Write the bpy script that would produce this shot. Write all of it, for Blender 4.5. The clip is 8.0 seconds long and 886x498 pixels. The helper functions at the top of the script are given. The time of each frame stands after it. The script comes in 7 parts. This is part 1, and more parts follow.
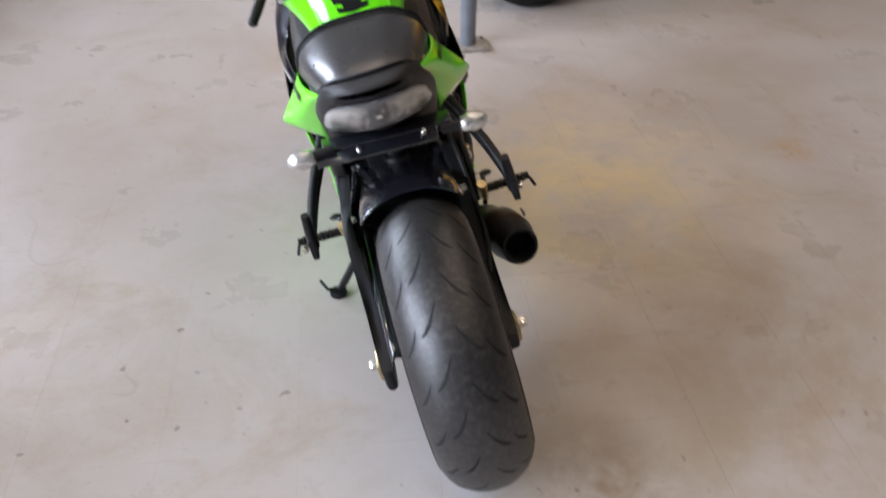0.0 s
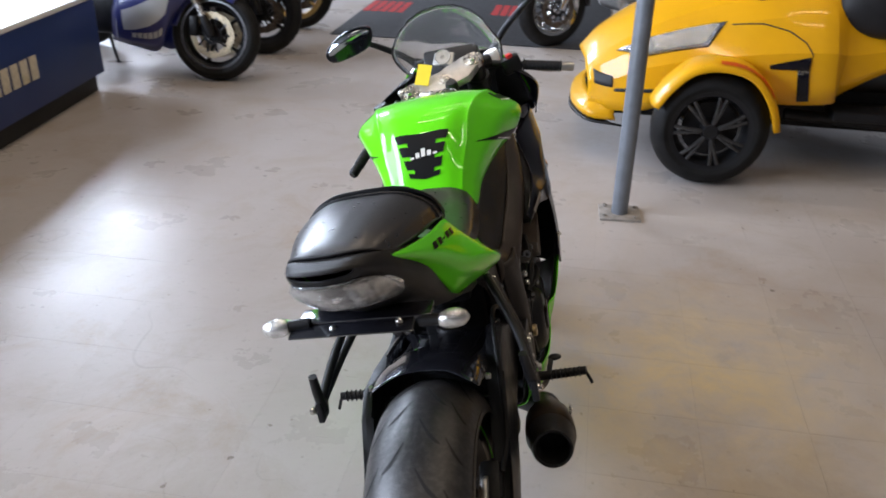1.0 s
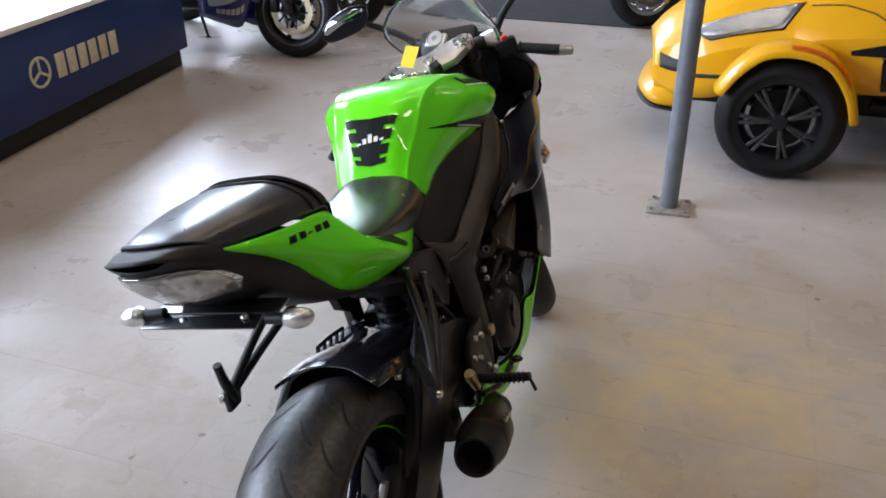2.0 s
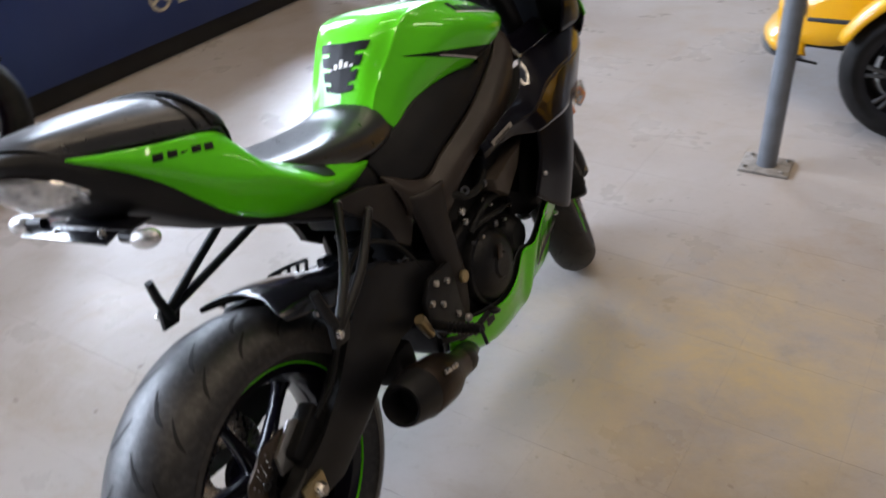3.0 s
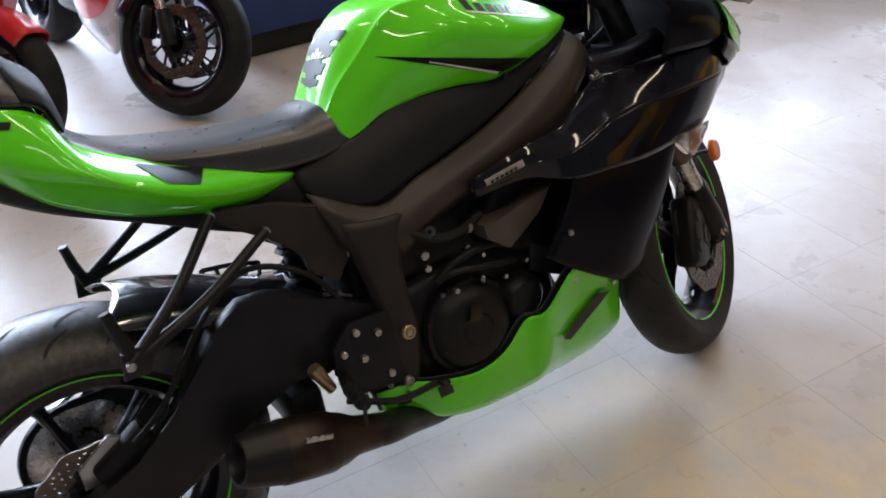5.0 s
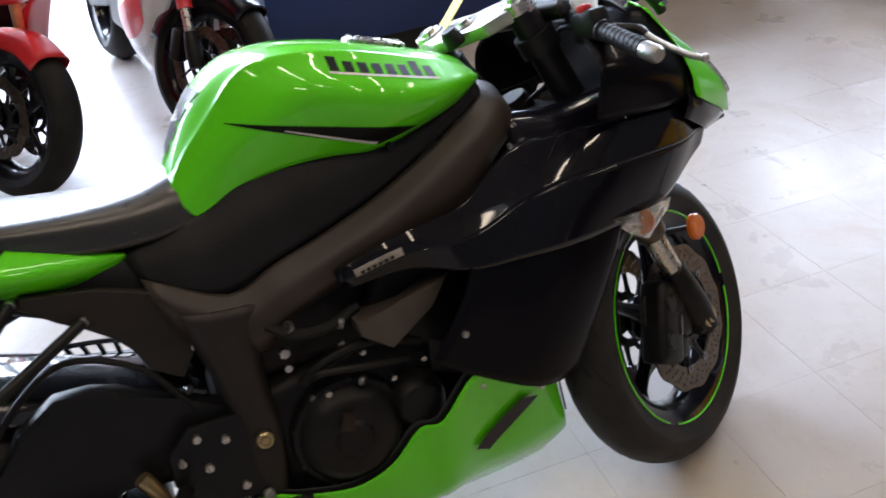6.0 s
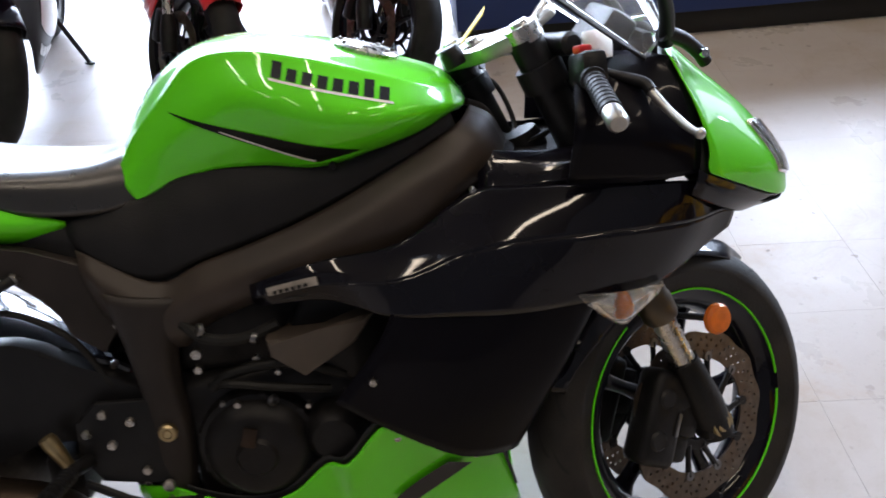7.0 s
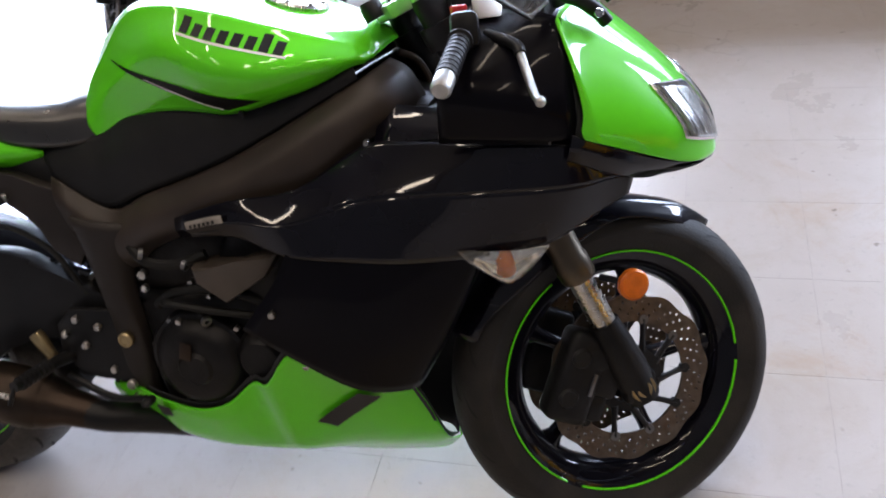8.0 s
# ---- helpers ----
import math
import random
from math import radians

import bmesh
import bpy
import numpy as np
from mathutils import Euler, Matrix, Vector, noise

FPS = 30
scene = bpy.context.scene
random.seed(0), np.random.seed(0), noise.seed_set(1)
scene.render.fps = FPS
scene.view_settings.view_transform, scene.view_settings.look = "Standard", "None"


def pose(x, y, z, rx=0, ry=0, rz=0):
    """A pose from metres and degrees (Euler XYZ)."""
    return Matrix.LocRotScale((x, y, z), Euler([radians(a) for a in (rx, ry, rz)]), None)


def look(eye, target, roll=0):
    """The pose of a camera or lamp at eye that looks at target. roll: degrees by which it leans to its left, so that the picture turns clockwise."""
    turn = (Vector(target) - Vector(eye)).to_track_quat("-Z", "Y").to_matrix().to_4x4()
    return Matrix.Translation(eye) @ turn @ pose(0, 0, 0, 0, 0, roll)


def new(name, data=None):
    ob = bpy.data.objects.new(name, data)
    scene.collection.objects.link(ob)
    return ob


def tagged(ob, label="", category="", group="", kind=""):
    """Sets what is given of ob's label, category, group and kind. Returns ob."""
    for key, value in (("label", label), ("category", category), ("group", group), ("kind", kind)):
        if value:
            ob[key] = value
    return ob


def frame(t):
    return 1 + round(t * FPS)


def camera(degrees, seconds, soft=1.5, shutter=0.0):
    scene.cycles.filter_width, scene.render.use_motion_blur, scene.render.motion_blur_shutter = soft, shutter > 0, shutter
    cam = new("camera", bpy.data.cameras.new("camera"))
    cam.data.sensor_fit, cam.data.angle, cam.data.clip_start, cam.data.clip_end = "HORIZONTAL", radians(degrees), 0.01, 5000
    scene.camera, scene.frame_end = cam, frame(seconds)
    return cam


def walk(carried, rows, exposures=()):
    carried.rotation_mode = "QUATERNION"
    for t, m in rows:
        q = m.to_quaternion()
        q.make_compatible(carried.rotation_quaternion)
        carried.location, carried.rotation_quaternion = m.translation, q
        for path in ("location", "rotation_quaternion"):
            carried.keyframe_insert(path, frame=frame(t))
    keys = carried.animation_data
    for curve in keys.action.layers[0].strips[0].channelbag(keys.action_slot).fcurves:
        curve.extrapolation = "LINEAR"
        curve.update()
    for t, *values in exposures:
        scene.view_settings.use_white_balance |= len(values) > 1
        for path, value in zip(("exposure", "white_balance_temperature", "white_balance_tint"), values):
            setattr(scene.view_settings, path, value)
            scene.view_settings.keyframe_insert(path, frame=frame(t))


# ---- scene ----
# ---- camera ----
cam = camera(54.9, 8.0, soft=1.7, shutter=0.35)
PATH = [
    (0, (-0.190, -1.388, 1.561), (0.008, 0.230, 0.402), 0.2),
    (0.3, (-0.112, -1.353, 1.565), (-0.054, 0.363, 0.539), 1.0),
    (0.5, (-0.051, -1.277, 1.582), (-0.091, 0.477, 0.622), 1.2),
    (0.7, (0.019, -1.249, 1.598), (-0.085, 0.510, 0.651), 1.6),
    (1, (0.184, -1.256, 1.608), (-0.109, 0.507, 0.710), 1.4),
    (1.2, (0.300, -1.268, 1.612), (-0.068, 0.486, 0.724), 1.9),
    (2.3, (0.643, -0.946, 1.577), (-0.001, 0.674, 0.596), -2.5),
    (2.5, (0.701, -0.885, 1.550), (0.018, 0.706, 0.550), -4.1),
    (2.8, (0.827, -0.823, 1.523), (0.021, 0.706, 0.517), -4.7),
    (3, (0.950, -0.780, 1.525), (0.022, 0.648, 0.478), -2.4),
    (3.3, (1.046, -0.720, 1.518), (-0.006, 0.573, 0.414), -1.1),
    (3.5, (1.071, -0.654, 1.522), (-0.086, 0.554, 0.425), -2.7),
    (3.7, (1.080, -0.531, 1.521), (-0.131, 0.589, 0.390), -3.2),
    (4, (1.118, -0.403, 1.453), (-0.131, 0.699, 0.346), -2.5),
    (4.3, (1.149, -0.276, 1.455), (-0.149, 0.742, 0.323), -3.0),
    (4.5, (1.200, -0.198, 1.464), (-0.169, 0.786, 0.388), -3.1),
    (4.7, (1.265, -0.085, 1.462), (-0.164, 0.812, 0.388), -3.4),
    (5.8, (1.150, 0.470, 1.436), (-0.427, 1.025, 0.338), -4.8),
    (6, (1.163, 0.592, 1.424), (-0.452, 1.083, 0.352), -6.2),
    (6.2, (1.169, 0.717, 1.439), (-0.458, 1.086, 0.337), -6.0),
    (6.5, (1.198, 0.877, 1.444), (-0.447, 1.030, 0.316), -7.3),
    (6.8, (1.140, 1.005, 1.450), (-0.523, 0.998, 0.337), -6.9),
    (7, (1.077, 1.075, 1.419), (-0.593, 1.006, 0.321), -4.3),
    (7.2, (1.032, 1.144, 1.409), (-0.600, 1.003, 0.261), -6.1),
    (7.5, (1.023, 1.302, 1.387), (-0.591, 0.999, 0.245), -9.7),
    (7.7, (1.038, 1.410, 1.403), (-0.548, 0.999, 0.255), -10.6),
    (8, (1.039, 1.551, 1.443), (-0.462, 1.003, 0.240), -10.5),
]
EXPOSURES = [(0.0, 0.03, 6420, 19), (0.5, -0.09, 6360, 18), (1.0, -0.20, 6300, 17), (2.5, -0.20, 6240, 17), (3.0, -0.09, 6220, 17), (3.5, 0.05, 6160, 17), (4.5, 0.13, 6120, 17), (7.0, 0.18, 6060, 17), (8.0, 0.28, 6000, 19)]
walk(cam, [(t, look(eye, target, roll)) for t, eye, target, roll in PATH], EXPOSURES)

# ---- light ----
world = bpy.data.worlds.new("world")
scene.world = world
world.use_nodes = True
wn = world.node_tree
sky = wn.nodes.new("ShaderNodeTexSky")
sky.sky_type, sky.sun_disc = "NISHITA", False
sky.sun_elevation, sky.sun_rotation = radians(40), radians(250)
wn.links.new(sky.outputs[0], wn.nodes["Background"].inputs[0])
wn.nodes["Background"].inputs[1].default_value = 0.1


def area(name, eye, target, w, h, power, colour):
    data = bpy.data.lights.new(name, "AREA")
    data.shape, data.size, data.size_y, data.energy, data.color = "RECTANGLE", w, h, power, colour
    ob = new(name, data)
    ob.matrix_world = look(eye, target)
    return ob


WEST, EAST, SOUTH, NORTH, HIGH = -7.6, 4.3, -7.5, 14.0, 5.6
DAY = (0.75, 0.875, 1.0)
# the glazed bays in the west wall: from, to, watts above and below the rail
BAYS = [(-6.9, 1.1, 1400, 600), (3.9, 6.2, 300, 90), (8.0, 13.2, 1300, 90)]
SILL, RAIL, HEAD = 0.45, 2.75, 5.1
for a, b, upper, lower in BAYS:
    for z0, z1, watts in ((RAIL + 0.1, HEAD - 0.1, upper), (SILL + 0.1, RAIL - 0.1, lower)):
        area("daylight_bay", (WEST + 0.12, (a + b) / 2, (z0 + z1) / 2), (0, (a + b) / 2, (z0 + z1) / 2 - 0.4), b - a - 0.2, z1 - z0, watts, DAY)
TUBES = [(x, y) for x in (-1.3, 2.4) for y in (-2.2, -0.4, 1.4, 3.2, 5.0)]
for tx, ty in TUBES:
    area("tube_light", (tx, ty, HIGH - 0.16), (tx, ty, 0), 2.3, 0.12, 24, (1.0, 0.83, 0.58))


# ---- materials ----
def mat(name, base, rough=0.5, metal=0.0, coat=0.0, vary=0.0, scale=8.0, bump=0.0, bscale=80.0, rvary=0.0,
        dirt=None, dscale=3.0, damount=0.0, spec=0.5, glow=0.0, clear=0.0):
    m = bpy.data.materials.new(name)
    m.use_nodes = True
    n, link = m.node_tree.nodes, m.node_tree.links.new
    b = n["Principled BSDF"]
    b.inputs["Base Color"].default_value = (*base, 1)
    b.inputs["Roughness"].default_value = rough
    b.inputs["Metallic"].default_value = metal
    b.inputs["Coat Weight"].default_value = coat
    b.inputs["Coat Roughness"].default_value = 0.04
    b.inputs["Specular IOR Level"].default_value = spec
    b.inputs["Transmission Weight"].default_value = clear
    if glow:
        b.inputs["Emission Color"].default_value = (*base, 1)
        b.inputs["Emission Strength"].default_value = glow
    co = n.new("ShaderNodeTexCoord")

    def tex(s, detail=4.0):
        t = n.new("ShaderNodeTexNoise")
        t.inputs["Scale"].default_value, t.inputs["Detail"].default_value = s, detail
        link(co.outputs["Object"], t.inputs["Vector"])
        return t.outputs["Fac"]

    def ramp(fac, lo, hi, a, c):
        r = n.new("ShaderNodeMapRange")
        for k, v in zip(("From Min", "From Max", "To Min", "To Max"), (lo, hi, a, c)):
            r.inputs[k].default_value = v
        link(fac, r.inputs["Value"])
        return r.outputs["Result"]

    colour = None
    if vary:
        h = n.new("ShaderNodeHueSaturation")
        h.inputs["Color"].default_value = (*base, 1)
        link(ramp(tex(scale), 0.3, 0.7, 1 - vary, 1 + vary), h.inputs["Value"])
        colour = h.outputs["Color"]
    if dirt:
        mix = n.new("ShaderNodeMix")
        mix.data_type = "RGBA"
        mix.inputs["A"].default_value = (*base, 1)
        if colour:
            link(colour, mix.inputs["A"])
        mix.inputs["B"].default_value = (*dirt, 1)
        link(ramp(tex(dscale, 8.0), 0.45, 0.75, 0.0, damount), mix.inputs["Factor"])
        colour = mix.outputs["Result"]
    if colour:
        link(colour, b.inputs["Base Color"])
    if rvary:
        link(ramp(tex(scale * 2.3), 0.3, 0.7, rough - rvary, rough + rvary), b.inputs["Roughness"])
    if bump:
        u = n.new("ShaderNodeBump")
        u.inputs["Strength"].default_value, u.inputs["Distance"].default_value = bump, 0.002
        link(tex(bscale), u.inputs["Height"])
        link(u.outputs["Normal"], b.inputs["Normal"])
    return m


GREEN = mat("lime_paint", (0.120, 0.72, 0.003), 0.36, coat=0.85, spec=0.10, vary=0.03, scale=5, dirt=(0.12, 0.50, 0.02), damount=0.10)
GLOSS = mat("black_paint", (0.0035, 0.003, 0.0065), 0.30, coat=0.62, vary=0.2, dirt=(0.02, 0.018, 0.016), damount=0.06, dscale=9, spec=0.05)
PANEL = mat("dull_black_panel", (0.0035, 0.0032, 0.0055), 0.30, coat=0.10, vary=0.2, dirt=(0.02, 0.018, 0.016), damount=0.06, dscale=9, spec=0.05)
HUGGER = mat("wet_black", (0.009, 0.009, 0.012), 0.20, coat=0.95, vary=0.2, scale=30, spec=0.6)
SATIN = mat("satin_black", (0.0076, 0.0076, 0.0088), 0.42, vary=0.25, scale=14, bump=0.15, bscale=260, rvary=0.06, spec=0.3)
FRAME = mat("frame_paint", (0.035, 0.0262, 0.0212), 0.44, vary=0.25, scale=10, bump=0.1, bscale=200, rvary=0.06, spec=0.36)
# a darker tone of the frame paint, for the leg and subframe plate
FRAME_DARK = mat("dark_frame_paint", (0.0200, 0.0160, 0.0145), 0.5, vary=0.25, scale=12, bump=0.1, bscale=200, rvary=0.06, spec=0.3)
# frame paint lightened: the light on the hanger's facet is put into the colour
HANGER_LIT = mat("lit_hanger_paint", (0.066, 0.053, 0.043), 0.42, vary=0.2, scale=12, bump=0.1, bscale=200, rvary=0.06, spec=0.4)
PLASTIC = mat("grained_plastic", (0.0114, 0.0112, 0.0124), 0.52, vary=0.2, scale=20, bump=0.35, bscale=420, spec=0.28)
VINYL = mat("seat_vinyl", (0.022, 0.021, 0.0215), 0.30, vary=0.12, scale=30, bump=0.06, bscale=420, rvary=0.03, spec=0.8)
ENGINE = mat("engine_black", (0.0085, 0.0083, 0.0093), 0.42, metal=0.1, vary=0.4, scale=25, bump=0.3, bscale=150, dirt=(0.035, 0.028, 0.022), damount=0.12, dscale=12, spec=0.22)
RUBBER = mat("tyre_rubber", (0.014, 0.0125, 0.0118), 0.62, vary=0.3, scale=18, bump=0.4, bscale=240, dirt=(0.07, 0.06, 0.052), damount=0.25, dscale=11, spec=0.35)
RUBBER_NEW = mat("new_rubber", (0.0085, 0.0082, 0.0082), 0.6, vary=0.3, scale=20, bump=0.4, bscale=240, dirt=(0.05, 0.045, 0.04), damount=0.15, dscale=14, spec=0.2)
RUBBER_OLD = mat("dusty_tread", (0.0135, 0.012, 0.0118), 0.42, vary=0.25, scale=60, bump=0.3, bscale=260, rvary=0.06, dirt=(0.20, 0.185, 0.17), damount=0.16, dscale=85, spec=0.65)
GROOVE = mat("tread_groove", (0.008, 0.008, 0.008), 0.8, vary=0.3)
STEEL = mat("steel", (0.55, 0.53, 0.50), 0.28, metal=1.0, vary=0.15, scale=40, rvary=0.08)
ALLOY = mat("cast_alloy", (0.50, 0.49, 0.47), 0.40, metal=0.9, vary=0.2, scale=30, bump=0.2, bscale=200)
BRASSY = mat("gold_anodised", (0.42, 0.33, 0.18), 0.35, metal=0.9, vary=0.2, scale=30)
DISC = mat("brake_disc", (0.13, 0.105, 0.085), 0.42, metal=0.9, vary=0.3, scale=60, dirt=(0.16, 0.10, 0.06), damount=0.5, dscale=20)
FORK = mat("fork_outer", (0.105, 0.085, 0.062), 0.38, metal=0.85, vary=0.15, scale=20)
TITAN = mat("scorched_steel", (0.042, 0.031, 0.024), 0.38, metal=0.85, vary=0.4, scale=15, dirt=(0.05, 0.03, 0.02), damount=0.6, dscale=10)
LENS = mat("clear_lens", (0.86, 0.86, 0.85), 0.05, clear=0.92, bump=0.5, bscale=110)
AMBER = mat("amber_lens", (0.75, 0.17, 0.01), 0.18, clear=0.15, vary=0.15, scale=60, bump=0.4, bscale=300)
SMOKE = mat("smoked_screen", (0.90, 0.91, 0.92), 0.03, clear=0.96)
MIRROR = mat("mirror_glass", (0.42, 0.44, 0.47), 0.02, metal=1.0)
RED = mat("red_plastic", (0.60, 0.015, 0.015), 0.35, coat=0.4, vary=0.1)
YELLOW = mat("yellow_paint", (0.70, 0.345, 0.002), 0.36, coat=0.45, spec=0.15, vary=0.04, scale=4, dirt=(0.6, 0.33, 0.02), damount=0.15)
TAG = mat("yellow_card", (0.85, 0.62, 0.02), 0.6, vary=0.06, bump=0.1)
WHITE = mat("white_laminate", (0.80, 0.80, 0.79), 0.35, vary=0.03, dirt=(0.6, 0.58, 0.55), damount=0.2)
WHITE_PAINT = mat("white_paint", (0.72, 0.73, 0.75), 0.3, coat=0.8, vary=0.04)
SILVER_PAINT = mat("silver_paint", (0.50, 0.50, 0.50), 0.35, metal=0.5, coat=0.6, vary=0.05)
BLUE_PANEL = mat("blue_panel", (0.010, 0.032, 0.150), 0.45, vary=0.10, scale=3, bump=0.1, bscale=60, dirt=(0.03, 0.05, 0.13), damount=0.3)
BLUE_PAINT = mat("blue_paint", (0.008, 0.012, 0.11), 0.3, coat=1.0, vary=0.05)
DARK = mat("dark_kick", (0.010, 0.010, 0.012), 0.6, vary=0.3)
CREAM = mat("cream_letter", (0.62, 0.56, 0.44), 0.5, vary=0.12, scale=40)
POLE = mat("galvanised_pole", (0.17, 0.185, 0.21), 0.45, metal=0.3, vary=0.15, scale=14, bump=0.2, bscale=90, dirt=(0.10, 0.09, 0.08), damount=0.4)
PLATE = mat("scuffed_plate", (0.26, 0.235, 0.21), 0.6, vary=0.3, scale=30, bump=0.4, bscale=120)
WALL = mat("wall_paint", (0.045, 0.040, 0.036), 0.8, vary=0.05, scale=2, bump=0.2, bscale=60)
CEIL = mat("ceiling_paint", (0.045, 0.042, 0.040), 0.9, vary=0.05, scale=2)
MAT_CLOTH = mat("floor_mat", (0.030, 0.030, 0.033), 0.9, vary=0.3, scale=30, bump=0.6, bscale=300)
MAT_RED = mat("mat_print", (0.42, 0.03, 0.03), 0.85, vary=0.2, scale=60)
CHROME = mat("chrome", (0.75, 0.75, 0.76), 0.10, metal=1.0)
GOLD_RIM = mat("gold_rim", (0.50, 0.33, 0.12), 0.35, metal=0.7, vary=0.1)
WHITE_MARK = mat("printed_white", (0.75, 0.73, 0.68), 0.4, vary=0.05)
BLACK_MARK = mat("printed_black", (0.010, 0.010, 0.010), 0.35, spec=0.12)
SPOKE = mat("grey_spoke", (0.055, 0.053, 0.052), 0.32, metal=0.6, vary=0.3, scale=25)
LEVER = mat("dull_alloy", (0.20, 0.20, 0.21), 0.32, metal=0.9, vary=0.2, scale=40)
CREAM_DISC = mat("cream_disc", (0.62, 0.52, 0.36), 0.4, metal=0.6, vary=0.2, scale=30)
FACET = mat("lamp_reflector", (0.85, 0.84, 0.82), 0.26, metal=0.9, vary=0.2, scale=70, bump=0.5, bscale=90)
STRIP = mat("orange_red_strip", (0.62, 0.075, 0.004), 0.28, coat=0.4, vary=0.15, scale=40)
CABLE = mat("cable_rubber", (0.007, 0.007, 0.007), 0.55, vary=0.2, spec=0.25)


def floor_material():
    m = bpy.data.materials.new("worn_floor_tile")
    m.use_nodes = True
    n, link = m.node_tree.nodes, m.node_tree.links.new
    b = n["Principled BSDF"]
    geo, info = n.new("ShaderNodeNewGeometry"), n.new("ShaderNodeObjectInfo")

    def tex(s, detail=6.0, rough=0.6, warp=0.0):
        t = n.new("ShaderNodeTexNoise")
        t.inputs["Scale"].default_value, t.inputs["Detail"].default_value = s, detail
        t.inputs["Roughness"].default_value, t.inputs["Distortion"].default_value = rough, warp
        link(geo.outputs["Position"], t.inputs["Vector"])
        return t.outputs["Fac"]

    def rng(fac, lo, hi, a, c):
        r = n.new("ShaderNodeMapRange")
        for k, v in zip(("From Min", "From Max", "To Min", "To Max"), (lo, hi, a, c)):
            r.inputs[k].default_value = v
        link(fac, r.inputs["Value"])
        return r.outputs["Result"]

    def mix(fac, a, c):
        x = n.new("ShaderNodeMix")
        x.data_type = "RGBA"
        link(fac, x.inputs["Factor"])
        for key, v in (("A", a), ("B", c)):
            if isinstance(v, tuple):
                x.inputs[key].default_value = (*v, 1)
            else:
                link(v, x.inputs[key])
        return x.outputs["Result"]

    colour = mix(rng(tex(0.9, 5.0), 0.35, 0.68, 0, 1), (0.41, 0.365, 0.333), (0.48, 0.447, 0.43))
    colour = mix(rng(tex(2.3, 8.0, 0.68, 0.5), 0.50, 0.74, 0, 0.6), colour, (0.335, 0.27, 0.195))
    colour = mix(rng(tex(1.7, 10.0, 0.72, 0.8), 0.55, 0.80, 0, 0.6), colour, (0.35, 0.225, 0.105))
    colour = mix(rng(tex(34.0, 4.0, 0.7), 0.58, 0.76, 0, 0.3), colour, (0.24, 0.22, 0.20))
    def patch(x, y, reach, s, amount):
        """A patch of another colour round one place with a ragged edge."""
        d = n.new("ShaderNodeVectorMath")
        d.operation = "DISTANCE"
        link(geo.outputs["Position"], d.inputs[0])
        d.inputs[1].default_value = (x, y, 0)
        near = rng(d.outputs["Value"], reach, reach * 0.15, 0, 1)
        k = n.new("ShaderNodeMath")
        k.operation = "MULTIPLY"
        link(near, k.inputs[0])
        link(rng(tex(s, 8.0, 0.7, 0.3), 0.36, 0.62, 0, amount), k.inputs[1])
        return k.outputs[0]

    # a lighter, yellower patch to the right of the bike
    colour = mix(patch(0.60, 1.14, 0.80, 4.0, 0.95), colour, (0.60, 0.47, 0.27))
    # a wide patch of darker brown
    colour = mix(patch(0.95, 0.30, 1.0, 2.5, 0.75), colour, (0.33, 0.255, 0.17))
    # two small stains, orange and dark brown
    colour = mix(patch(1.46, 1.29, 0.12, 9.0, 0.9), colour, (0.42, 0.24, 0.07))
    colour = mix(patch(0.34, -0.17, 0.24, 7.0, 0.7), colour, (0.22, 0.15, 0.09))
    def times(a, c):
        k = n.new("ShaderNodeMath")
        k.operation = "MULTIPLY"
        link(a, k.inputs[0])
        link(c, k.inputs[1])
        return k.outputs[0]

    # thin wandering scuffs and hairline cracks, and small dark flecks
    for s, w, where, dark in ((1.3, 0.004, 0.75, 0.30), (2.6, 0.005, 1.1, 0.22)):
        f = tex(s, 2.0, 0.4, 0.2)
        line = times(rng(f, 0.5 - w, 0.5, 0, 1), rng(f, 0.5 + w, 0.5, 0, 1))
        colour = mix(times(line, rng(tex(where, 3.0), 0.56, 0.66, 0, dark)), colour, (0.16, 0.13, 0.10))
    colour = mix(times(rng(tex(21.0, 2.0, 0.5), 0.70, 0.74, 0, 0.7), rng(tex(1.3, 3.0), 0.45, 0.6, 0, 1)), colour, (0.14, 0.11, 0.085))
    hue = n.new("ShaderNodeHueSaturation")
    link(colour, hue.inputs["Color"])
    link(rng(info.outputs["Random"], 0, 1, 0.988, 1.012), hue.inputs["Value"])
    link(hue.outputs["Color"], b.inputs["Base Color"])
    link(rng(tex(2.2, 6.0, 0.65), 0.3, 0.7, 0.23, 0.40), b.inputs["Roughness"])
    b.inputs["Specular IOR Level"].default_value = 0.25
    u = n.new("ShaderNodeBump")
    u.inputs["Strength"].default_value, u.inputs["Distance"].default_value = 0.32, 0.003
    link(tex(15.0, 9.0, 0.72), u.inputs["Height"])
    link(u.outputs["Normal"], b.inputs["Normal"])
    return m


FLOOR = floor_material()


# ---- shape helpers ----
def V(*a):
    return Vector(a)


def curve_points(pts, n=4, closed=False):
    """Catmull-Rom through the points, n steps a span."""
    pts = [Vector(p) for p in pts]
    k, out = len(pts), []
    spans = k if closed else k - 1
    for i in range(spans):
        if closed:
            a, b, c, d = (pts[(i + j) % k] for j in (-1, 0, 1, 2))
        else:
            b, c = pts[i], pts[i + 1]
            a = pts[i - 1] if i else b * 2 - c
            d = pts[i + 2] if i + 2 < k else c * 2 - b
        for s in range(n):
            t = s / n
            out.append(0.5 * (2 * b + (c - a) * t + (2 * a - 5 * b + 4 * c - d) * t * t + (3 * b - a - 3 * c + d) * t ** 3))
    if not closed:
        out.append(pts[-1])
    return out


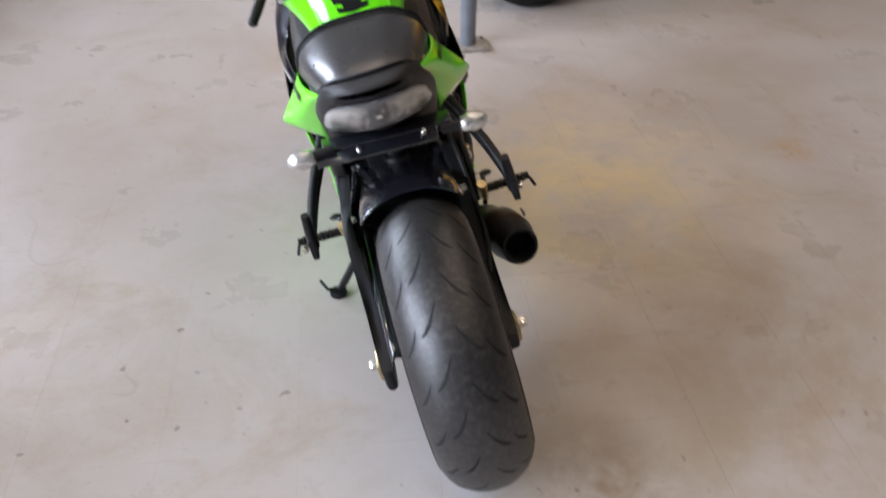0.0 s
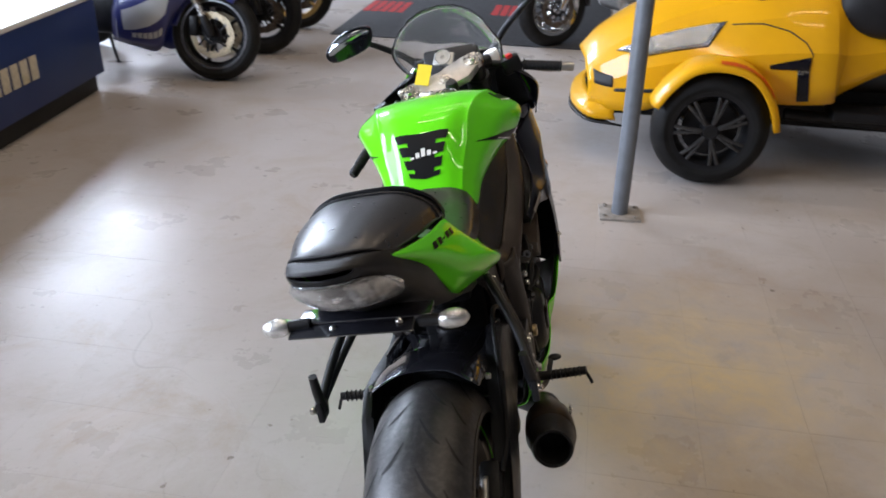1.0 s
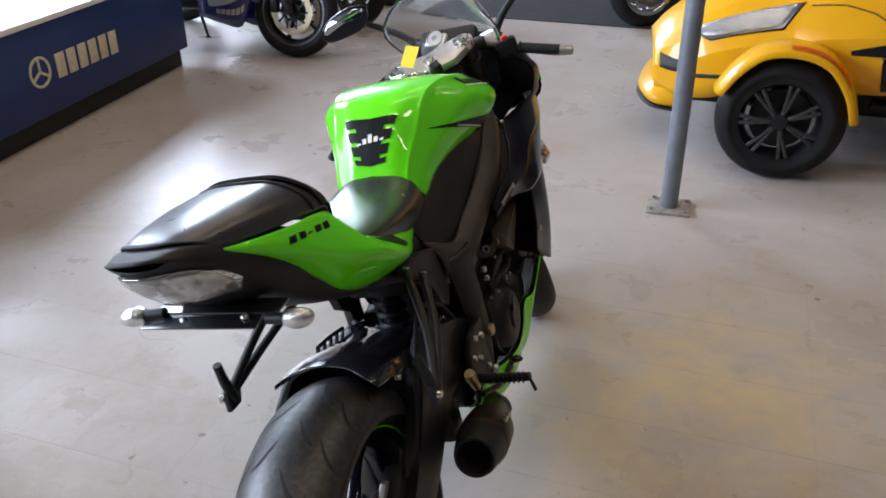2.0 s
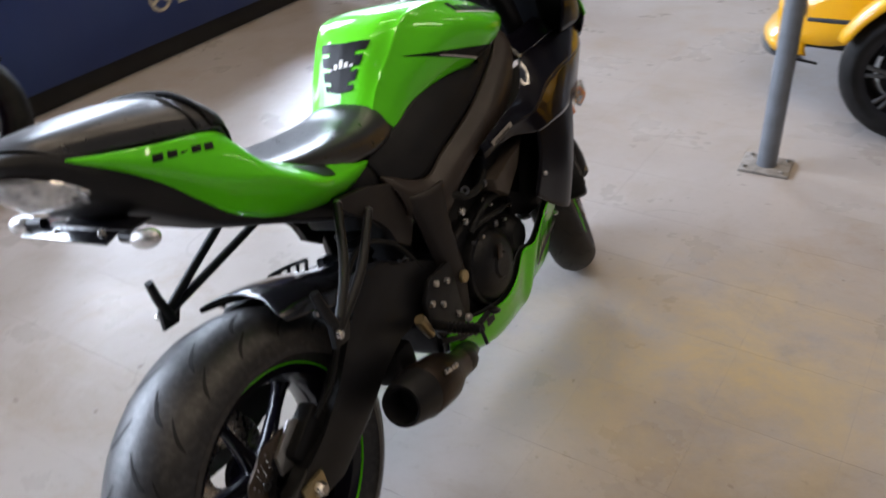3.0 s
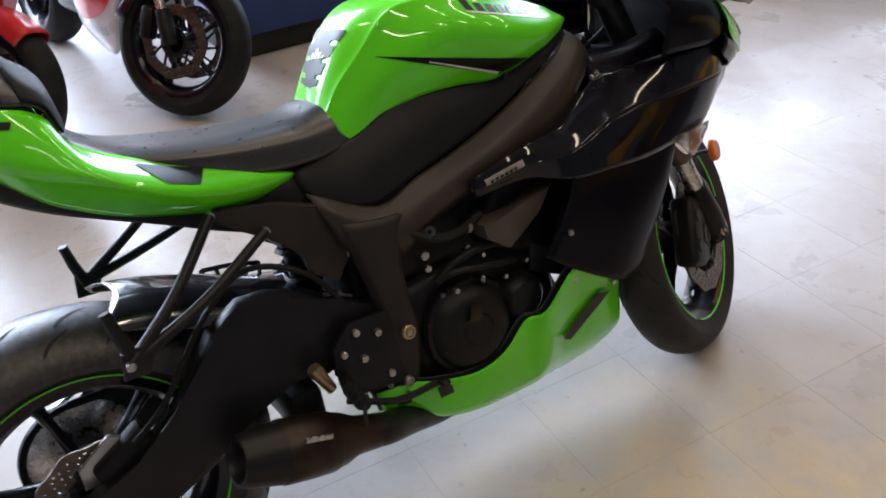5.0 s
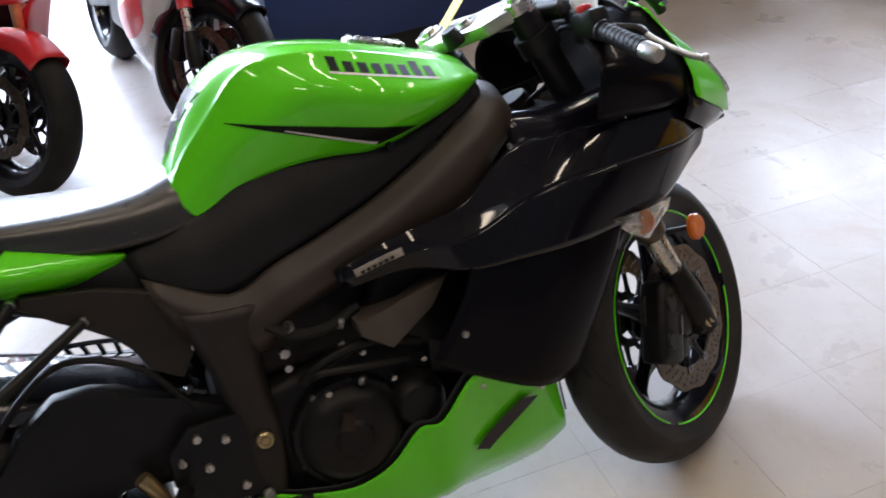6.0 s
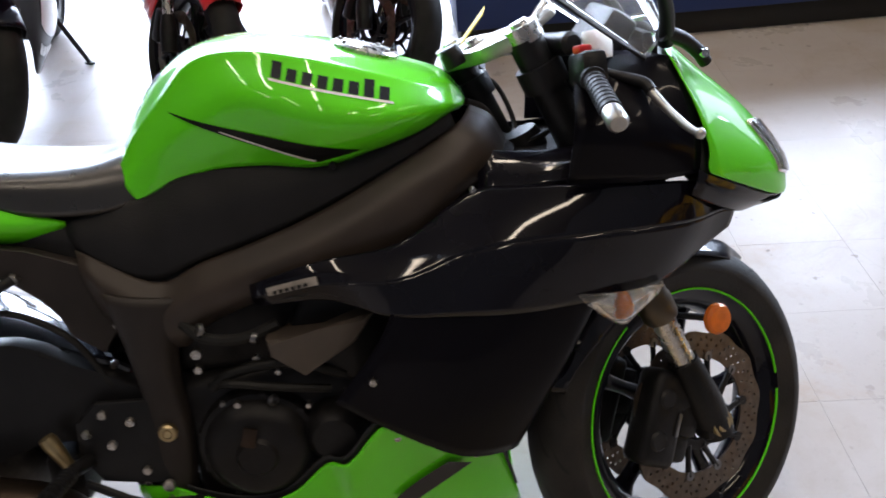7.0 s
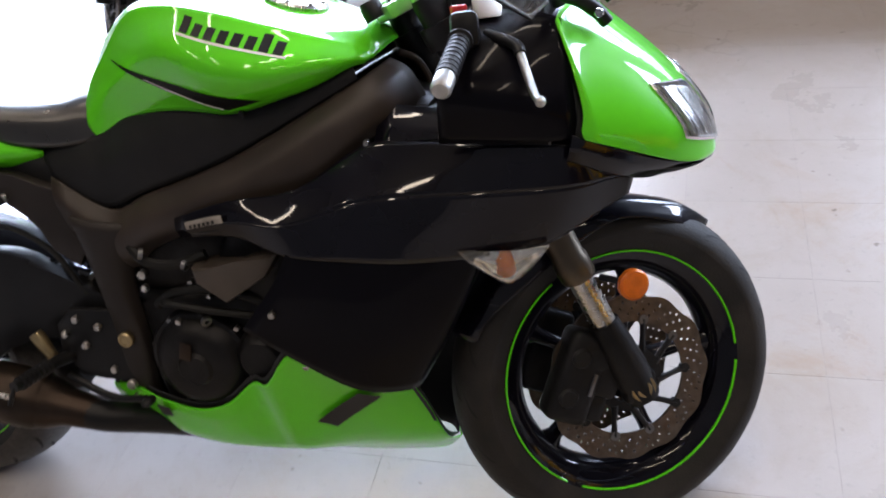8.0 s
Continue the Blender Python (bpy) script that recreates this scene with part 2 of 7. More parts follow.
def net(bm, rows, wrap=False, cap=False):
    vs = [[bm.verts.new(p) for p in r] for r in rows]
    k = len(rows[0])
    for a, b in zip(vs, vs[1:]):
        for j in range(k if wrap else k - 1):
            quad = (a[j], a[(j + 1) % k], b[(j + 1) % k], b[j])
            if len({v.index if v.index >= 0 else id(v) for v in quad}) == 4:
                bm.faces.new(quad)
    if cap:
        for r in (vs[0], vs[-1]):
            bm.faces.new(r)
    return vs


def dense(secs, n=4, m=4):
    rows = [curve_points(s, m) for s in secs]
    cols = [curve_points(c, n) for c in zip(*rows)]
    return [list(r) for r in zip(*cols)]


def mirror(bm):
    geo = bmesh.ops.duplicate(bm, geom=bm.verts[:] + bm.edges[:] + bm.faces[:])["geom"]
    vs = [g for g in geo if isinstance(g, bmesh.types.BMVert)]
    bmesh.ops.scale(bm, vec=(-1, 1, 1), verts=vs)
    bmesh.ops.reverse_faces(bm, faces=[g for g in geo if isinstance(g, bmesh.types.BMFace)])
    bmesh.ops.remove_doubles(bm, verts=bm.verts[:], dist=0.0006)
    return bm


def skin(secs, n=4, m=4, both=True, wrap=False, cap=False):
    bm = bmesh.new()
    net(bm, dense(secs, n, m), wrap, cap)
    return mirror(bm) if both else bm


def tube(bm, pts, r, seg=10, smooth=0, cap=True):
    pts = curve_points(pts, smooth) if smooth else [Vector(p) for p in pts]
    rs = r if isinstance(r, (list, tuple)) else [r] * len(pts)
    if len(rs) != len(pts):
        rs = [rs[0] + (rs[-1] - rs[0]) * i / (len(pts) - 1) for i in range(len(pts))]
    t0 = (pts[1] - pts[0]).normalized()
    side = t0.orthogonal().normalized()
    rows = []
    for i, p in enumerate(pts):
        t = (pts[min(i + 1, len(pts) - 1)] - pts[max(i - 1, 0)]).normalized()
        side = (side - t * side.dot(t)).normalized()
        up = t.cross(side)
        rows.append([p + rs[i] * (math.cos(a) * side + math.sin(a) * up) for a in (2 * math.pi * k / seg for k in range(seg))])
    net(bm, rows, wrap=True, cap=cap)
    return bm


def lathe(bm, prof, m, seg=48, closed=False):
    """Revolves (radius, height) pairs round the z axis of m."""
    prof = list(prof) + ([prof[0]] if closed else [])
    rows = [[m @ V(r * math.cos(a), r * math.sin(a), h) for r, h in prof] for a in (2 * math.pi * k / seg for k in range(seg))]
    vs = [[bm.verts.new(p) for p in (r[:-1] if closed else r)] for r in rows]
    k = len(vs[0])
    for i in range(seg):
        a, b = vs[i], vs[(i + 1) % seg]
        for j in range(k if closed else k - 1):
            bm.faces.new((a[j], b[j], b[(j + 1) % k], a[(j + 1) % k]))
    bmesh.ops.remove_doubles(bm, verts=bm.verts[:], dist=1e-6)
    return bm


def box(bm, c, s, m=None, bev=0.004, seg=2):
    g = bmesh.ops.create_cube(bm, size=1, matrix=(m or Matrix()) @ Matrix.Translation(c) @ Matrix.Diagonal((*s, 1)))
    if bev:
        es = list({e for v in g["verts"] for e in v.link_edges})
        bmesh.ops.bevel(bm, geom=es, offset=bev, segments=seg, affect="EDGES", profile=0.5)
    return bm


def ball(bm, c, r, m=None, u=16, v=10):
    r = r if isinstance(r, tuple) else (r, r, r)
    bmesh.ops.create_uvsphere(bm, u_segments=u, v_segments=v, radius=1, matrix=(m or Matrix()) @ Matrix.Translation(c) @ Matrix.Diagonal((*r, 1)))
    return bm


def prism(bm, poly, xo, xi, bev=0.004):
    """A plate in the y-z plane between x = xi and x = xo."""
    a = [bm.verts.new((xo, y, z)) for y, z in poly]
    b = [bm.verts.new((xi, y, z)) for y, z in poly]
    faces = [bm.faces.new(a), bm.faces.new(b[::-1])]
    k = len(poly)
    for i in range(k):
        faces.append(bm.faces.new((a[i], b[i], b[(i + 1) % k], a[(i + 1) % k])))
    if bev:
        es = [e for e in faces[0].edges] + [e for e in faces[1].edges]
        bmesh.ops.bevel(bm, geom=es, offset=bev, segments=2, affect="EDGES", profile=0.5)
    return bm


def part(name, bm, material, parent=None, label="", solid=0.0, sharp=38):
    bmesh.ops.recalc_face_normals(bm, faces=bm.faces[:])
    me = bpy.data.meshes.new(name)
    bm.to_mesh(me)
    bm.free()
    me.materials.append(material)
    me.polygons.foreach_set("use_smooth", [True] * len(me.polygons))
    me.set_sharp_from_angle(angle=radians(sharp))
    ob = new(name, me)
    if parent:
        ob.parent = parent
    if label:
        ob["label"] = label
    if solid:
        mod = ob.modifiers.new("thickness", "SOLIDIFY")
        mod.thickness, mod.offset = solid, -1
    return ob


def pair(name, secs, material, parent, label="", solid=0.003, n=4, m=6, move=None):
    """A panel and its mirror image, as two parts. Returns the right one."""
    out = []
    for s in (1, -1):
        bm = skin(secs, n, m, both=False)
        bm.transform(Matrix.Diagonal((s, 1, 1, 1)))
        if s < 0:
            bmesh.ops.reverse_faces(bm, faces=bm.faces[:])
        out.append(part(name, bm, material, parent, label, solid))
    return out


def mark(name, surf, quads, material, parents, label="", off=0.0014, nu=8, nv=3, solid=0.0, side=False):
    """Flat marks laid on a panel and mirrored onto the other side, each a part."""
    for flip, par in zip((False, True), parents):
        for q in quads:
            bm = bmesh.new()
            surf.quad(bm, q, off, nu, nv, -1, flip, side)
            part(name, bm, material, par, label, solid)


def thing(name, m, label, category, group="", kind=""):
    ob = new(name)
    ob.empty_display_size = 0.1
    ob.matrix_world = m
    return tagged(ob, label, category, group, kind)


class Surf:
    """A smooth sheet through the sections, to lay marks on."""

    def __init__(self, secs):
        self.g = dense(secs, 8, 8)
        self.nu, self.nv = len(self.g) - 1, len(self.g[0]) - 1

    def at(self, u, v):
        u, v = min(max(u, 0), 0.9999) * self.nu, min(max(v, 0), 0.9999) * self.nv
        i, j = int(u), int(v)
        a, b = u - i, v - j
        g = self.g
        return (g[i][j] * (1 - a) + g[i + 1][j] * a) * (1 - b) + (g[i][j + 1] * (1 - a) + g[i + 1][j + 1] * a) * b

    def near(self, y, z):
        best = min((((p.y - y) ** 2 + (p.z - z) ** 2), i, j) for i, r in enumerate(self.g) for j, p in enumerate(r))
        u, v, step = best[1] / self.nu, best[2] / self.nv, 0.6 / min(self.nu, self.nv)
        for _ in range(9):
            u, v = min(((a, b) for a in (u - step, u, u + step) for b in (v - step, v, v + step)),
                       key=lambda q: (self.at(*q).y - y) ** 2 + (self.at(*q).z - z) ** 2)
            step /= 2
        return u, v

    def out(self, u, v):
        e = 0.02
        a = self.at(u + e, v) - self.at(u - e, v)
        b = self.at(u, v + e) - self.at(u, v - e)
        n = a.cross(b).normalized()
        return n

    def quad(self, bm, corners, off=0.0015, nu=8, nv=3, sign=1, flip=False, side=False):
        """corners in u, v (or y, z): two along one edge, two back along the other."""
        c = [Vector(k) for k in corners]
        rows = []
        for i in range(nu + 1):
            s = i / nu
            a, b = c[0].lerp(c[1], s), c[3].lerp(c[2], s)
            row = []
            for j in range(nv + 1):
                u, v = self.near(*a.lerp(b, j / nv)) if side else a.lerp(b, j / nv)
                p = self.at(u, v) + sign * off * self.out(u, v)
                row.append(V(-p.x, p.y, p.z) if flip else p)
            rows.append(row)
        net(bm, rows)
        return bm

# ---- the room ----
floor_ob = None


def slab(name, c, s, material, label, category):
    bm = bmesh.new()
    box(bm, c, s, bev=0)
    return tagged(part(name, bm, material), label, category, kind="structure")


floor_ob = slab("floor", ((WEST + EAST) / 2, (SOUTH + NORTH) / 2, -0.0558), (EAST - WEST, NORTH - SOUTH, 0.11), mat("tile_joint", (0.34, 0.30, 0.275), 0.4, vary=0.1, dirt=(0.06, 0.05, 0.04), dscale=1.3, damount=0.42),
                "worn beige vinyl tile showroom floor with stains and scuffs", "floor")
slab("ceiling", ((WEST + EAST) / 2, (SOUTH + NORTH) / 2, HIGH + 0.1), (EAST - WEST + 0.4, NORTH - SOUTH + 0.4, 0.2), CEIL, "plain dark painted showroom ceiling", "ceiling")
slab("wall_east", (EAST + 0.1, (SOUTH + NORTH) / 2, HIGH / 2), (0.2, NORTH - SOUTH, HIGH), WALL, "plain painted showroom wall", "wall")
slab("wall_north", ((WEST + EAST) / 2, NORTH + 0.1, HIGH / 2), (EAST - WEST + 0.4, 0.2, HIGH), WALL, "plain painted showroom wall", "wall")
slab("wall_south", ((WEST + EAST) / 2, SOUTH - 0.1, HIGH / 2), (EAST - WEST + 0.4, 0.2, HIGH), WALL, "plain painted showroom wall", "wall")
# west wall with its glazed bays
bm = bmesh.new()
y0 = SOUTH
for a, b in [bay[:2] for bay in BAYS] + [(NORTH, NORTH)]:
    box(bm, (WEST - 0.1, (y0 + a) / 2, HIGH / 2), (0.2, a - y0, HIGH), bev=0)
    y0 = b
for a, b, upper, lower in BAYS:
    box(bm, (WEST - 0.1, (a + b) / 2, SILL / 2), (0.2, b - a, SILL), bev=0)
    box(bm, (WEST - 0.1, (a + b) / 2, (HIGH + HEAD) / 2), (0.2, b - a, HIGH - HEAD), bev=0)
tagged(part("wall_west", bm, WALL), "painted wall with three tall glazed bays", "wall", kind="structure")
for i, (a, b, upper, lower) in enumerate(BAYS):
    win = thing("window_%d" % (i + 1), Matrix.Translation((WEST - 0.1, (a + b) / 2, SILL)), "tall glazed window bay with alloy mullions", "window", kind="structure")
    w, h = b - a, HEAD - SILL
    bm = bmesh.new()
    for yy in (-w / 2 + 0.04, -w / 6, w / 6, w / 2 - 0.04):
        box(bm, (0, yy, h / 2), (0.1, 0.07, h), bev=0.004)
    for zz in (0.035, RAIL - SILL, h - 0.035):
        box(bm, (0, 0, zz), (0.1, w, 0.07), bev=0.004)
    part("window_frame", bm, ALLOY, win)
for tx, ty in TUBES:
    fix = thing("ceiling_light", Matrix.Translation((tx, ty, HIGH)), "long fluorescent ceiling light with warm tubes", "ceiling light", "ceiling lights")
    bm = bmesh.new()
    box(bm, (0, 0, -0.05), (2.45, 0.2, 0.1), bev=0.01)
    part("housing", bm, WHITE, fix)

# ---- the green sport bike ----
REAR_R, RAKE, STEER = 0.315, 24.0, 29.7
YAW, LEAN = 3.3, 13.3
TURN_BIKE = Matrix.Rotation(radians(YAW), 4, "Z") @ Matrix.Rotation(radians(-LEAN), 4, "Y")
BIKE = Matrix.Translation((0.0723, 0.0042, 0.0085)) @ TURN_BIKE
AXIS_P, AXIS_D = V(0, 1.413, 0.276), V(0, -math.sin(radians(RAKE)), math.cos(radians(RAKE)))
SWING = Matrix.Translation(AXIS_P) @ Matrix.Rotation(radians(STEER), 4, AXIS_D) @ Matrix.Translation(-AXIS_P)
TO_X = Matrix.Rotation(radians(90), 4, "Y")  # turns the lathe axis into x


def steered(bm):
    bm.transform(SWING)
    return bm


def tyre_profile(outer, half, bead, beadhalf):
    """Closed section: crown, sidewalls and the inner side."""
    pts, n = [], 14
    crown = half * 1.08
    for i in range(n + 1):
        a = radians(-84 + 168 * i / n)
        pts.append((outer - crown * 0.80 * (1 - math.cos(a)), half * math.sin(a) / math.sin(radians(84))))
    side = [(bead + 0.035, half * 0.99), (bead + 0.012, beadhalf + 0.006), (bead - 0.002, beadhalf), (bead - 0.008, beadhalf - 0.012)]
    left = [(r, -h) for r, h in reversed(side)]
    return left + pts + side


def wheel(parent, c, outer, half, bead, rimhalf, spokes, move, stripe=True, rim_mat=GLOSS, tread=RUBBER_OLD, grooves=True, name="wheel", stripe_mat=None, phase=0.25, broad=1.0):
    m = Matrix.Translation(c) @ TO_X
    bm = bmesh.new()
    rp = [(bead, -rimhalf), (bead + 0.010, -rimhalf - 0.004), (bead + 0.008, -rimhalf + 0.008), (bead - 0.006, -rimhalf + 0.012), (bead - 0.022, -rimhalf * 0.55),
          (bead - 0.030, 0), (bead - 0.022, rimhalf * 0.55), (bead - 0.006, rimhalf - 0.012), (bead + 0.008, rimhalf - 0.008), (bead + 0.010, rimhalf + 0.004), (bead, rimhalf),
          (bead - 0.014, rimhalf - 0.004), (bead - 0.032, rimhalf * 0.5), (bead - 0.038, 0), (bead - 0.032, -rimhalf * 0.5), (bead - 0.014, -rimhalf + 0.004)]
    lathe(bm, rp, m, 72, closed=True)
    lathe(bm, [(0.016, -0.05), (0.046, -0.048), (0.05, -0.03), (0.038, -0.012), (0.038, 0.012), (0.05, 0.03), (0.046, 0.048), (0.016, 0.05)], m, 32, closed=True)
    wob = move(bm)
    w = part(name, wob, rim_mat, parent, "black cast wheel with slim spokes")
    for k in range(spokes):
        bm = bmesh.new()
        a = 2 * math.pi * (k + phase) / spokes
        turn = Matrix.Translation(c) @ Matrix.Rotation(a, 4, "X")
        secs = []
        for r, hw, th in ((0.036, 0.020, 0.026), (0.07, 0.013, 0.020), (bead * 0.6, 0.010, 0.015), (bead - 0.05, 0.012, 0.017), (bead - 0.030, 0.022, 0.024)):
            secs.append([turn @ V(th * math.cos(q), hw * broad * math.sin(q), r) for q in (2 * math.pi * j / 10 for j in range(10))])
        net(bm, secs, wrap=True)
        part("spoke", move(bm), rim_mat, w)
    bm = bmesh.new()
    lathe(bm, tyre_profile(outer, half, bead + 0.004, rimhalf), m, 96)
    t = part("tyre", move(bm), tread, w, "dusty worn black rubber tyre")
    if grooves:
        bm = bmesh.new()
        prof = tyre_profile(outer, half, bead + 0.004, rimhalf)[4:19]

        def on(s, ang):  # s: -1..1 across the tread
            f = (s + 1) / 2 * (len(prof) - 1)
            i = min(int(f), len(prof) - 2)
            r = prof[i][0] + (prof[i + 1][0] - prof[i][0]) * (f - i)
            h = prof[i][1] + (prof[i + 1][1] - prof[i][1]) * (f - i)
            return V(h, (r + 0.0008) * math.cos(ang), (r + 0.0008) * math.sin(ang)) + Vector(c)
        count = 19
        for k in range(count):
            for side, shift in ((1, 0.0), (-1, 0.5)):
                for s0, s1, da, bow, wd in ((0.08, 0.36, 0.17, 0.030, 0.0062), (0.42, 0.70, 0.15, 0.025, 0.0056)):
                    base = 2 * math.pi * (k + shift + (0.35 if s0 > 0.3 else 0)) / count
                    rows = []
                    for i in range(7):
                        q = i / 6
                        s = side * (s0 + (s1 - s0) * q)
                        ang = base + da * q + bow * math.sin(math.pi * q)
                        wide = wd * math.sin(math.pi * (0.12 + 0.8 * q)) / outer
                        rows.append([on(s, ang - wide), on(s, ang + wide)])
                    net(bm, rows)
        tagged(part("tread_pattern", move(bm), GROOVE, t, "curved sipes cut in the tread", sharp=80), kind="stuff")
    if stripe:
        bm = bmesh.new()
        for side in (1, -1):
            x0 = rimhalf + 0.0045
            for a0, a1 in ((4, 116), (124, 236), (244, 356)):
                rows = []
                for i in range(41):
                    a = radians(a0 + (a1 - a0) * i / 40)
                    rows.append([Vector(c) + V(side * h, r * math.cos(a), r * math.sin(a)) for r, h in ((bead + 0.0090, x0 - 0.002), (bead + 0.0082, x0 + 0.0008), (bead + 0.0054, x0 + 0.0006), (bead + 0.0046, x0 - 0.002))])
                net(bm, rows)
        part("rim_stripe", move(bm), stripe_mat or GREEN, w, "thin lime pinstripe on the rim")
    return w


def petal_disc(c, x, r0, r1, th, petals, move, parent, name="brake_disc", hub=0.055, material=DISC):
    """A wave-edged disc with drilled holes, its carrier arms and buttons."""
    bm = bmesh.new()
    na, nr = petals * 18, 9
    def edge(a):
        return r1 - 0.006 * (0.5 - 0.5 * math.cos(petals * a))
    rows = []
    for sx in (x - th / 2, x + th / 2):
        rows.append([[bm.verts.new(Vector(c) + V(sx, (r0 + (edge(a) - r0) * j / nr) * math.cos(a), (r0 + (edge(a) - r0) * j / nr) * math.sin(a)))
                      for j in range(nr + 1)] for a in (2 * math.pi * i / na for i in range(na))])
    hole = lambda i, j: (j in (2, 4, 6) and (i + j) % 6 == 0) or (j == 7 and i % 18 == 9)
    for i in range(na):
        k = (i + 1) % na
        for j in range(nr):
            if hole(i, j):
                continue
            bm.faces.new((rows[1][i][j], rows[1][k][j], rows[1][k][j + 1], rows[1][i][j + 1]))
            bm.faces.new((rows[0][i][j], rows[0][i][j + 1], rows[0][k][j + 1], rows[0][k][j]))
    rim = [e for e in bm.edges if len(e.link_faces) == 1]
    vmap = {}
    for i in range(na):
        for j in range(nr + 1):
            vmap[rows[0][i][j]] = rows[1][i][j]
    for e in rim:
        a, b = e.verts
        if a in vmap and b in vmap:
            try:
                bm.faces.new((a, b, vmap[b], vmap[a]))
            except ValueError:
                pass
    loose = [v for v in bm.verts if not v.link_faces]
    bmesh.ops.delete(bm, geom=loose, context="VERTS")
    d = part(name, move(bm), material, parent, "wave-edged drilled steel brake disc", sharp=30)
    bm = bmesh.new()
    for k in range(10):
        a = 2 * math.pi * k / 10
        p0 = Vector(c) + V(x, hub * math.cos(a - 0.25), hub * math.sin(a - 0.25))
        p1 = Vector(c) + V(x, (r0 + 0.006) * math.cos(a), (r0 + 0.006) * math.sin(a))
        arm_bm = bmesh.new()
        tube(arm_bm, [p0, (p0 + p1) / 2, p1], [0.007, 0.005, 0.006], 8)
        part("carrier_arm", move(arm_bm), SATIN, d)
    lathe(bm, [(hub - 0.012, -0.004), (hub + 0.006, -0.004), (hub + 0.006, 0.004), (hub - 0.012, 0.004)], Matrix.Translation(Vector(c) + V(x, 0, 0)) @ TO_X, 40, closed=True)
    part("carrier", move(bm), SATIN, d)
    for k in range(10):
        a = 2 * math.pi * k / 10
        bm = bmesh.new()
        lathe(bm, [(0.0, -0.005), (0.009, -0.005), (0.009, 0.005), (0.0, 0.005)], Matrix.Translation(Vector(c) + V(x, (r0 + 0.004) * math.cos(a), (r0 + 0.004) * math.sin(a))) @ TO_X, 12)
        part("rivet", move(bm), LEVER if k % 3 else SATIN, d)
    return d


still = lambda bm: bm
moto = thing("sport_motorcycle", BIKE, "lime green and black sport motorcycle leaning on its side stand", "motorcycle")

# wheels
rw = wheel(moto, (0.006, 0, REAR_R), 0.324, 0.103, 0.216, 0.070, 6, still)
FA = V(0, 1.430, 0.283)
fw = wheel(moto, FA + V(0, 0.003, 0.002), 0.306, 0.063, 0.216, 0.046, 5, steered, tread=RUBBER, phase=0.83, broad=1.25)
petal_disc((0, 0, REAR_R), 0.083, 0.062, 0.110, 0.005, 10, still, rw)
for s in (1, -1):
    petal_disc(FA, 0.070 * s, 0.104, 0.154, 0.005, 12, steered, fw)

# tank
TANK = [
    [(0, 0.545, 0.848), (0.045, 0.545, 0.846), (0.080, 0.548, 0.835), (0.098, 0.556, 0.815), (0.104, 0.566, 0.800), (0.106, 0.574, 0.791)],
    [(0, 0.575, 0.905), (0.050, 0.576, 0.902), (0.088, 0.580, 0.882), (0.106, 0.588, 0.845), (0.109, 0.592, 0.815), (0.109, 0.595, 0.798)],
    [(0, 0.620, 0.966), (0.058, 0.622, 0.961), (0.102, 0.628, 0.930), (0.122, 0.635, 0.880), (0.122, 0.642, 0.845), (0.117, 0.646, 0.820)],
    [(0, 0.680, 1.003), (0.066, 0.682, 1.000), (0.114, 0.690, 0.988), (0.152, 0.700, 0.918), (0.147, 0.708, 0.868), (0.134, 0.712, 0.835)],
    [(0, 0.760, 1.010), (0.074, 0.760, 1.008), (0.130, 0.765, 0.999), (0.186, 0.772, 0.945), (0.176, 0.780, 0.882), (0.150, 0.785, 0.838)],
    [(0, 0.850, 0.997), (0.078, 0.850, 0.994), (0.144, 0.852, 0.985), (0.213, 0.856, 0.928), (0.200, 0.858, 0.872), (0.156, 0.860, 0.831)],
    [(0, 0.930, 0.974), (0.074, 0.932, 0.971), (0.138, 0.934, 0.960), (0.207, 0.936, 0.912), (0.197, 0.936, 0.873), (0.158, 0.936, 0.848)],
    [(0, 1.000, 0.951), (0.066, 1.002, 0.947), (0.122, 1.004, 0.936), (0.172, 1.006, 0.908), (0.170, 1.006, 0.886), (0.148, 1.006, 0.868)],
    [(0, 1.050, 0.930), (0.052, 1.054, 0.926), (0.094, 1.056, 0.914), (0.128, 1.056, 0.903), (0.130, 1.056, 0.895), (0.122, 1.054, 0.887)],
    [(0, 1.082, 0.896), (0.040, 1.082, 0.895), (0.072, 1.080, 0.893), (0.090, 1.076, 0.891), (0.096, 1.072, 0.889), (0.097, 1.068, 0.886)],
]
mix3 = lambda p, q, f: tuple(a + (b - a) * f for a, b in zip(p, q))
TANK = [[r[0], r[1], mix3(r[1], r[2], 0.80), r[2], mix3(r[2], r[3], 0.22), r[3], r[4], r[5]] for r in TANK]
tank = part("fuel_tank", skin(TANK, 5, 5), GREEN, moto, "lime green painted tank with a sculpted rear", solid=0.002)
TS = Surf(TANK)
at = TS.near
mark("stripe", TS, [((0.650, 0.9205), (0.925, 0.858), (0.862, 0.842), (0.650, 0.9195))], BLACK_MARK, (tank, tank), "black wedge stripe", 0.0012, 16, 4, 0.0, True)
mark("stripe_line", TS, [((0.728, 0.8965), (0.860, 0.8485), (0.857, 0.8445), (0.728, 0.8945))], WHITE_MARK, (tank, tank), "thin silver line", 0.0024, 12, 2, 0.0, True)


def letter(k):
    """One slanted bar in the row along the tank's side; two of them are taller."""
    cap = 0.020 if k in (0, 6) else 0.0145
    p = lambda f, d: (0.811 + 0.166 * f, 0.990 - 0.047 * f - d)
    return p((k + 0.10) / 8, 0.024 - cap), p((k + 0.76) / 8, 0.024 - cap), p((k + 0.68) / 8, 0.024), p((k + 0.02) / 8, 0.024)


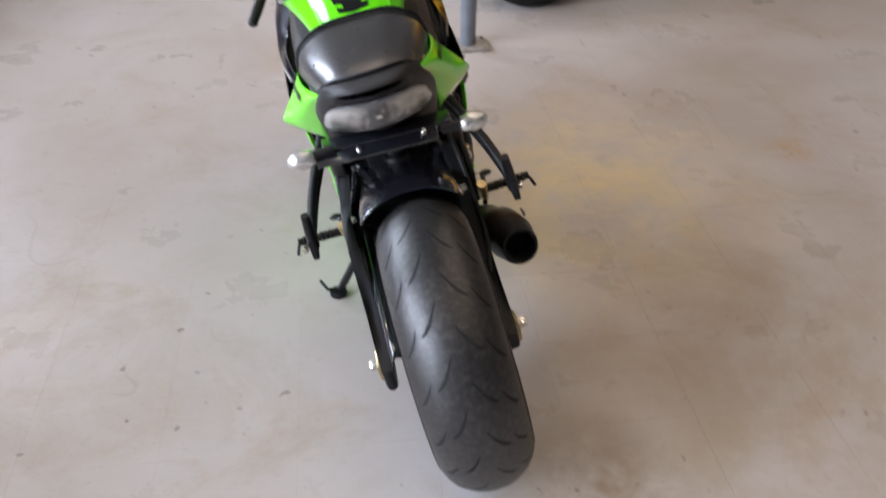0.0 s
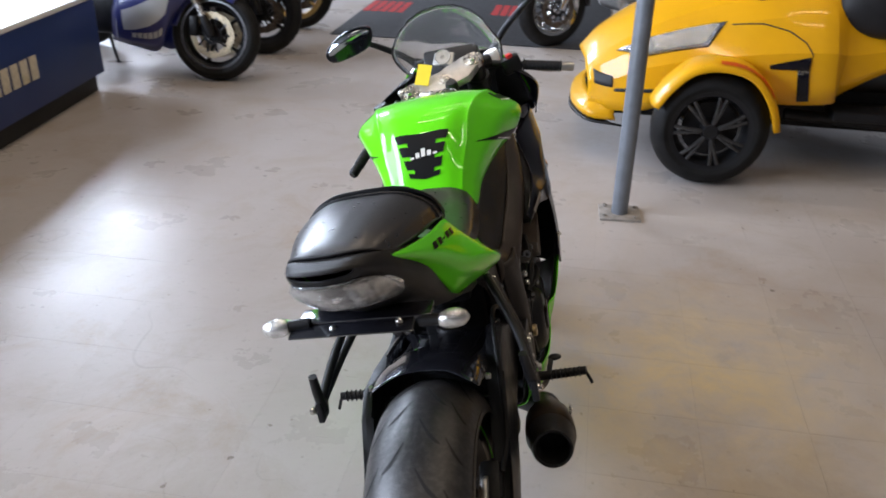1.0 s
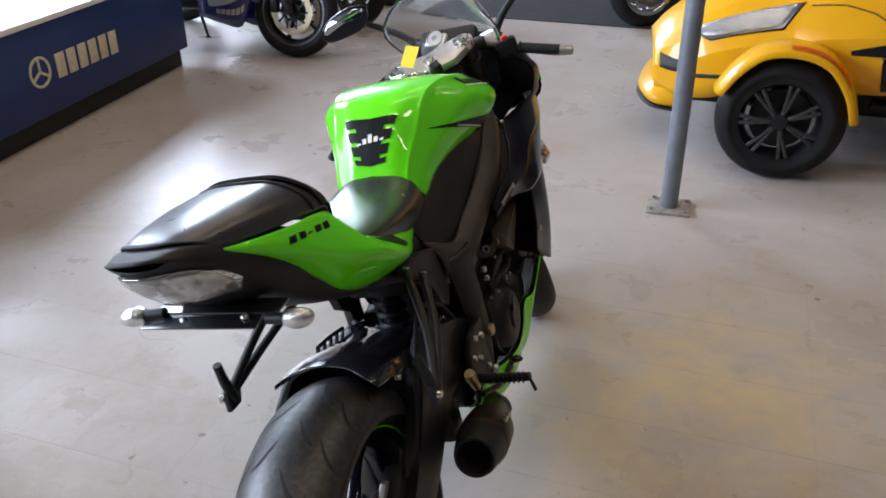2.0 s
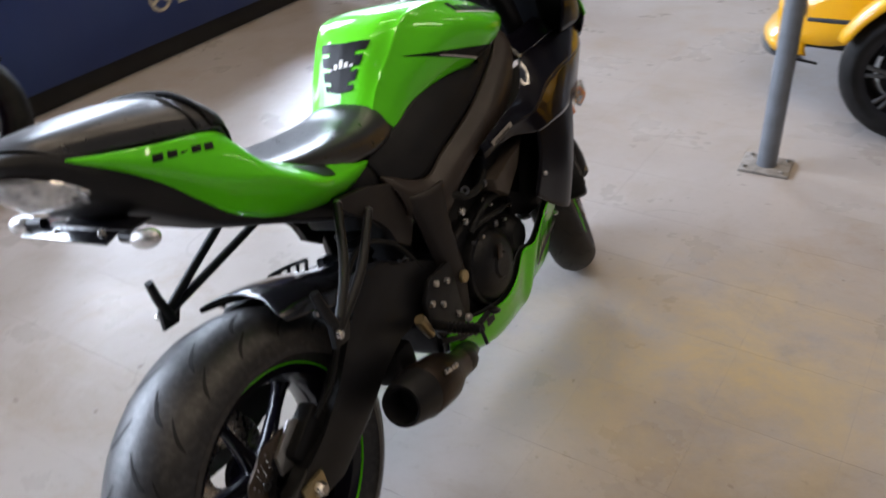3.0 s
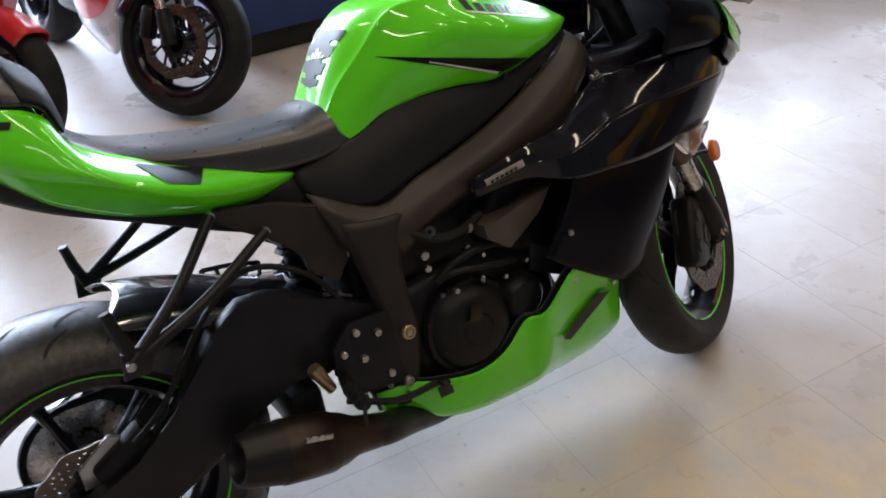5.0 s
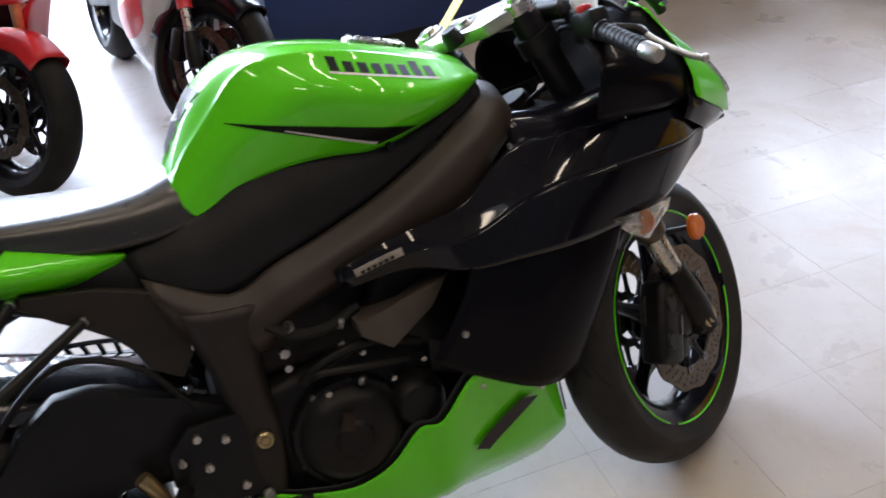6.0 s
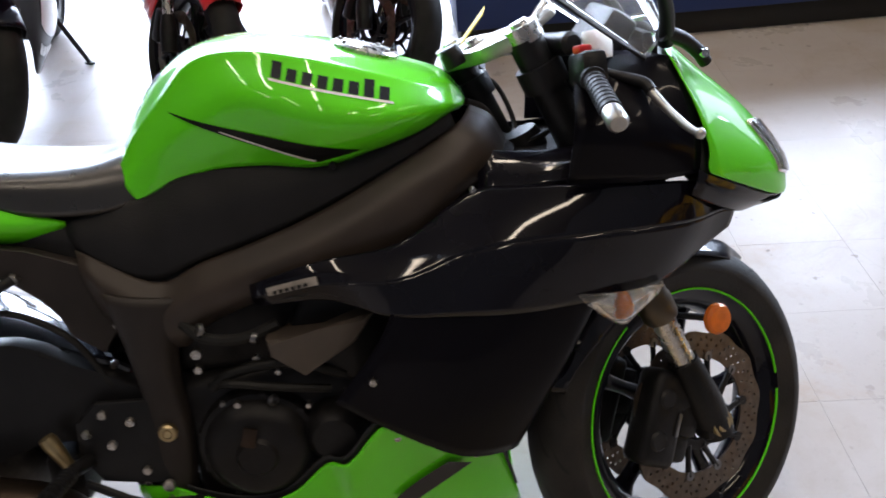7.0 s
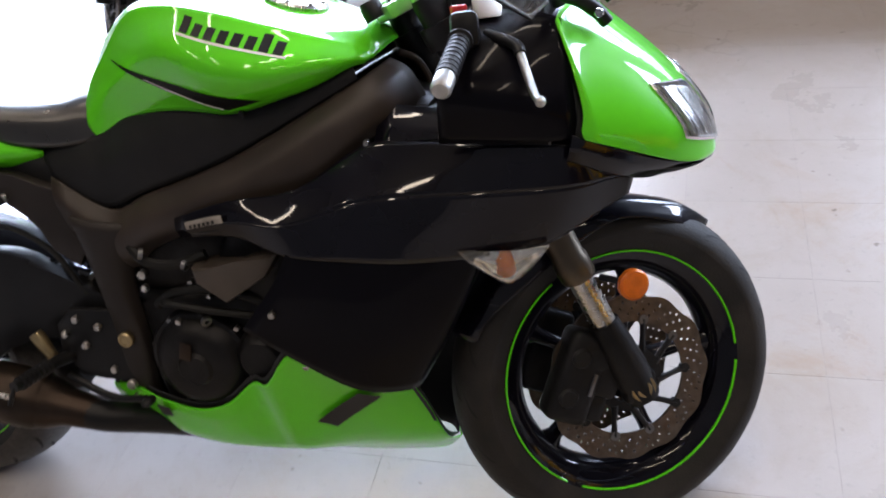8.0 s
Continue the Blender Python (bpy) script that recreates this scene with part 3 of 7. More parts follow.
mark("letter_bar", TS, [letter(k) for k in range(8)], BLACK_MARK, (tank, tank), "plain dark bar", 0.0012, 2, 2, 0.0, True)
mark("under_line", TS, [((0.809, 0.9655), (0.976, 0.9190), (0.976, 0.9165), (0.809, 0.9625))], WHITE_MARK, (tank, tank), "thin pale line", 0.0012, 10, 2, 0.0, True)
# tank pad: one black sheet with notched sides on the rear slope
bm = bmesh.new()
NR, NC = 24, 7
grid = {}
for r in range(NR + 1):
    f = r / NR
    u = 0.228 - 0.168 * f
    wide = 0.161 - 0.061 * f
    for c in range(-NC, NC + 1):
        v = wide * c / NC
        p = TS.at(u + 0.012 * abs(c) / NC, abs(v)) - 0.0018 * TS.out(u, max(abs(v), 0.03))
        grid[r, c] = bm.verts.new((-p.x if c < 0 else p.x, p.y, p.z))
for r in range(NR):
    for c in range(-NC, NC):
        edge_cell = c >= NC - 3 or c < -NC + 3
        if edge_cell and r % 7 in (5, 6):
            continue
        bm.faces.new((grid[r, c], grid[r, c + 1], grid[r + 1, c + 1], grid[r + 1, c]))
bmesh.ops.delete(bm, geom=[v for v in bm.verts if not v.link_faces], context="VERTS")
tpad = part("tank_pad", bm, BLACK_MARK, tank, "notched black rubber tank pad")
for k in range(5):
    bm = bmesh.new()
    f0, f1 = -0.11 + 0.05 * k, -0.075 + 0.05 * k
    rows = []
    for f in (f0, (f0 + f1) / 2, f1):
        row = []
        for u in (0.172 - 0.02 * abs(k - 2) / 2, 0.145):
            p = TS.at(u + 0.05 * f, abs(f) * 0.714) - 0.0032 * TS.out(u, max(abs(f) * 0.714, 0.03))
            row.append(V(-p.x if f < 0 else p.x, p.y, p.z))
        rows.append(row)
    net(bm, rows)
    part("script_bar", bm, WHITE_MARK, tpad, "small pale bar")
# filler cap
capm = Matrix.Translation((0, 0.935, 0.974)) @ Matrix.Rotation(radians(-17), 4, "X")
bm = bmesh.new()
lathe(bm, [(0, 0.008), (0.030, 0.008), (0.036, 0.005), (0.048, 0.006), (0.054, 0.002), (0.054, -0.006)], capm, 40)
cap = part("filler_cap", bm, STEEL, tank, "brushed steel filler cap with a bolt ring")
for k in range(7):
    a = 2 * math.pi * k / 7
    bm = bmesh.new()
    lathe(bm, [(0, 0.003), (0.004, 0.003), (0.0045, 0)], capm @ Matrix.Translation((0.042 * math.cos(a), 0.042 * math.sin(a), 0.006)), 10)
    part("bolt", bm, STEEL, cap)

# seat, pillion pad, tail
SEAT = [
    [(0, 0.120, 0.930), (0.060, 0.120, 0.928), (0.092, 0.122, 0.918), (0.104, 0.126, 0.900)],
    [(0, 0.190, 0.885), (0.075, 0.190, 0.884), (0.114, 0.192, 0.874), (0.120, 0.196, 0.852)],
    [(0, 0.290, 0.862), (0.085, 0.290, 0.860), (0.120, 0.292, 0.846), (0.120, 0.296, 0.818)],
    [(0, 0.400, 0.848), (0.078, 0.400, 0.846), (0.114, 0.402, 0.828), (0.116, 0.408, 0.782)],
    [(0, 0.490, 0.846), (0.068, 0.490, 0.843), (0.104, 0.494, 0.822), (0.112, 0.505, 0.775)],
    [(0, 0.545, 0.858), (0.060, 0.548, 0.852), (0.094, 0.555, 0.828), (0.106, 0.566, 0.785)],
    [(0, 0.575, 0.862), (0.050, 0.578, 0.852), (0.084, 0.580, 0.828), (0.100, 0.584, 0.792)],
]
part("seat", skin(SEAT, 4, 5), VINYL, moto, "grey-black vinyl rider seat", solid=0.004)
PAD = [
    [(0, -0.202, 1.066), (0.034, -0.197, 1.065), (0.062, -0.178, 1.056), (0.080, -0.150, 1.032)],
    [(0, -0.165, 1.071), (0.042, -0.162, 1.068), (0.072, -0.145, 1.053), (0.086, -0.122, 1.026)],
    [(0, -0.080, 1.069), (0.052, -0.078, 1.064), (0.090, -0.070, 1.044), (0.100, -0.060, 1.010)],
    [(0, 0.000, 1.061), (0.058, 0.002, 1.056), (0.100, 0.008, 1.032), (0.113, 0.012, 0.998)],
    [(0, 0.055, 1.051), (0.060, 0.057, 1.046), (0.104, 0.062, 1.020), (0.119, 0.066, 0.986)],
    [(0, 0.092, 1.036), (0.060, 0.094, 1.030), (0.105, 0.098, 1.006), (0.120, 0.098, 0.979)],
    [(0, 0.122, 1.006), (0.060, 0.122, 1.000), (0.100, 0.120, 0.984), (0.115, 0.114, 0.966)],
    [(0, 0.134, 0.950), (0.058, 0.133, 0.946), (0.092, 0.130, 0.938), (0.106, 0.126, 0.930)],
]
pad = part("pillion_pad", skin(PAD, 4, 5), VINYL, moto, "ribbed grey-black vinyl pillion pad", solid=0.004)
bm = bmesh.new()
PS = Surf(PAD)
pts = [PS.at(0.56, v) + V(0, 0, 0.001) for v in (0, 0.2, 0.4, 0.6, 0.8, 0.98)]
tube(bm, [V(-p.x, p.y, p.z) for p in reversed(pts)][:-1] + pts, 0.0035, 8, 3)
part("piping", bm, SATIN, pad, "dark raised seam")
LIP = [[(x * 1.03, y + dy, z + dz) for x, y, z in PAD[i]] for i, dy, dz in ((4, 0.022, -0.004), (4, 0.024, 0.003), (5, 0.004, 0.005), (6, 0.005, 0.004), (7, 0.005, 0.0))]
part("front_lip", skin(LIP, 4, 5), PLASTIC, pad, "raised matt black front lip", solid=0.004)
seam = [PS.at(0.0, v) + V(0, -0.001, 0.0005) for v in (0, 0.25, 0.5, 0.75, 0.98)]
bm = bmesh.new()
tube(bm, [V(-p.x, p.y, p.z) for p in reversed(seam)][:-1] + seam, 0.0028, 8, 3)
part("seam", bm, DARK, pad, "dark rear seam")
TAIL = [
    [(0.081, -0.153, 1.031), (0.084, -0.150, 1.027), (0.084, -0.147, 1.023), (0.081, -0.145, 1.019)],
    [(0.098, -0.095, 1.016), (0.106, -0.090, 1.002), (0.104, -0.085, 0.988), (0.092, -0.075, 0.970)],
    [(0.114, -0.025, 1.000), (0.128, -0.020, 0.970), (0.128, -0.014, 0.942), (0.104, -0.005, 0.912)],
    [(0.123, 0.060, 0.984), (0.150, 0.064, 0.928), (0.154, 0.066, 0.890), (0.108, 0.066, 0.842)],
    [(0.119, 0.108, 0.962), (0.170, 0.115, 0.900), (0.174, 0.118, 0.868), (0.108, 0.110, 0.812)],
    [(0.117, 0.135, 0.912), (0.182, 0.160, 0.868), (0.182, 0.170, 0.838), (0.107, 0.160, 0.786)],
    [(0.119, 0.215, 0.866), (0.180, 0.225, 0.832), (0.176, 0.230, 0.804), (0.104, 0.225, 0.762)],
    [(0.119, 0.300, 0.826), (0.158, 0.305, 0.800), (0.154, 0.306, 0.776), (0.104, 0.300, 0.744)],
    [(0.113, 0.385, 0.794), (0.128, 0.388, 0.778), (0.125, 0.388, 0.760), (0.102, 0.385, 0.736)],
    [(0.104, 0.459, 0.767), (0.106, 0.460, 0.764), (0.105, 0.459, 0.760), (0.102, 0.452, 0.752)],
]
tailp = pair("tail_panel", TAIL, GREEN, moto, "lime green flared tail side panel", n=5)
LS = Surf(TAIL)
at = LS.near
p = lambda yy, h: at(yy, 0.990 - 0.22 * (yy + 0.045) - h)
MODEL_BARS = [(y, 0.017, 0.0, 0.0105) for y in (-0.042, -0.018, 0.024, 0.047)] + [(0.004, 0.011, 0.0045, 0.0072)]
mark("model_bar", LS, [(p(y + 0.003, a), p(y + w + 0.003, a), p(y + w - 0.003 * (b > 0.006), b), p(y - 0.003 * (b > 0.006), b)) for y, w, a, b in MODEL_BARS], BLACK_MARK, tailp, "plain dark bar", 0.0015, 3, 3)
mark("vent_slot", LS, [(at(0.205, 0.862), at(0.310, 0.820), at(0.290, 0.806), at(0.240, 0.826))], BLACK_MARK, tailp, "dark slot under the seat edge", 0.0018, 6, 3)
UNDER = [
    [(0, -0.258, 1.066), (0.026, -0.254, 1.065), (0.046, -0.240, 1.060), (0.050, -0.236, 1.055), (0.036, -0.238, 1.047), (0, -0.246, 1.046)],
    [(0, -0.206, 1.063), (0.052, -0.198, 1.060), (0.074, -0.178, 1.044), (0.084, -0.160, 1.010), (0.068, -0.146, 0.968), (0, -0.168, 0.958)],
    [(0, -0.120, 1.040), (0.078, -0.120, 1.030), (0.088, -0.122, 1.014), (0.097, -0.100, 0.968), (0.078, -0.090, 0.926), (0, -0.105, 0.916)],
    [(0, -0.030, 1.010), (0.080, -0.030, 1.000), (0.104, -0.030, 0.960), (0.104, -0.020, 0.915), (0.084, -0.015, 0.872), (0, -0.020, 0.866)],
    [(0, 0.090, 0.960), (0.080, 0.090, 0.940), (0.108, 0.090, 0.890), (0.108, 0.090, 0.850), (0.090, 0.080, 0.812), (0, 0.075, 0.806)],
    [(0, 0.220, 0.860), (0.080, 0.220, 0.850), (0.108, 0.220, 0.810), (0.106, 0.220, 0.775), (0.094, 0.220, 0.748), (0, 0.215, 0.742)],
    [(0, 0.350, 0.820), (0.080, 0.350, 0.800), (0.104, 0.350, 0.770), (0.104, 0.350, 0.740), (0.096, 0.350, 0.690), (0, 0.345, 0.684)],
    [(0, 0.480, 0.800), (0.080, 0.480, 0.780), (0.106, 0.480, 0.745), (0.110, 0.480, 0.715), (0.104, 0.480, 0.660), (0, 0.480, 0.640)],
]
under = part("tail_shell", skin(UNDER, 4, 4), PLASTIC, moto, "black plastic under-tail", solid=0.003)
LAMP = [
    [(0, -0.239, 1.036), (0.030, -0.234, 1.036), (0.054, -0.214, 1.031), (0.064, -0.198, 1.022)],
    [(0, -0.224, 1.014), (0.034, -0.218, 1.013), (0.064, -0.198, 1.008), (0.082, -0.170, 0.998)],
    [(0, -0.204, 0.990), (0.036, -0.198, 0.989), (0.064, -0.178, 0.985), (0.086, -0.144, 0.974)],
    [(0, -0.180, 0.964), (0.030, -0.174, 0.964), (0.056, -0.156, 0.962), (0.074, -0.134, 0.957)],
]
lamp = part("tail_light", skin(LAMP, 4, 5), LENS, under, "clear faceted tail light lens", solid=0.003)
LP = Surf(LAMP)
rnd = random.Random(3)
bm = bmesh.new()
for i in range(6):
    for j in range(8):
        for sx in (1, -1):
            q = [LP.at(0.02 + a / 6.3, 0.005 + b / 8.1) for a, b in ((i, j), (i + 1, j), (i + 1, j + 1), (i, j + 1))]
            top = sum(q, V(0, 0, 0)) / 4 + V(rnd.uniform(-0.003, 0.003), -0.004, rnd.uniform(-0.003, 0.003))
            vs = [bm.verts.new((p.x * sx, p.y + 0.011, p.z)) for p in q]
            tip = bm.verts.new((top.x * sx, top.y + 0.011, top.z))
            for k in range(4):
                bm.faces.new((vs[k], vs[(k + 1) % 4], tip))
part("reflector", bm, FACET, lamp, "faceted chrome reflector behind the lens", sharp=5)
for k in range(5):
    bm = bmesh.new()
    ball(bm, (-0.048 + 0.024 * k, -0.206 + 0.010 * abs(k - 2), 0.998), (0.008, 0.010, 0.008), None, 10, 8)
    part("bulb_cup", bm, CHROME, lamp)

# number plate bracket and rear signals
bm = bmesh.new()
ROLL_B = Matrix.Translation((0, -0.120, 0.900)) @ Matrix.Rotation(radians(3.0), 4, "Y")
box(bm, (-0.020, -0.004, 0.004), (0.205, 0.044, 0.004), ROLL_B @ Matrix.Rotation(radians(15), 4, "X"), bev=0.0015)
box(bm, (0, 0.022, 0.008), (0.22, 0.045, 0.006), ROLL_B, bev=0.002)
box(bm, (0, 0.060, 0.005), (0.050, 0.050, 0.030), ROLL_B, bev=0.004)
box(bm, (0, 0.100, 0.030), (0.060, 0.090, 0.050), ROLL_B, bev=0.008)
bracket = part("plate_bracket", bm, HUGGER, moto, "flat black number plate bracket")
for s in (1, -1):
    bm = bmesh.new()
    tube(bm, [(0.090 * s, -0.118, 0.904 - 0.010 * s), (0.125 * s, -0.122, 0.904 - 0.010 * s)], 0.010, 10)
    sig = part("rear_signal", bm, SATIN, bracket, "slim black signal with a clear lens")
    bm = bmesh.new()
    ball(bm, (0.144 * s, -0.120, 0.904 - 0.010 * s), (0.026, 0.017, 0.014))
    part("housing", bm, FACET, sig)
    bm = bmesh.new()
    ball(bm, (0.144 * s, -0.124, 0.904 - 0.010 * s), (0.027, 0.018, 0.015))
    part("lens", bm, LENS, sig)
for x in (-0.05, 0.06):
    bm = bmesh.new()
    ball(bm, (x, -0.130, 0.905), 0.006, None, 10, 6)
    part("bolt", bm, STEEL, bracket)

# plate over the rear subframe
for s in (1, -1):
    bm = bmesh.new()
    prism(bm, [(0.306, 0.752), (0.402, 0.732), (0.529, 0.687), (0.513, 0.591), (0.486, 0.554), (0.439, 0.587), (0.432, 0.627), (0.410, 0.655), (0.377, 0.677), (0.341, 0.701), (0.300, 0.732)], 0.133 * s, 0.112 * s, 0.004)
    part("subframe_plate", bm, FRAME_DARK, moto, "brown-black cast plate over the rear subframe")

# black covers below the tank
COVER = [
    [(0.100, 0.455, 0.764), (0.110, 0.460, 0.748), (0.114, 0.468, 0.728)],
    [(0.104, 0.530, 0.786), (0.122, 0.530, 0.738), (0.126, 0.530, 0.684)],
    [(0.106, 0.585, 0.796), (0.132, 0.586, 0.738), (0.136, 0.588, 0.670)],
    [(0.116, 0.645, 0.826), (0.143, 0.650, 0.765), (0.145, 0.658, 0.698)],
    [(0.130, 0.715, 0.842), (0.152, 0.728, 0.785), (0.150, 0.740, 0.724)],
    [(0.144, 0.800, 0.842), (0.158, 0.815, 0.800), (0.154, 0.830, 0.757)],
    [(0.147, 0.890, 0.840), (0.156, 0.902, 0.818), (0.152, 0.915, 0.797)],
    [(0.138, 0.985, 0.866), (0.145, 0.990, 0.852), (0.143, 0.998, 0.838)],
    [(0.114, 1.055, 0.893), (0.120, 1.058, 0.880), (0.120, 1.062, 0.868)],
]
cover = pair("side_cover", COVER, PLASTIC, moto, "matt black cover under the tank")
SPAR = [
    [(0.118, 0.470, 0.725), (0.140, 0.480, 0.690), (0.142, 0.495, 0.640), (0.128, 0.500, 0.610)],
    [(0.138, 0.585, 0.668), (0.166, 0.590, 0.632), (0.168, 0.600, 0.590), (0.150, 0.605, 0.560)],
    [(0.146, 0.662, 0.696), (0.176, 0.666, 0.662), (0.178, 0.668, 0.628), (0.158, 0.668, 0.602)],
    [(0.152, 0.742, 0.722), (0.184, 0.752, 0.694), (0.186, 0.762, 0.664), (0.164, 0.770, 0.640)],
    [(0.156, 0.832, 0.755), (0.188, 0.850, 0.726), (0.188, 0.868, 0.690), (0.166, 0.880, 0.660)],
    [(0.154, 0.918, 0.795), (0.182, 0.945, 0.766), (0.182, 0.968, 0.728), (0.164, 0.985, 0.698)],
    [(0.144, 1.000, 0.836), (0.166, 1.028, 0.814), (0.166, 1.046, 0.786), (0.150, 1.058, 0.765)],
    [(0.112, 1.062, 0.866), (0.124, 1.090, 0.850), (0.124, 1.108, 0.824), (0.112, 1.118, 0.800)],
    [(0.030, 1.090, 0.880), (0.036, 1.120, 0.864), (0.036, 1.140, 0.830), (0.030, 1.146, 0.806)],
]
frame_ob = pair("frame_spar", SPAR, FRAME, moto, "dark bronze-black cast alloy frame spar", 0.01)[0]
LEG = [
    [(0.138, 0.498, 0.660), (0.158, 0.515, 0.660), (0.168, 0.560, 0.655), (0.168, 0.610, 0.650), (0.150, 0.640, 0.640)],
    [(0.140, 0.515, 0.590), (0.164, 0.530, 0.590), (0.174, 0.560, 0.590), (0.172, 0.592, 0.585), (0.150, 0.612, 0.575)],
    [(0.142, 0.532, 0.510), (0.168, 0.542, 0.510), (0.178, 0.568, 0.510), (0.174, 0.592, 0.510), (0.150, 0.604, 0.510)],
    [(0.142, 0.540, 0.430), (0.168, 0.546, 0.430), (0.176, 0.574, 0.430), (0.172, 0.600, 0.430), (0.150, 0.608, 0.430)],
    [(0.140, 0.534, 0.350), (0.164, 0.540, 0.350), (0.172, 0.562, 0.350), (0.168, 0.590, 0.350), (0.148, 0.600, 0.350)],
    [(0.130, 0.528, 0.280), (0.152, 0.534, 0.278), (0.160, 0.556, 0.276), (0.156, 0.580, 0.278), (0.136, 0.590, 0.280)],
]
pair("frame_leg", LEG, FRAME_DARK, frame_ob, "downward leg to the swingarm pivot", 0.01)


def bolt(parent, c, r, material=STEEL, h=0.006):
    bm = bmesh.new()
    lathe(bm, [(0, h), (r * 0.45, h), (r * 0.5, h * 0.45), (r * 0.55, h), (r * 0.85, h), (r, h * 0.6), (r, -0.004)], Matrix.Translation(c) @ TO_X, 14)
    return part("bolt", bm, material, parent)


for c, r, m_ in (((0.139, 0.294, 0.747), 0.008, STEEL), ((0.137, 0.377, 0.692), 0.008, STEEL), ((0.128, 0.533, 0.676), 0.008, STEEL), ((0.182, 0.575, 0.431), 0.015, BRASSY),
                 ((0.178, 0.558, 0.332), 0.010, ALLOY), ((0.150, 0.500, 0.440), 0.008, STEEL), ((0.150, 0.535, 0.438), 0.007, STEEL), ((0.160, 0.472, 0.385), 0.008, STEEL),
                 ((0.165, 0.523, 0.335), 0.006, STEEL), ((0.130, 0.515, 0.600), 0.007, STEEL), ((0.160, 0.880, 0.833), 0.006, SATIN), ((0.168, 1.078, 0.781), 0.005, STEEL)):
    bolt(frame_ob, c, r, m_)

# fairing
UPPER = [
    [(0.198, 0.742, 0.674), (0.206, 0.742, 0.662), (0.206, 0.745, 0.650), (0.200, 0.750, 0.640)],
    [(0.214, 0.850, 0.708), (0.230, 0.850, 0.690), (0.230, 0.852, 0.668), (0.222, 0.855, 0.650)],
    [(0.204, 0.965, 0.722), (0.234, 0.960, 0.696), (0.246, 0.955, 0.660), (0.244, 0.946, 0.625)],
    [(0.172, 1.070, 0.778), (0.218, 1.066, 0.740), (0.248, 1.055, 0.680), (0.250, 1.035, 0.620)],
    [(0.184, 1.151, 0.786), (0.218, 1.146, 0.750), (0.244, 1.142, 0.690), (0.242, 1.130, 0.612)],
    [(0.206, 1.279, 0.784), (0.222, 1.274, 0.750), (0.228, 1.262, 0.690), (0.222, 1.235, 0.612)],
    [(0.200, 1.391, 0.777), (0.206, 1.388, 0.742), (0.200, 1.378, 0.692), (0.194, 1.340, 0.618)],
    [(0.152, 1.438, 0.754), (0.164, 1.444, 0.730), (0.166, 1.446, 0.704), (0.156, 1.432, 0.664)],
    [(0.140, 1.462, 0.744), (0.147, 1.472, 0.722), (0.149, 1.474, 0.702), (0.145, 1.466, 0.683)],
]
RIDGE = []  # a hard crease runs along the flank
for i, ring in enumerate(UPPER):
    p0, p1, p2, p3 = [V(*q) for q in ring]
    lift = (0, 0.001, 0.006, 0.009, 0.009, 0.009, 0.007, 0.003, 0)[i]
    p1 = p1.lerp(p2, 0.55) + V(lift, 0, lift * 0.5) * 0.4
    mid = (p1 + p3) / 2
    RIDGE.append((p0, (p0 + p1) / 2 + V(0.001, 0, 0.001), p1, mid + (p2 - mid) * 0.15, p3))
fair = pair("upper_fairing", [r[:3] for r in RIDGE], GLOSS, moto, "glossy black side fairing")
flank = pair("fairing_flank", [r[2:] for r in RIDGE], GLOSS, moto, "creased black fairing flank")
GAP = [
    [(0.170, 0.765, 0.640), (0.188, 0.760, 0.646), (0.203, 0.752, 0.650)],
    [(0.172, 0.850, 0.668), (0.200, 0.850, 0.668), (0.224, 0.852, 0.668)],
    [(0.170, 0.945, 0.700), (0.190, 0.955, 0.704), (0.208, 0.962, 0.712)],
    [(0.152, 1.040, 0.756), (0.166, 1.055, 0.762), (0.178, 1.068, 0.770)],
]
pair("inner_panel", GAP, PLASTIC, fair[0], "matt black infill between frame and fairing")
LOWER = [
    [(0.243, 0.950, 0.636), (0.251, 0.925, 0.590), (0.256, 0.890, 0.545), (0.256, 0.852, 0.500)],
    [(0.242, 1.040, 0.632), (0.249, 1.005, 0.565), (0.252, 0.965, 0.505), (0.250, 0.922, 0.446)],
    [(0.237, 1.135, 0.624), (0.245, 1.108, 0.545), (0.248, 1.075, 0.465), (0.243, 1.030, 0.382)],
    [(0.217, 1.240, 0.622), (0.222, 1.205, 0.545), (0.221, 1.165, 0.465), (0.215, 1.112, 0.368)],
    [(0.192, 1.258, 0.612), (0.198, 1.224, 0.545), (0.191, 1.184, 0.465), (0.184, 1.130, 0.372)],
]
CLOSE = [
    [(0.160, 1.110, 0.632), (0.200, 1.100, 0.630), (0.238, 1.080, 0.626)],
    [(0.160, 1.075, 0.510), (0.205, 1.060, 0.505), (0.244, 1.030, 0.500)],
    [(0.155, 1.055, 0.400), (0.190, 1.040, 0.396), (0.226, 1.015, 0.392)],
]
pair("air_baffle", CLOSE, PLASTIC, fair[0], "matt black baffle from radiator to fairing")
low = pair("side_fairing", LOWER, PANEL, moto, "glossy black lower side fairing")
bolt(low[0], (0.259, 0.911, 0.531), 0.006)
FS = Surf(UPPER)
at = FS.near
mark("badge", FS, [(at(0.770, 0.6715), at(0.846, 0.6905), at(0.848, 0.6795), at(0.772, 0.6615))], PLATE, fair, "small grey badge", 0.0034, 6, 3)
p = lambda f, h: at(0.780 + 0.056 * f, 0.6695 + 0.0145 * f - h)
mark("badge_bar", FS, [(p(k / 6, 0), p((k + 0.6) / 6, 0), p((k + 0.6) / 6, 0.0045), p(k / 6, 0.0045)) for k in range(6)], BLACK_MARK, fair, "plain dark bar", 0.0048, 2, 2)
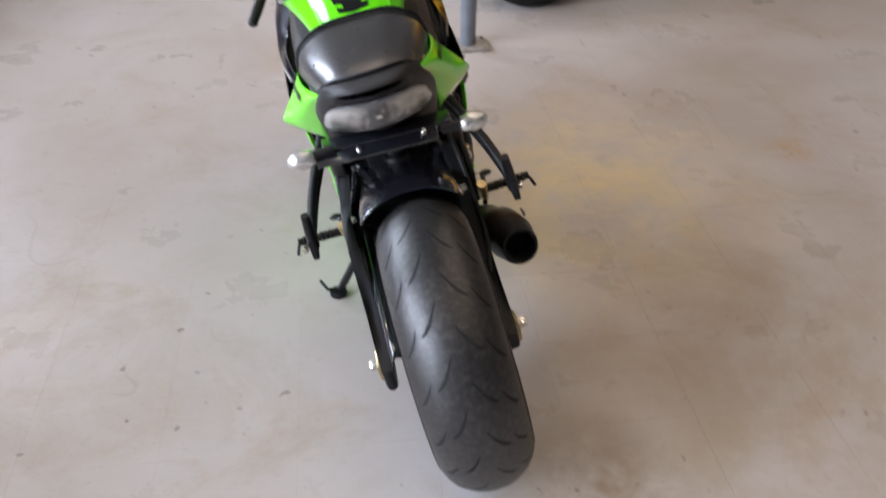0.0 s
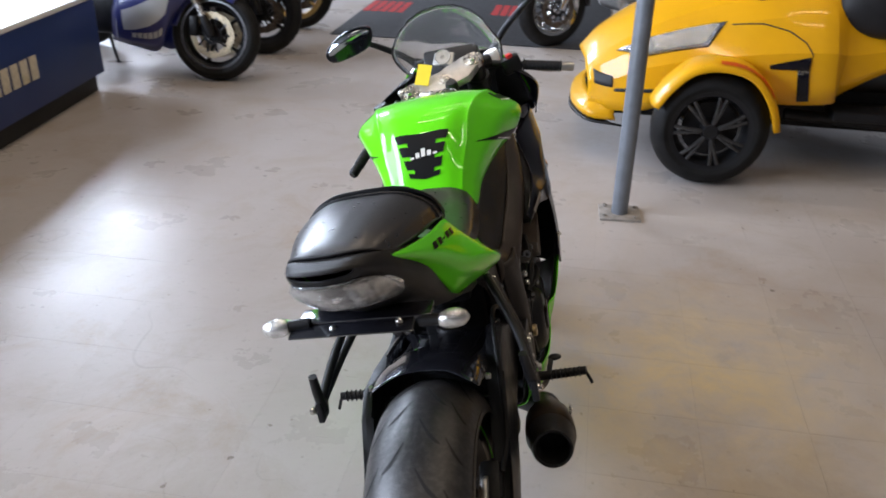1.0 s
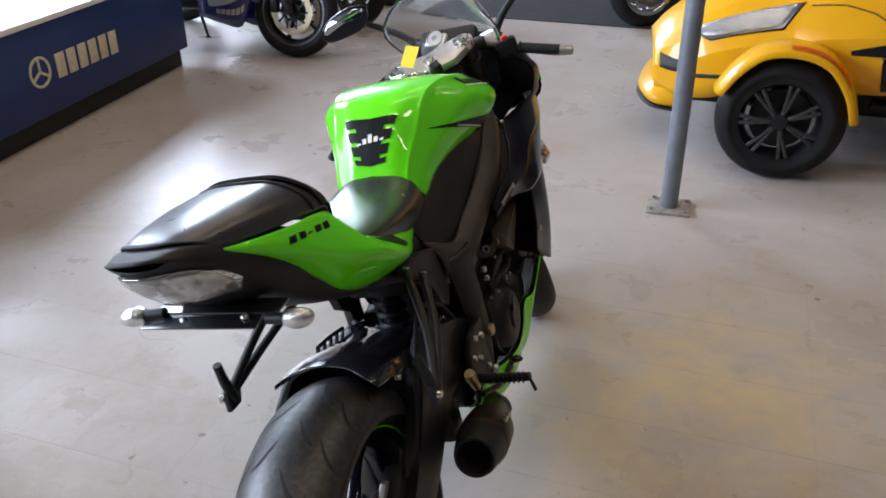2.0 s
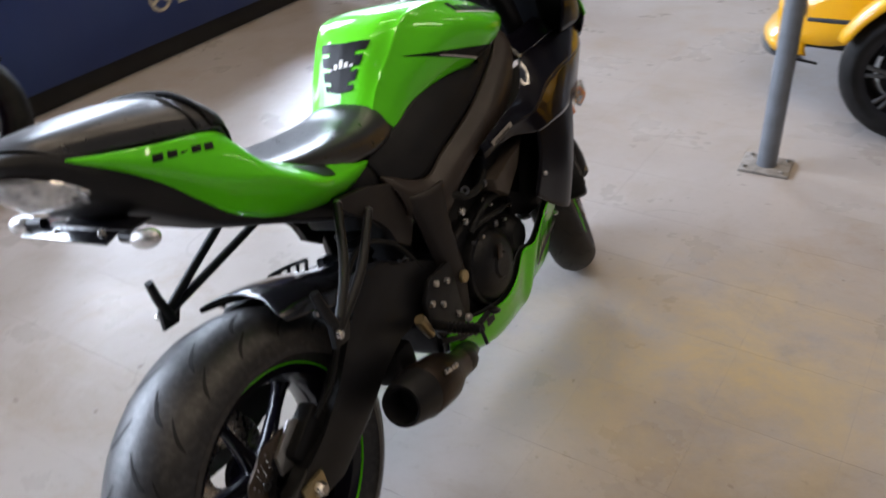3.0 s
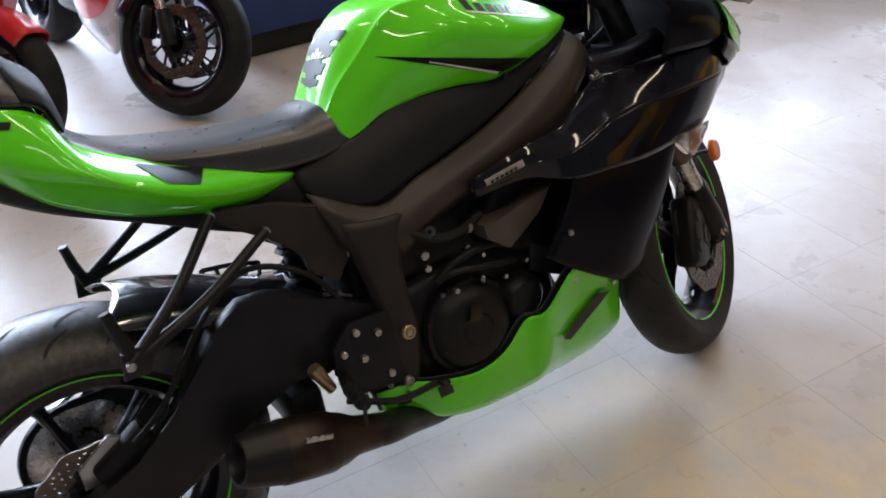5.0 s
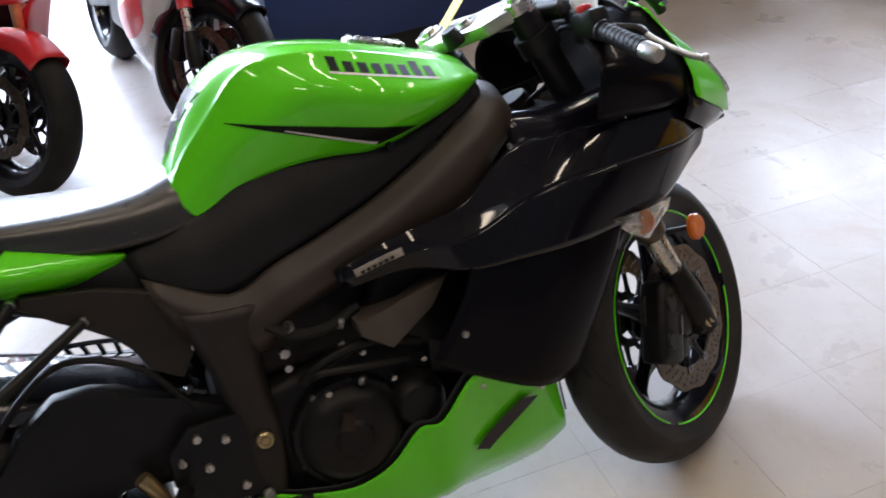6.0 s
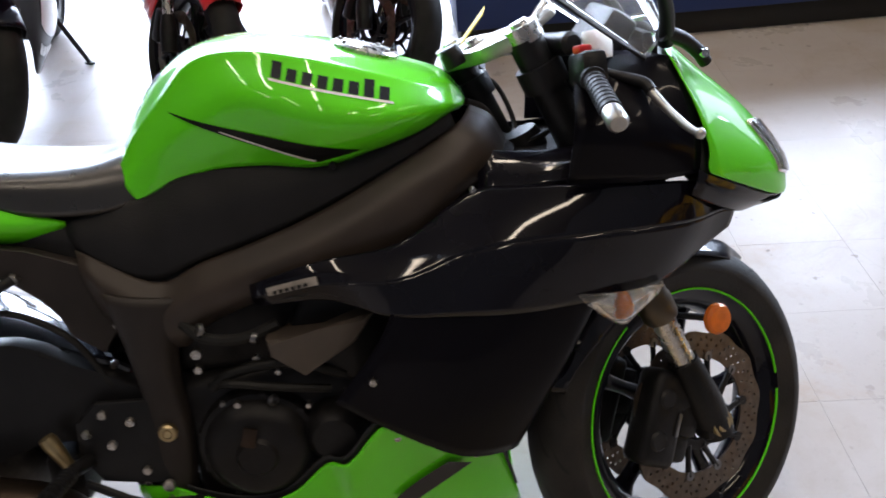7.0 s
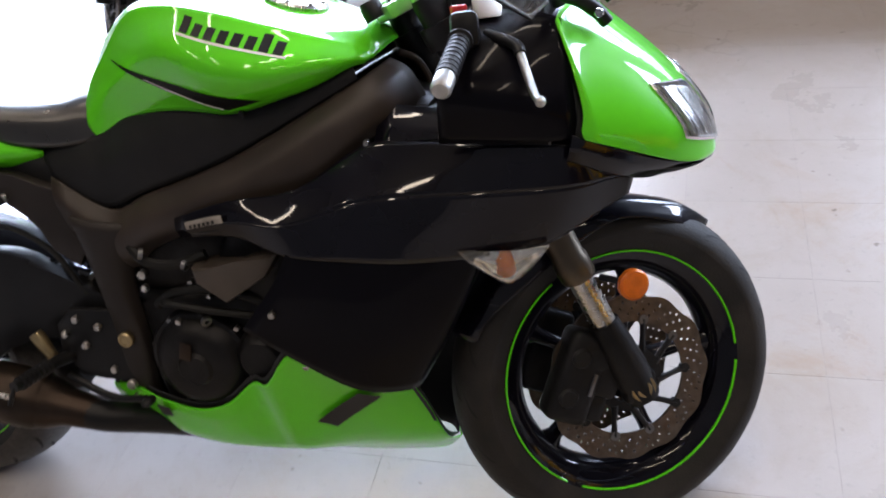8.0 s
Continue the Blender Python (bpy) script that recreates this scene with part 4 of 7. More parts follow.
BELLY = [
    [(0.150, 0.498, 0.318), (0.150, 0.500, 0.300), (0.134, 0.512, 0.257), (0.095, 0.530, 0.235)],
    [(0.170, 0.562, 0.321), (0.168, 0.568, 0.293), (0.142, 0.581, 0.234), (0.087, 0.600, 0.201)],
    [(0.186, 0.616, 0.308), (0.182, 0.621, 0.278), (0.156, 0.628, 0.209), (0.092, 0.650, 0.176)],
    [(0.198, 0.695, 0.296), (0.189, 0.699, 0.260), (0.156, 0.702, 0.189), (0.084, 0.720, 0.152)],
    [(0.204, 0.762, 0.316), (0.193, 0.765, 0.271), (0.156, 0.768, 0.186), (0.078, 0.785, 0.138)],
    [(0.206, 0.819, 0.364), (0.193, 0.825, 0.302), (0.156, 0.833, 0.189), (0.074, 0.850, 0.130)],
    [(0.226, 0.857, 0.374), (0.208, 0.865, 0.314), (0.160, 0.873, 0.195), (0.070, 0.885, 0.126)],
    [(0.246, 0.927, 0.451), (0.198, 0.935, 0.349), (0.137, 0.945, 0.202), (0.064, 0.960, 0.122)],
    [(0.220, 1.011, 0.402), (0.182, 1.021, 0.324), (0.129, 1.035, 0.198), (0.052, 1.050, 0.118)],
    [(0.190, 1.066, 0.367), (0.160, 1.080, 0.303), (0.114, 1.100, 0.192), (0.038, 1.110, 0.116)],
    [(0.166, 1.095, 0.350), (0.140, 1.112, 0.290), (0.100, 1.132, 0.188), (0.000, 1.132, 0.114)],
]
belly = part("belly_pan", skin(BELLY, 4, 6), GREEN, moto, "lime green belly pan with dark vents", solid=0.003)
part("liner", skin([[(max(x - 0.012, 0), y - 0.006, z + 0.007) for x, y, z in ring] for ring in BELLY], 4, 6), DARK, belly, "dull black inner liner", solid=0.002)
BS = Surf(BELLY)
at = BS.near
mark("vent", BS, [((0.945, 0.252), (1.046, 0.338), (1.010, 0.350), (0.914, 0.272)), ((0.608, 0.300), (0.636, 0.296), (0.640, 0.278), (0.614, 0.274)), ((1.092, 0.348), (1.116, 0.250), (1.128, 0.246), (1.104, 0.336))],
     DARK, (belly, belly), "black vent slot", 0.0080, 14, 6, 0.0, True)
for c in ((0.170, 0.555, 0.302), (0.222, 0.935, 0.412), (0.192, 1.055, 0.352)):
    bolt(belly, c, 0.006)

# nose, headlights, screen
NOSE = [
    [(0, 1.395, 0.962), (0.055, 1.390, 0.960), (0.112, 1.375, 0.954), (0.158, 1.372, 0.944)],
    [(0, 1.434, 0.922), (0.064, 1.430, 0.920), (0.134, 1.413, 0.906), (0.196, 1.396, 0.882)],
    [(0, 1.518, 0.848), (0.070, 1.511, 0.847), (0.140, 1.473, 0.843), (0.216, 1.409, 0.830)],
    [(0, 1.582, 0.770), (0.065, 1.573, 0.769), (0.136, 1.528, 0.777), (0.223, 1.407, 0.805)],
    [(0, 1.598, 0.722), (0.058, 1.589, 0.720), (0.128, 1.542, 0.729), (0.224, 1.409, 0.794)],
    [(0, 1.596, 0.708), (0.057, 1.587, 0.707), (0.126, 1.538, 0.724), (0.222, 1.412, 0.790)],
]
nose = part("nose_cowl", skin(NOSE, 5, 6), GREEN, moto, "lime green pointed nose cowl", solid=0.003)
part("nose_liner", skin([[(x * 0.955, y - 0.010, z - 0.006) for x, y, z in r] for r in NOSE], 5, 6), PLASTIC, nose, "black inner lining", solid=0.002)
NS = Surf(NOSE)
mark("headlight", NS, [((0.47, 0.10), (0.42, 0.56), (0.66, 0.62), (0.76, 0.18))], FACET, (nose, nose), "swept headlight reflector", 0.002, 10, 8, 0.002)
mark("lamp_rib", NS, [((0.50 - 0.008 * k, 0.15 + 0.08 * k), (0.70 - 0.010 * k, 0.21 + 0.08 * k), (0.70 - 0.010 * k, 0.232 + 0.08 * k), (0.50 - 0.008 * k, 0.172 + 0.08 * k)) for k in range(5)], GLOSS, (nose, nose), "dark rib in the lamp", 0.0042, 6, 2)
mark("headlight_lens", NS, [((0.48, 0.12), (0.43, 0.54), (0.65, 0.60), (0.74, 0.20))], LENS, (nose, nose), "clear headlight lens", 0.006, 10, 8, 0.002)
CHIN = [
    [(0, 1.590, 0.708), (0.050, 1.584, 0.707), (0.110, 1.545, 0.711), (0.193, 1.425, 0.745)],
    [(0, 1.540, 0.690), (0.050, 1.535, 0.690), (0.090, 1.515, 0.695), (0.124, 1.480, 0.715)],
    [(0, 1.480, 0.690), (0.040, 1.480, 0.690), (0.080, 1.475, 0.695), (0.112, 1.470, 0.705)],
]
BAND = [
    [(0.222, 1.393, 0.799), (0.225, 1.390, 0.782), (0.218, 1.384, 0.760)],
    [(0.186, 1.463, 0.762), (0.187, 1.458, 0.744), (0.178, 1.450, 0.722)],
    [(0.126, 1.534, 0.723), (0.124, 1.520, 0.709), (0.114, 1.500, 0.696)],
    [(0.057, 1.586, 0.705), (0.052, 1.566, 0.694), (0.044, 1.532, 0.686)],
    [(0.000, 1.595, 0.706), (0.000, 1.574, 0.694), (0.000, 1.536, 0.686)],
]
pair("lower_cowl", BAND, GLOSS, nose, "glossy black band under the nose")
part("chin", skin(CHIN, 3, 5), PLASTIC, nose, "black plastic under the nose", solid=0.003)
SCREEN = [
    [(0, 1.400, 0.982), (0.060, 1.390, 0.980), (0.112, 1.368, 0.968), (0.148, 1.335, 0.945)],
    [(0, 1.366, 1.040), (0.066, 1.354, 1.034), (0.120, 1.326, 1.012), (0.158, 1.288, 0.978)],
    [(0, 1.304, 1.106), (0.066, 1.292, 1.096), (0.124, 1.262, 1.068), (0.160, 1.226, 1.024)],
    [(0, 1.236, 1.152), (0.064, 1.226, 1.142), (0.116, 1.204, 1.110), (0.146, 1.182, 1.064)],
]
scr = part("windscreen", skin(SCREEN, 4, 5), SMOKE, moto, "clear smoked windscreen", solid=0.003)
scr.visible_shadow = False
bm = bmesh.new()
ss = Surf(SCREEN)
edge = [ss.at(0.999, v) for v in (0, 0.25, 0.5, 0.75, 0.999)] + [ss.at(u, 0.999) for u in (0.75, 0.5, 0.25, 0.0)]
tube(bm, [V(-p.x, p.y, p.z) for p in reversed(edge)][:-1] + edge, 0.0022, 6)
part("screen_edge", bm, SATIN, scr, "dark rolled screen edge")
# inner cockpit panels
INNER = [
    [(0.118, 1.240, 0.955), (0.188, 1.226, 0.926), (0.246, 1.216, 0.878), (0.232, 1.206, 0.796)],
    [(0.122, 1.290, 0.958), (0.190, 1.284, 0.922), (0.246, 1.278, 0.868), (0.232, 1.270, 0.794)],
    [(0.130, 1.338, 0.954), (0.190, 1.340, 0.908), (0.234, 1.342, 0.852), (0.226, 1.338, 0.790)],
    [(0.145, 1.376, 0.945), (0.188, 1.389, 0.888), (0.211, 1.397, 0.835), (0.216, 1.395, 0.792)],
]
pair("cockpit_panel", INNER, PANEL, moto, "black inner cockpit panel")
DUCT = [
    [(0.112, 1.090, 0.826), (0.128, 1.090, 0.812), (0.148, 1.088, 0.790), (0.162, 1.086, 0.770)],
    [(0.112, 1.190, 0.818), (0.130, 1.190, 0.812), (0.150, 1.190, 0.800), (0.168, 1.190, 0.782)],
    [(0.120, 1.300, 0.830), (0.135, 1.300, 0.820), (0.150, 1.300, 0.805), (0.168, 1.300, 0.782)],
]
bm = bmesh.new()
tube(bm, [V(0, 1.413, 0.276) + k * V(0, -math.sin(radians(24)), math.cos(radians(24))) for k in (0.40, 0.42, 0.58, 0.60)], [0.026, 0.034, 0.034, 0.028], 20)
box(bm, (0, 1.115, 0.740), (0.15, 0.10, 0.16), bev=0.03)
part("steering_head", bm, ENGINE, moto, "black cast steering head")
bm = bmesh.new()
box(bm, (0, 1.240, 0.760), (0.20, 0.22, 0.05), bev=0.015)
box(bm, (-0.01, 1.140, 0.790), (0.29, 0.20, 0.03), bev=0.01)
part("inner_baffle", bm, PLASTIC, moto, "black plastic baffle above the radiator")
pair("air_duct", DUCT, GLOSS, moto, "black moulded intake duct beside the forks", 0.004)
bm = bmesh.new()
box(bm, (0, 1.300, 0.965), (0.17, 0.05, 0.09), Matrix.Translation((0, 1.3, 0.965)) @ Matrix.Rotation(radians(-35), 4, "X") @ Matrix.Translation((0, -1.3, -0.965)), bev=0.012)
box(bm, (0, 1.345, 0.880), (0.24, 0.016, 0.20), bev=0.006)
dash = part("dash_panel", bm, SATIN, moto, "black dash with a round dial")
bm = bmesh.new()
lathe(bm, [(0.008, -0.004), (0.008, 0.0), (0.020, 0.0), (0.022, 0.002), (0.024, -0.002)], Matrix.Translation((-0.010, 1.207, 1.009)) @ Matrix.Rotation(radians(55), 4, "X"), 36)
part("dial", bm, ALLOY, dash, "bare alloy ring round a dark hole")

# mirrors on the nose
for s in (1, -1):
    bm = bmesh.new()
    rise, wide = (0.060, 0.055) if s == 1 else (0.0, 0.0)
    tube(bm, [(0.120 * s, 1.372, 0.962), (0.160 * s, 1.360, 1.002 + rise / 4), (0.210 * s + wide / 2, 1.315, 1.048 + rise * 0.7), (0.240 * s + wide, 1.280, 1.075 + rise)], [0.012, 0.008], 10, 4)
    mir = part("mirror", bm, SATIN, moto, "black pod mirror on a stalk")
    bm = bmesh.new()
    tube(bm, [(0.100 * s, 1.438, 0.926), (0.105 * s, 1.424, 0.944), (0.118 * s, 1.396, 0.966), (0.132 * s, 1.362, 0.978)], [0.010, 0.020, 0.022, 0.012], 12, 3)
    foot = part("mirror_foot", bm, SATIN, mir, "black moulded mirror foot")
    bolt(foot, (0.122 * s, 1.428, 0.944), 0.007, CHROME)
    bm = bmesh.new()
    mm = Matrix.Translation((0.290 * s + wide, 1.270, 1.085 + rise)) @ Matrix.Rotation(radians(-12 * s), 4, "Z") @ Matrix.Rotation(radians(14 * s), 4, "Y")
    outline = [(-0.080, 0.016), (-0.036, 0.038), (0.030, 0.034), (0.078, 0.008), (0.070, -0.026), (0.010, -0.036), (-0.052, -0.030)]
    rows = []
    for y, f in ((-0.020, 0.95), (-0.016, 1.0), (0.006, 0.96), (0.024, 0.70), (0.032, 0.30)):
        rows.append(curve_points([mm @ V(x * f * s, y, z * f) for x, z in outline], 3, True))
    net(bm, rows, wrap=True, cap=True)
    part("shell", bm, GLOSS, mir, "black angular mirror shell")
    bm = bmesh.new()
    face = curve_points([mm @ V(x * s, -0.0212, z) for x, z in ((-0.070, 0.013), (-0.036, 0.031), (0.028, 0.029), (0.068, 0.007), (0.060, -0.004), (0.006, 0.004), (-0.040, 0.002))], 3, True)
    bm.faces.new([bm.verts.new(p) for p in face])
    part("glass", bm, MIRROR, mir, "mirror glass", solid=0.001)

# steering: clamp, bars, controls
UNS = SWING.inverted()


def un(p):
    return UNS @ Vector(p)


bm = bmesh.new()
top = AXIS_P + AXIS_D * 0.745
prism_pts = [(-0.12, 0.0), (-0.125, 0.03), (-0.09, 0.055), (-0.03, 0.05), (0, 0.035), (0.03, 0.05), (0.09, 0.055), (0.125, 0.03), (0.12, 0.0), (0.06, -0.035), (-0.06, -0.035)]
mcl = Matrix.Translation(top) @ Matrix.Rotation(radians(RAKE), 4, "X")
va = [bm.verts.new(mcl @ V(x, y, 0.012)) for x, y in prism_pts]
vb = [bm.verts.new(mcl @ V(x, y, -0.012)) for x, y in prism_pts]
bm.faces.new(va), bm.faces.new(vb[::-1])
for i in range(len(va)):
    k = (i + 1) % len(va)
    bm.faces.new((va[i], vb[i], vb[k], va[k]))
bmesh.ops.bevel(bm, geom=bm.edges[:], offset=0.004, segments=2, affect="EDGES", profile=0.5)
clamp = part("top_clamp", steered(bm), ALLOY, moto, "bare cast alloy top clamp")
for x, y, r in ((0.105, 0.02, 0.028), (-0.105, 0.02, 0.028), (0, 0.0, 0.020)):
    bm = bmesh.new()
    lathe(bm, [(0, 0.022), (r * 0.5, 0.022), (r * 0.55, 0.016), (r, 0.016), (r, -0.01)], mcl @ Matrix.Translation((x, y, 0.0)), 24)
    part("fork_cap", steered(bm), STEEL, clamp)
bm = bmesh.new()
lathe(bm, [(0, 0.03), (0.014, 0.03), (0.018, 0.02), (0.018, 0.0)], mcl @ Matrix.Translation((0, -0.045, 0.0)), 20)
part("ignition_switch", steered(bm), SATIN, clamp)
bm = bmesh.new()
dl, dr = V(-0.135, 1.128, 0.943), V(0.118, 1.236, 0.972)
dd = (dr - dl).normalized()
tube(bm, [dl, dl + dd * 0.012, dl + dd * 0.125], [0.009, 0.013, 0.013], 16)
ball(bm, dl, 0.013, None, 12, 8)
damper = part("steering_damper", bm, ALLOY, clamp, "slim silver steering damper")
bm = bmesh.new()
tube(bm, [dl + dd * 0.120, dl + dd * 0.128, dr, dr + dd * 0.006], [0.014, 0.0175, 0.0175, 0.012], 16)
part("sleeve", bm, SATIN, damper, "black damper sleeve")
bm = bmesh.new()
box(bm, (0, 0, 0), (0.060, 0.012, 0.045), Matrix.Translation((-0.010, 1.215, 1.000)) @ Matrix.Rotation(radians(-52), 4, "X") @ Matrix.Rotation(radians(10), 4, "Y"), bev=0.004)
part("dial_plate", bm, ALLOY, dash, "bare alloy plate before the dial")
leg_off = V(0, 0.914, 0.407) * 0.018
for s in (1, -1):
    base = V(0.105 * s, 0, 0) + AXIS_P + leg_off
    p = lambda k: base + AXIS_D * k
    bm = bmesh.new()
    tube(bm, [p(0.225), p(0.232), p(0.262), p(0.270), p(0.44)], [0.0275, 0.0305, 0.0305, 0.0275, 0.0275], 24)
    fk = part("fork", steered(bm), FORK, moto, "upside-down fork leg with bronze lower collar")
    bm = bmesh.new()
    tube(bm, [p(0.43), p(0.445), p(0.74)], [0.0265, 0.0285, 0.0270], 24)
    part("upper_tube", steered(bm), SATIN, fk, "black upper fork tube")
    bm = bmesh.new()
    tube(bm, [p(0.10), p(0.235)], 0.0215, 20)
    part("stanchion", steered(bm), STEEL, fk, "bare steel fork stanchion")
    bm = bmesh.new()
    tube(bm, [p(0.135), p(0.10), p(0.04), p(-0.025)], [0.026, 0.030, 0.034, 0.030], 16)
    box(bm, (0.105 * s, FA.y, FA.z), (0.040, 0.060, 0.058), bev=0.012)
    box(bm, (0.098 * s, FA.y - 0.055, FA.z + 0.060), (0.030, 0.075, 0.05), bev=0.010)
    part("axle_clamp", steered(bm), ENGINE, fk, "black cast fork foot")
    bm = bmesh.new()
    cm = Matrix.Translation((0.082 * s, FA.y - 0.104, FA.z + 0.030)) @ Matrix.Rotation(radians(-24), 4, "X")
    box(bm, (0, 0, 0), (0.060, 0.078, 0.165), cm, bev=0.016, seg=3)
    box(bm, (0.004 * s, 0.050, 0.020), (0.050, 0.050, 0.090), cm, bev=0.012)
    box(bm, (0.004 * s, 0.040, -0.045), (0.044, 0.050, 0.050), cm, bev=0.012)
    cal = part("brake_caliper", steered(bm), ENGINE, fk, "black radial brake caliper")
    bm = bmesh.new()
    box(bm, (0.0315 * s, 0.022, -0.004), (0.003, 0.007, 0.040), cm, bev=0.001)
    part("print_bar", steered(bm), LEVER, cal, "plain pale bar")
    for k in (-1, 1):
        bm = bmesh.new()
        lathe(bm, [(0, 0.034), (0.014, 0.034), (0.018, 0.030), (0.018, 0.02)], cm @ Matrix.Translation((0, -0.012, 0.036 * k)) @ Matrix.Rotation(radians(90 * s), 4, "Y"), 18)
        part("piston_cap", steered(bm), SATIN, cal)
    bm = bmesh.new()
    lathe(bm, [(0, 0.030), (0.013, 0.030), (0.015, 0.026), (0.022, 0.026), (0.024, 0.018), (0.024, 0)], Matrix.Translation((0.105 * s, FA.y, FA.z)) @ Matrix.Rotation(radians(90 * s), 4, "Y"), 24)
    part("axle_nut", steered(bm), BRASSY, fk, "bronze axle nut")
    # amber reflector on the fork
    bm = bmesh.new()
    rc = un((0.100, 1.470, 0.507))
    rm = Matrix.Translation((rc.x * s, rc.y, rc.z)) @ Matrix.Rotation(radians(90 * s), 4, "Y")
    lathe(bm, [(0, 0.010), (0.022, 0.009), (0.026, 0.004), (0.026, -0.004), (0, -0.004)], rm, 28)
    part("reflector", steered(bm), AMBER, fk, "round amber reflector")
    bm = bmesh.new()
    tube(bm, [(rc.x * s - 0.004 * s, rc.y, rc.z), (0.10 * s, rc.y - 0.03, rc.z + 0.004)], 0.006, 8)
    part("reflector_stay", steered(bm), SATIN, fk)
# front mudguard
MUD = []
for a in (-40, -33, -22, 0, 22, 42, 58, 68):
    q = radians(90 - a)
    r = 0.322
    w = {-40: 0.012, -33: 0.030, -22: 0.048}.get(a, 0.062 if a < 60 else 0.045)
    MUD.append([FA + V(x, -(r - d) * math.sin(radians(a)), (r - d) * math.cos(radians(a))) for x, d in ((0, 0), (w * 0.6, 0.004), (w, 0.022), (w + 0.008, 0.060 if 0 < a < 50 else 0.035))])
part("front_mudguard", steered(skin(MUD, 5, 5)), GLOSS, moto, "glossy black front mudguard", solid=0.003)
# bars, grips and levers: right side as it stands, left side mirrored before the turn
E1, E0 = un((0.361, 1.247, 0.903)), un((0.080, 1.247, 0.964))
AX = (E1 - E0).normalized()
for s in (1, -1):
    def fl(p, s=s):
        return V(p.x * s, p.y, p.z + (0.13 * (p.x - 0.08) if s < 0 else 0))
    bm = bmesh.new()
    tube(bm, [fl(E0), fl(E1 - AX * 0.01)], 0.011, 14)
    lathe(bm, [(0.027, -0.018), (0.036, -0.018), (0.036, 0.018), (0.027, 0.018)], Matrix.Translation(V(0.105 * s, 0, 0) + AXIS_P + leg_off + AXIS_D * 0.68) @ Matrix.Rotation(radians(RAKE), 4, "X"), 24, closed=True)
    bar = part("clip_on_bar", steered(bm), SATIN, moto, "black clip-on handlebar")
    bm = bmesh.new()
    g0, g1 = E1 - AX * 0.150, E1 - AX * 0.044
    tube(bm, [fl(g0), fl(g0 + AX * 0.004), fl(g0 + AX * 0.006), fl(g1)], [0.018, 0.018, 0.0142, 0.0142], 20)
    grip = part("grip", steered(bm), PLASTIC, bar, "black rubber grip")
    for k in range(9):
        bm = bmesh.new()
        lathe(bm, [(0.0135, -0.003), (0.0152, -0.002), (0.0152, 0.002), (0.0135, 0.003)], Matrix.Translation(fl(g0 + AX * (0.014 + 0.012 * k))) @ (fl(AX).to_track_quat("Z", "Y").to_matrix().to_4x4()), 18)
        part("grip_ring", steered(bm), PLASTIC, grip)
    bm = bmesh.new()
    tube(bm, [fl(E1 - AX * 0.036), fl(E1 - AX * 0.006), fl(E1)], [0.0135, 0.0138, 0.010], 20)
    part("bar_end", steered(bm), ALLOY if s == 1 else SATIN, bar, "bar-end weight")
    bm = bmesh.new()
    sw = E1 - AX * 0.185
    box(bm, (0, 0, 0), (0.060, 0.040, 0.050), Matrix.Translation(fl(sw)) @ Matrix.Rotation(radians(-15 * s), 4, "Z"), bev=0.010)
    swt = part("switch_box", steered(bm), SATIN, bar)
    bm = bmesh.new()
    box(bm, (0, -0.006, 0.028), (0.018, 0.022, 0.012), Matrix.Translation(fl(sw)), bev=0.003)
    part("switch", steered(bm), RED if s == 1 else ALLOY, swt, "red stop switch" if s == 1 else "")
    bm = bmesh.new()
    lv = [un(p) for p in ((0.165, 1.275, 0.932), (0.198, 1.318, 0.922), (0.212, 1.327, 0.911), (0.250, 1.340, 0.891), (0.292, 1.353, 0.876), (0.312, 1.362, 0.872))]
    tube(bm, [fl(p) for p in lv[:3]], 0.0085, 10, 4)
    part("lever_holder", steered(bm), SATIN, bar)
    bm = bmesh.new()
    tube(bm, [fl(p) for p in lv[2:]] if s == 1 else [fl(p) + V(0, 0.03, 0.02) for p in lv[1:3]], [0.0065, 0.0048], 10, 4)
    ball(bm, fl(lv[-1]) if s == 1 else fl(lv[2]) + V(0, 0.03, 0.02), 0.0075, None, 10, 8)
    part("lever", steered(bm), ALLOY if s == 1 else SATIN, bar, "bare alloy lever" if s == 1 else "black clutch lever")
    bm = bmesh.new()
    lathe(bm, [(0, 0.02), (0.020, 0.02), (0.022, 0.014), (0.020, -0.02), (0, -0.022)], Matrix.Translation(fl(sw + V(-0.03, 0.045, 0.035))), 20)
    part("reservoir", steered(bm), WHITE if s == 1 else SATIN, bar, "brake fluid reservoir")
    bm = bmesh.new()
    tube(bm, [fl(sw + V(-0.03, 0.03, 0.0)), fl(sw + V(-0.10, 0.05, 0.01)), fl(sw + V(-0.14, 0.06, -0.06)), (0.02 * s, 1.16, 0.80)], 0.0045, 8, 5)
    part("brake_hose", steered(bm), CABLE, bar)
# hang tag on the key
bm = bmesh.new()
box(bm, (0, 0, 0), (0.041, 0.0015, 0.062), Matrix.Translation((-0.058, 1.108, 0.990)) @ Matrix.Rotation(radians(-38), 4, "X") @ Matrix.Rotation(radians(16), 4, "Y"), bev=0.0)
part("key_tag", bm, TAG, clamp, "plain yellow card tag on the key")

